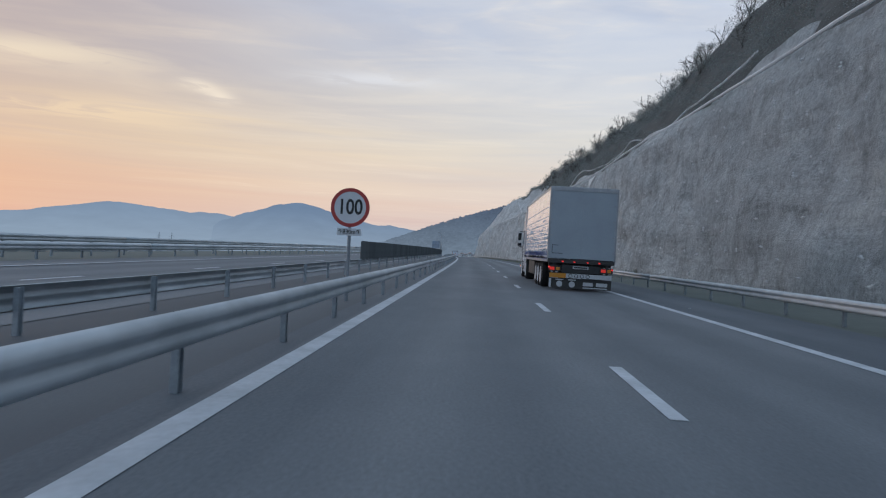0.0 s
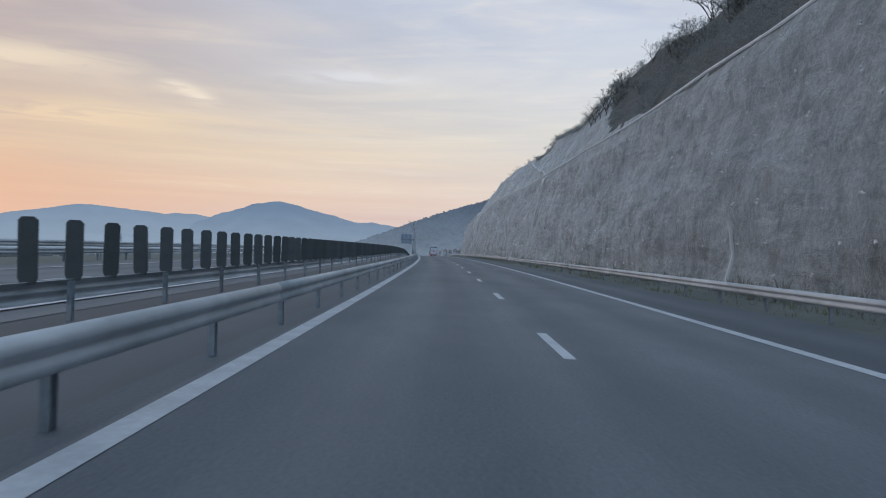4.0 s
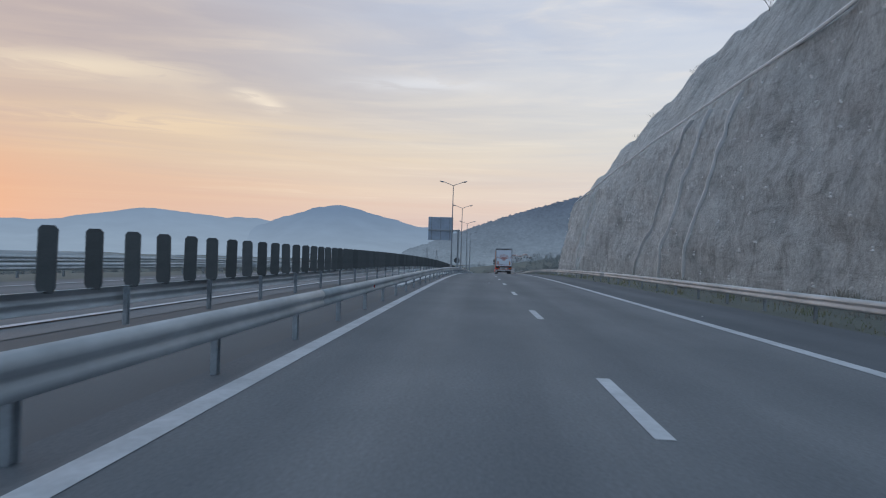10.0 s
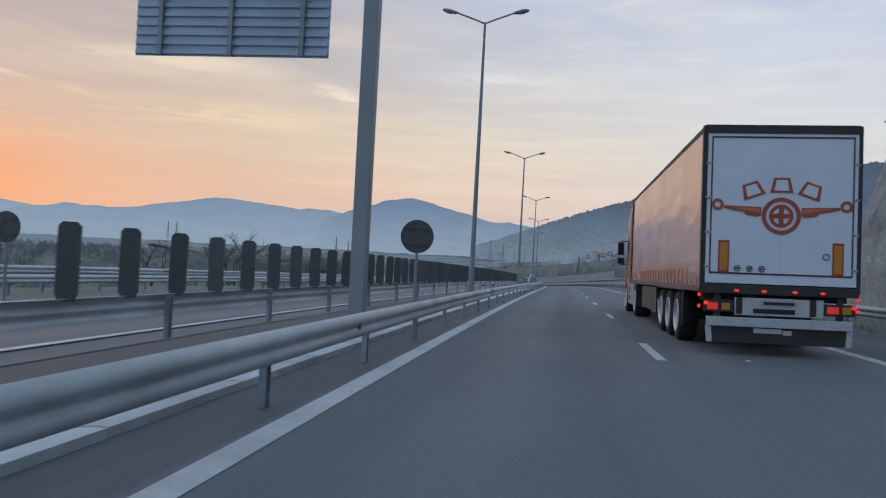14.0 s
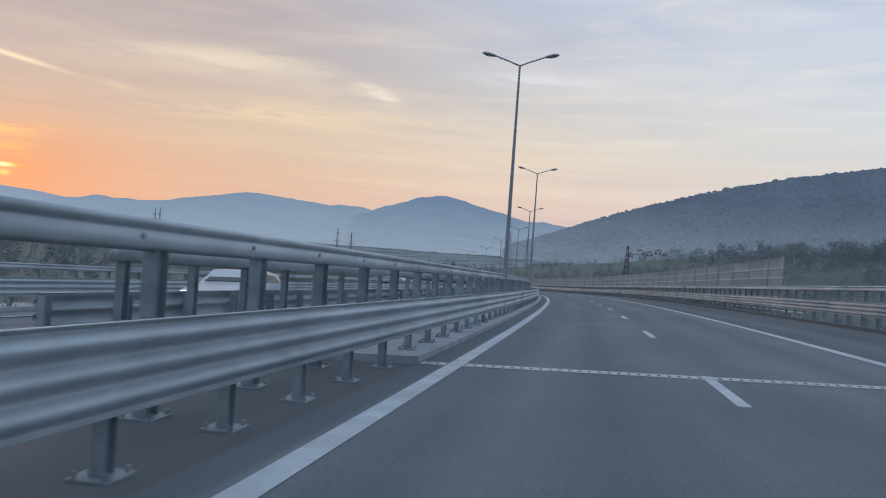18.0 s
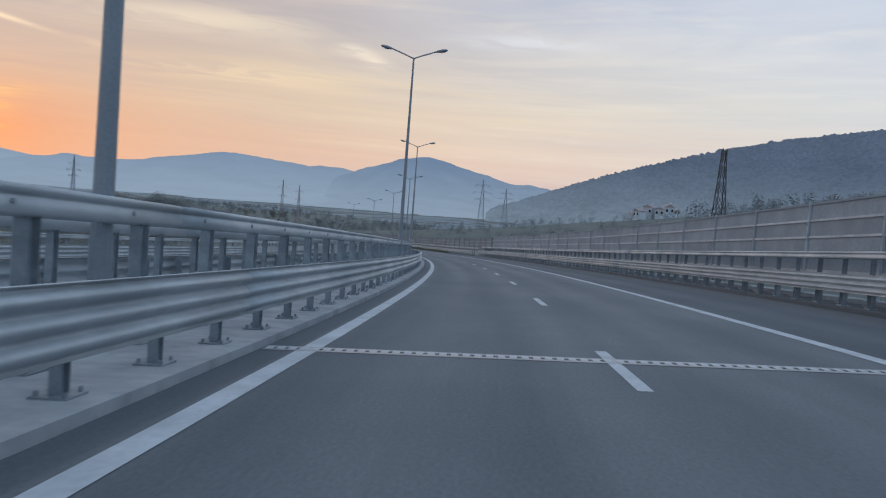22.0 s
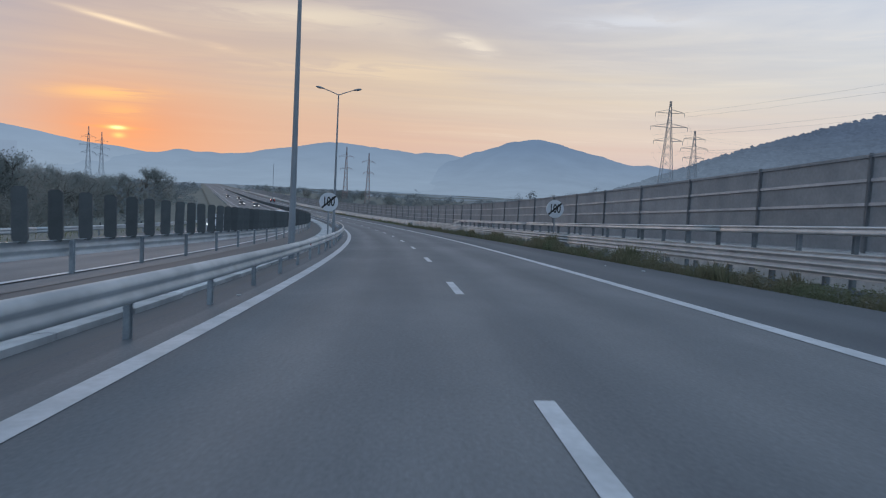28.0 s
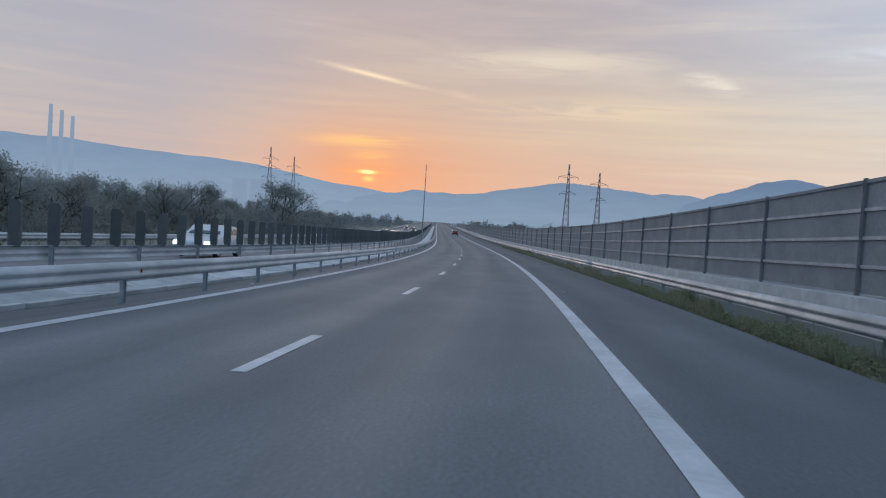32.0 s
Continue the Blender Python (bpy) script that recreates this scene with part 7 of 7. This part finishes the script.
proto = [tree(upright(-330 - 9 * k, 1030 + 20 * k, -23.2), h, 11 + k, label, lv, dn, br) for k, (h, label, lv, dn, br) in enumerate((
    (9.0, "dense dark roadside tree in autumn leaf", "leaf_dark", 2.3, False), (7.0, "thin brownish autumn tree", "leaf", 1.5, False),
    (8.0, "bare tree with fine branches", "leaf", 1, True), (5.0, "low dark bushy tree", "leaf_dark", 2.2, False)))]
rng = random.Random(21)


def plant(s, u, kind, scale=1.0, dz=0.0):
    p = at(s, u)
    m = Matrix.Translation((p.x, p.y, land(p.x, p.y) + dz)) @ Matrix.Rotation(rng.uniform(0, 6.28), 4, "Z") @ Matrix.Scale(scale * rng.uniform(0.85, 1.15), 4)
    ob = copy_thing(proto[kind], m)
    ob.scale = m.to_scale()
    return ob


# belt of trees beyond the oncoming carriageway
for k in range(110):
    f = k / 109
    s = 845 + 330 * f + rng.uniform(-6, 6)
    plant(s, -36 - 22 * (1 - f) - rng.uniform(0, 30), rng.choice((0, 0, 1, 1, 3)), rng.uniform(1.85, 2.35) - 1.05 * min(1.0, 1.3 * f))
plant(1016, -47, 2, 1.55)
plant(1099, -45, 0, 2.2)
for s, u, kind, sc in ((505, -50, 2, 1.7), (496, -47, 2, 1.35), (484, -52, 2, 1.4), (513, -55, 2, 1.3), (512, -31, 2, 1.0), (516, -33, 2, 0.8), (520, -38, 3, 0.8), (497, -42, 3, 0.9), (535, -40, 1, 0.8)):
    plant(s, u, kind, sc)
for k in range(34):
    plant(rng.uniform(560, 860), -rng.uniform(48, 130), rng.choice((1, 3, 3, 0)), rng.uniform(0.5, 0.85))
for k in range(26):
    plant(rng.uniform(1000, 1500), rng.uniform(22, 90), rng.choice((1, 3, 0)), rng.uniform(0.6, 0.95))
for k in range(26):
    plant(rng.uniform(240, 700), -rng.uniform(60, 230), rng.choice((1, 3, 3)), rng.uniform(0.45, 0.8))

# brush along the top of the cutting
brush_proto = [tree(Matrix.Translation(at(60 + 30 * k, *cliff_shape(60 + 30 * k, 1.9))), h, 40 + k, lb, lv, dn, br, "brush on the slope") for k, (h, lb, lv, dn, br) in enumerate((
    (4.2, "leafless shrub with fine twigs above the rock", "leaf", 0.5, True), (3.2, "brown brush clump above the rock", "leaf", 0.8, False), (2.4, "dark low brush above the rock", "leaf_dark", 0.9, False)))]
for k in range(110):
    s = rng.uniform(40, 130) if k < 30 else rng.uniform(130, 235) if k < 92 else rng.uniform(235, 420)
    v = rng.uniform(1.6, 2.0) if s < 235 else rng.uniform(1.95, 2.0)
    u, z = cliff_shape(s, v)
    m = Matrix.Translation(at(s, u, z - 0.1)) @ Matrix.Rotation(rng.uniform(0, 6.28), 4, "Z") @ Matrix.Scale(rng.uniform(0.6, 1.25) * (1.0 if s < 235 else 0.4), 4)
    ob = copy_thing(brush_proto[rng.choice((0, 0, 0, 1, 2) if s < 235 else (0,))], m)
    ob.scale = m.to_scale()


def weeds(name, s0, s1, u0, u1, count, size, label, material="weeds", lift=-0.06, tufts=0):
    rng_ = random.Random(len(name) * 7 + int(s0))
    bm = bmesh.new()
    for k in range(count):
        s, u = rng_.uniform(s0, s1), rng_.uniform(u0, u1)
        clump = 0.16 + 1.7 * max(0.0, noise.noise(Vector((s * 0.22, u * 0.9, 2.0))) + 0.5 * noise.noise(Vector((s * 0.9, u * 2.0, 6.0))) + 0.05)
        h = size * clump * rng_.uniform(0.5, 1.2)
        p = at(s, u, lift)
        for j in range(3):
            a = rng_.uniform(0, 6.28)
            side = Vector((math.cos(a), math.sin(a), 0)) * h * 0.055
            tip = p + Vector((rng_.uniform(-1, 1) * h * 0.4, rng_.uniform(-1, 1) * h * 0.4, h))
            mid = p.lerp(tip, 0.5) + Vector((0, 0, h * 0.08))
            bm.faces.new([bm.verts.new(q) for q in (p - side, p + side, mid + side * 0.7, mid - side * 0.7)])
            bm.faces.new([bm.verts.new(q) for q in (mid - side * 0.7, mid + side * 0.7, tip)])
    for k in range(tufts):
        # leafy stalks that stand above the rest
        s, u = rng_.uniform(s0, s1), rng_.uniform(u0, u0 * 0.4 + u1 * 0.6)
        h = size * rng_.uniform(0.5, 1.25) * (0.6 + 0.9 * max(0.0, noise.noise(Vector((s * 0.22, 1.0, 2.0)))))
        p = at(s, u, lift)
        for f in (0.25, 0.5, 0.75, 0.95):
            leaf_cloud(bm, rng_, p + Vector((rng_.gauss(0, 0.05), rng_.gauss(0, 0.05), h * f)), h * (0.8 - 0.35 * f), 11, 0.024)
    tagged(new(name, mesh_from(name, bm, M[material])), label, "weeds", "", "stuff")


weeds("verge_weeds", 768, 889, 6.75, 7.5, 18000, 0.50, "green and brown weeds growing along the verge", tufts=2200)
weeds("verge_weeds_low", 889, 1010, 6.8, 7.5, 16000, 0.32, "low green and brown weeds below the guard rail", tufts=2000)
weeds("verge_grass", 100, 470, 6.8, 9.5, 9000, 0.22, "thin dull grass along the hard shoulder")
weeds("foot_brush", 60, 330, 9.5, 13.2, 12000, 0.5, "dry brush at the foot of the rock face", "leaf")
weeds("far_side_grass", 730, 1000, -23.5, -19.0, 5000, 0.35, "rough grass beyond the oncoming carriageway")

# litter specks on the shoulder and small stones by the joints
rng2 = random.Random(8)
bm = bmesh.new()
for k in range(70):
    p = stand(rng2.uniform(20, 920), rng2.choice((rng2.uniform(-4.1, -3.9), rng2.uniform(4.2, 6.6), rng2.uniform(-3, 3))), 0.012)
    w = rng2.uniform(0.015, 0.04)
    box(bm, -w * 1.5, w * 1.5, -w, w, -0.01, 0.012, m=p @ Matrix.Rotation(rng2.uniform(0, 3), 4, "Z"))
tagged(new("road_specks", mesh_from("road_specks", bm, M["cream"])), "pale bits of grit and litter on the asphalt", "litter", "", "stuff")


# brush and woods over the valley floor and the slopes, far ones in painted haze colours
def woods(name, count, s_range, u_range, size, material, label, seed=5, gaps=-0.15, leaf=0.042, per=26):
    rng_ = random.Random(seed)
    bm = bmesh.new()
    made = 0
    while made < count:
        s, u = rng_.uniform(*s_range), rng_.uniform(*u_range)
        p = at(s, u)
        if noise.noise(Vector((p.x * 0.012, p.y * 0.012, seed))) < gaps:
            continue
        made += 1
        z = land(p.x, p.y) - 0.3
        h = size * rng_.uniform(0.5, 1.3)
        for j in range(7):
            f = 0.08 + 0.11 * j + rng_.uniform(-0.04, 0.06)
            wide = h * 0.40 * (1.15 - f)
            leaf_cloud(bm, rng_, Vector((p.x + rng_.uniform(-wide, wide), p.y + rng_.uniform(-wide, wide), z + h * f)), h * 0.46 * (1.1 - 0.5 * f), per, h * leaf)
    tagged(new(name, mesh_from(name, bm, M[material])), label, "woods", "", "stuff")


woods("roadside_thicket", 330, (700, 1180), (-95, -40), 7.0, "leaf", "dull autumn thicket beyond the oncoming carriageway", 3, leaf=0.022, per=80)
woods("valley_brush", 300, (400, 1250), (-200, -50), 4.5, "far_wood", "autumn brush over the valley floor in painted haze", 5)
woods("valley_woods", 640, (380, 1700), (-400, -150), 11.0, "far_wood", "woods across the valley floor in painted haze", 9)
woods("woods_ahead", 430, (900, 1900), (-170, -30), 7.5, "far_wood", "trees along the far road in painted haze", 11, -0.3)
woods("woods_ahead_beyond", 420, (1020, 2100), (20, 240), 6.5, "far_wood", "trees beyond the noise barrier in painted haze", 13)
woods("hillside_woods", 560, (640, 900), (150, 380), 9.0, "far_wood", "bare autumn woods on the slope below the hill in painted haze", 7, -0.5, per=34)
woods("slope_thicket", 520, (700, 1130), (26, 200), 4.0, "far_wood", "thicket on the slope behind the noise barrier in painted haze", 23, -0.6, leaf=0.026, per=50)
woods("hillside_woods_below", 620, (520, 800), (24, 170), 5.0, "far_wood", "bare thicket beside the bridge in painted haze", 17, -0.5, leaf=0.026, per=50)

# low brush covering the slope above the rock
rng4 = random.Random(31)
bm = bmesh.new()
for k in range(2600):
    s = rng4.uniform(-40, 300)
    low_edge = min(1.96, 1.03 + slope_edge(s) / 16)
    v = rng4.uniform(low_edge, 2.0)
    u, z = cliff_shape(s, v)
    h = rng4.uniform(0.5, 1.7) * (1.0 if s < 215 else 0.6)
    for j in range(3):
        leaf_cloud(bm, rng4, at(s, u, z) + Vector((rng4.gauss(0, 0.5), rng4.gauss(0, 0.5), h * rng4.uniform(0.1, 0.7))), h * 0.8, 26, 0.045 + h * 0.014)
tagged(new("slope_brush", mesh_from("slope_brush", bm, M["leaf_dark"])), "low dry brush over the slope above the rock", "brush", "", "stuff")
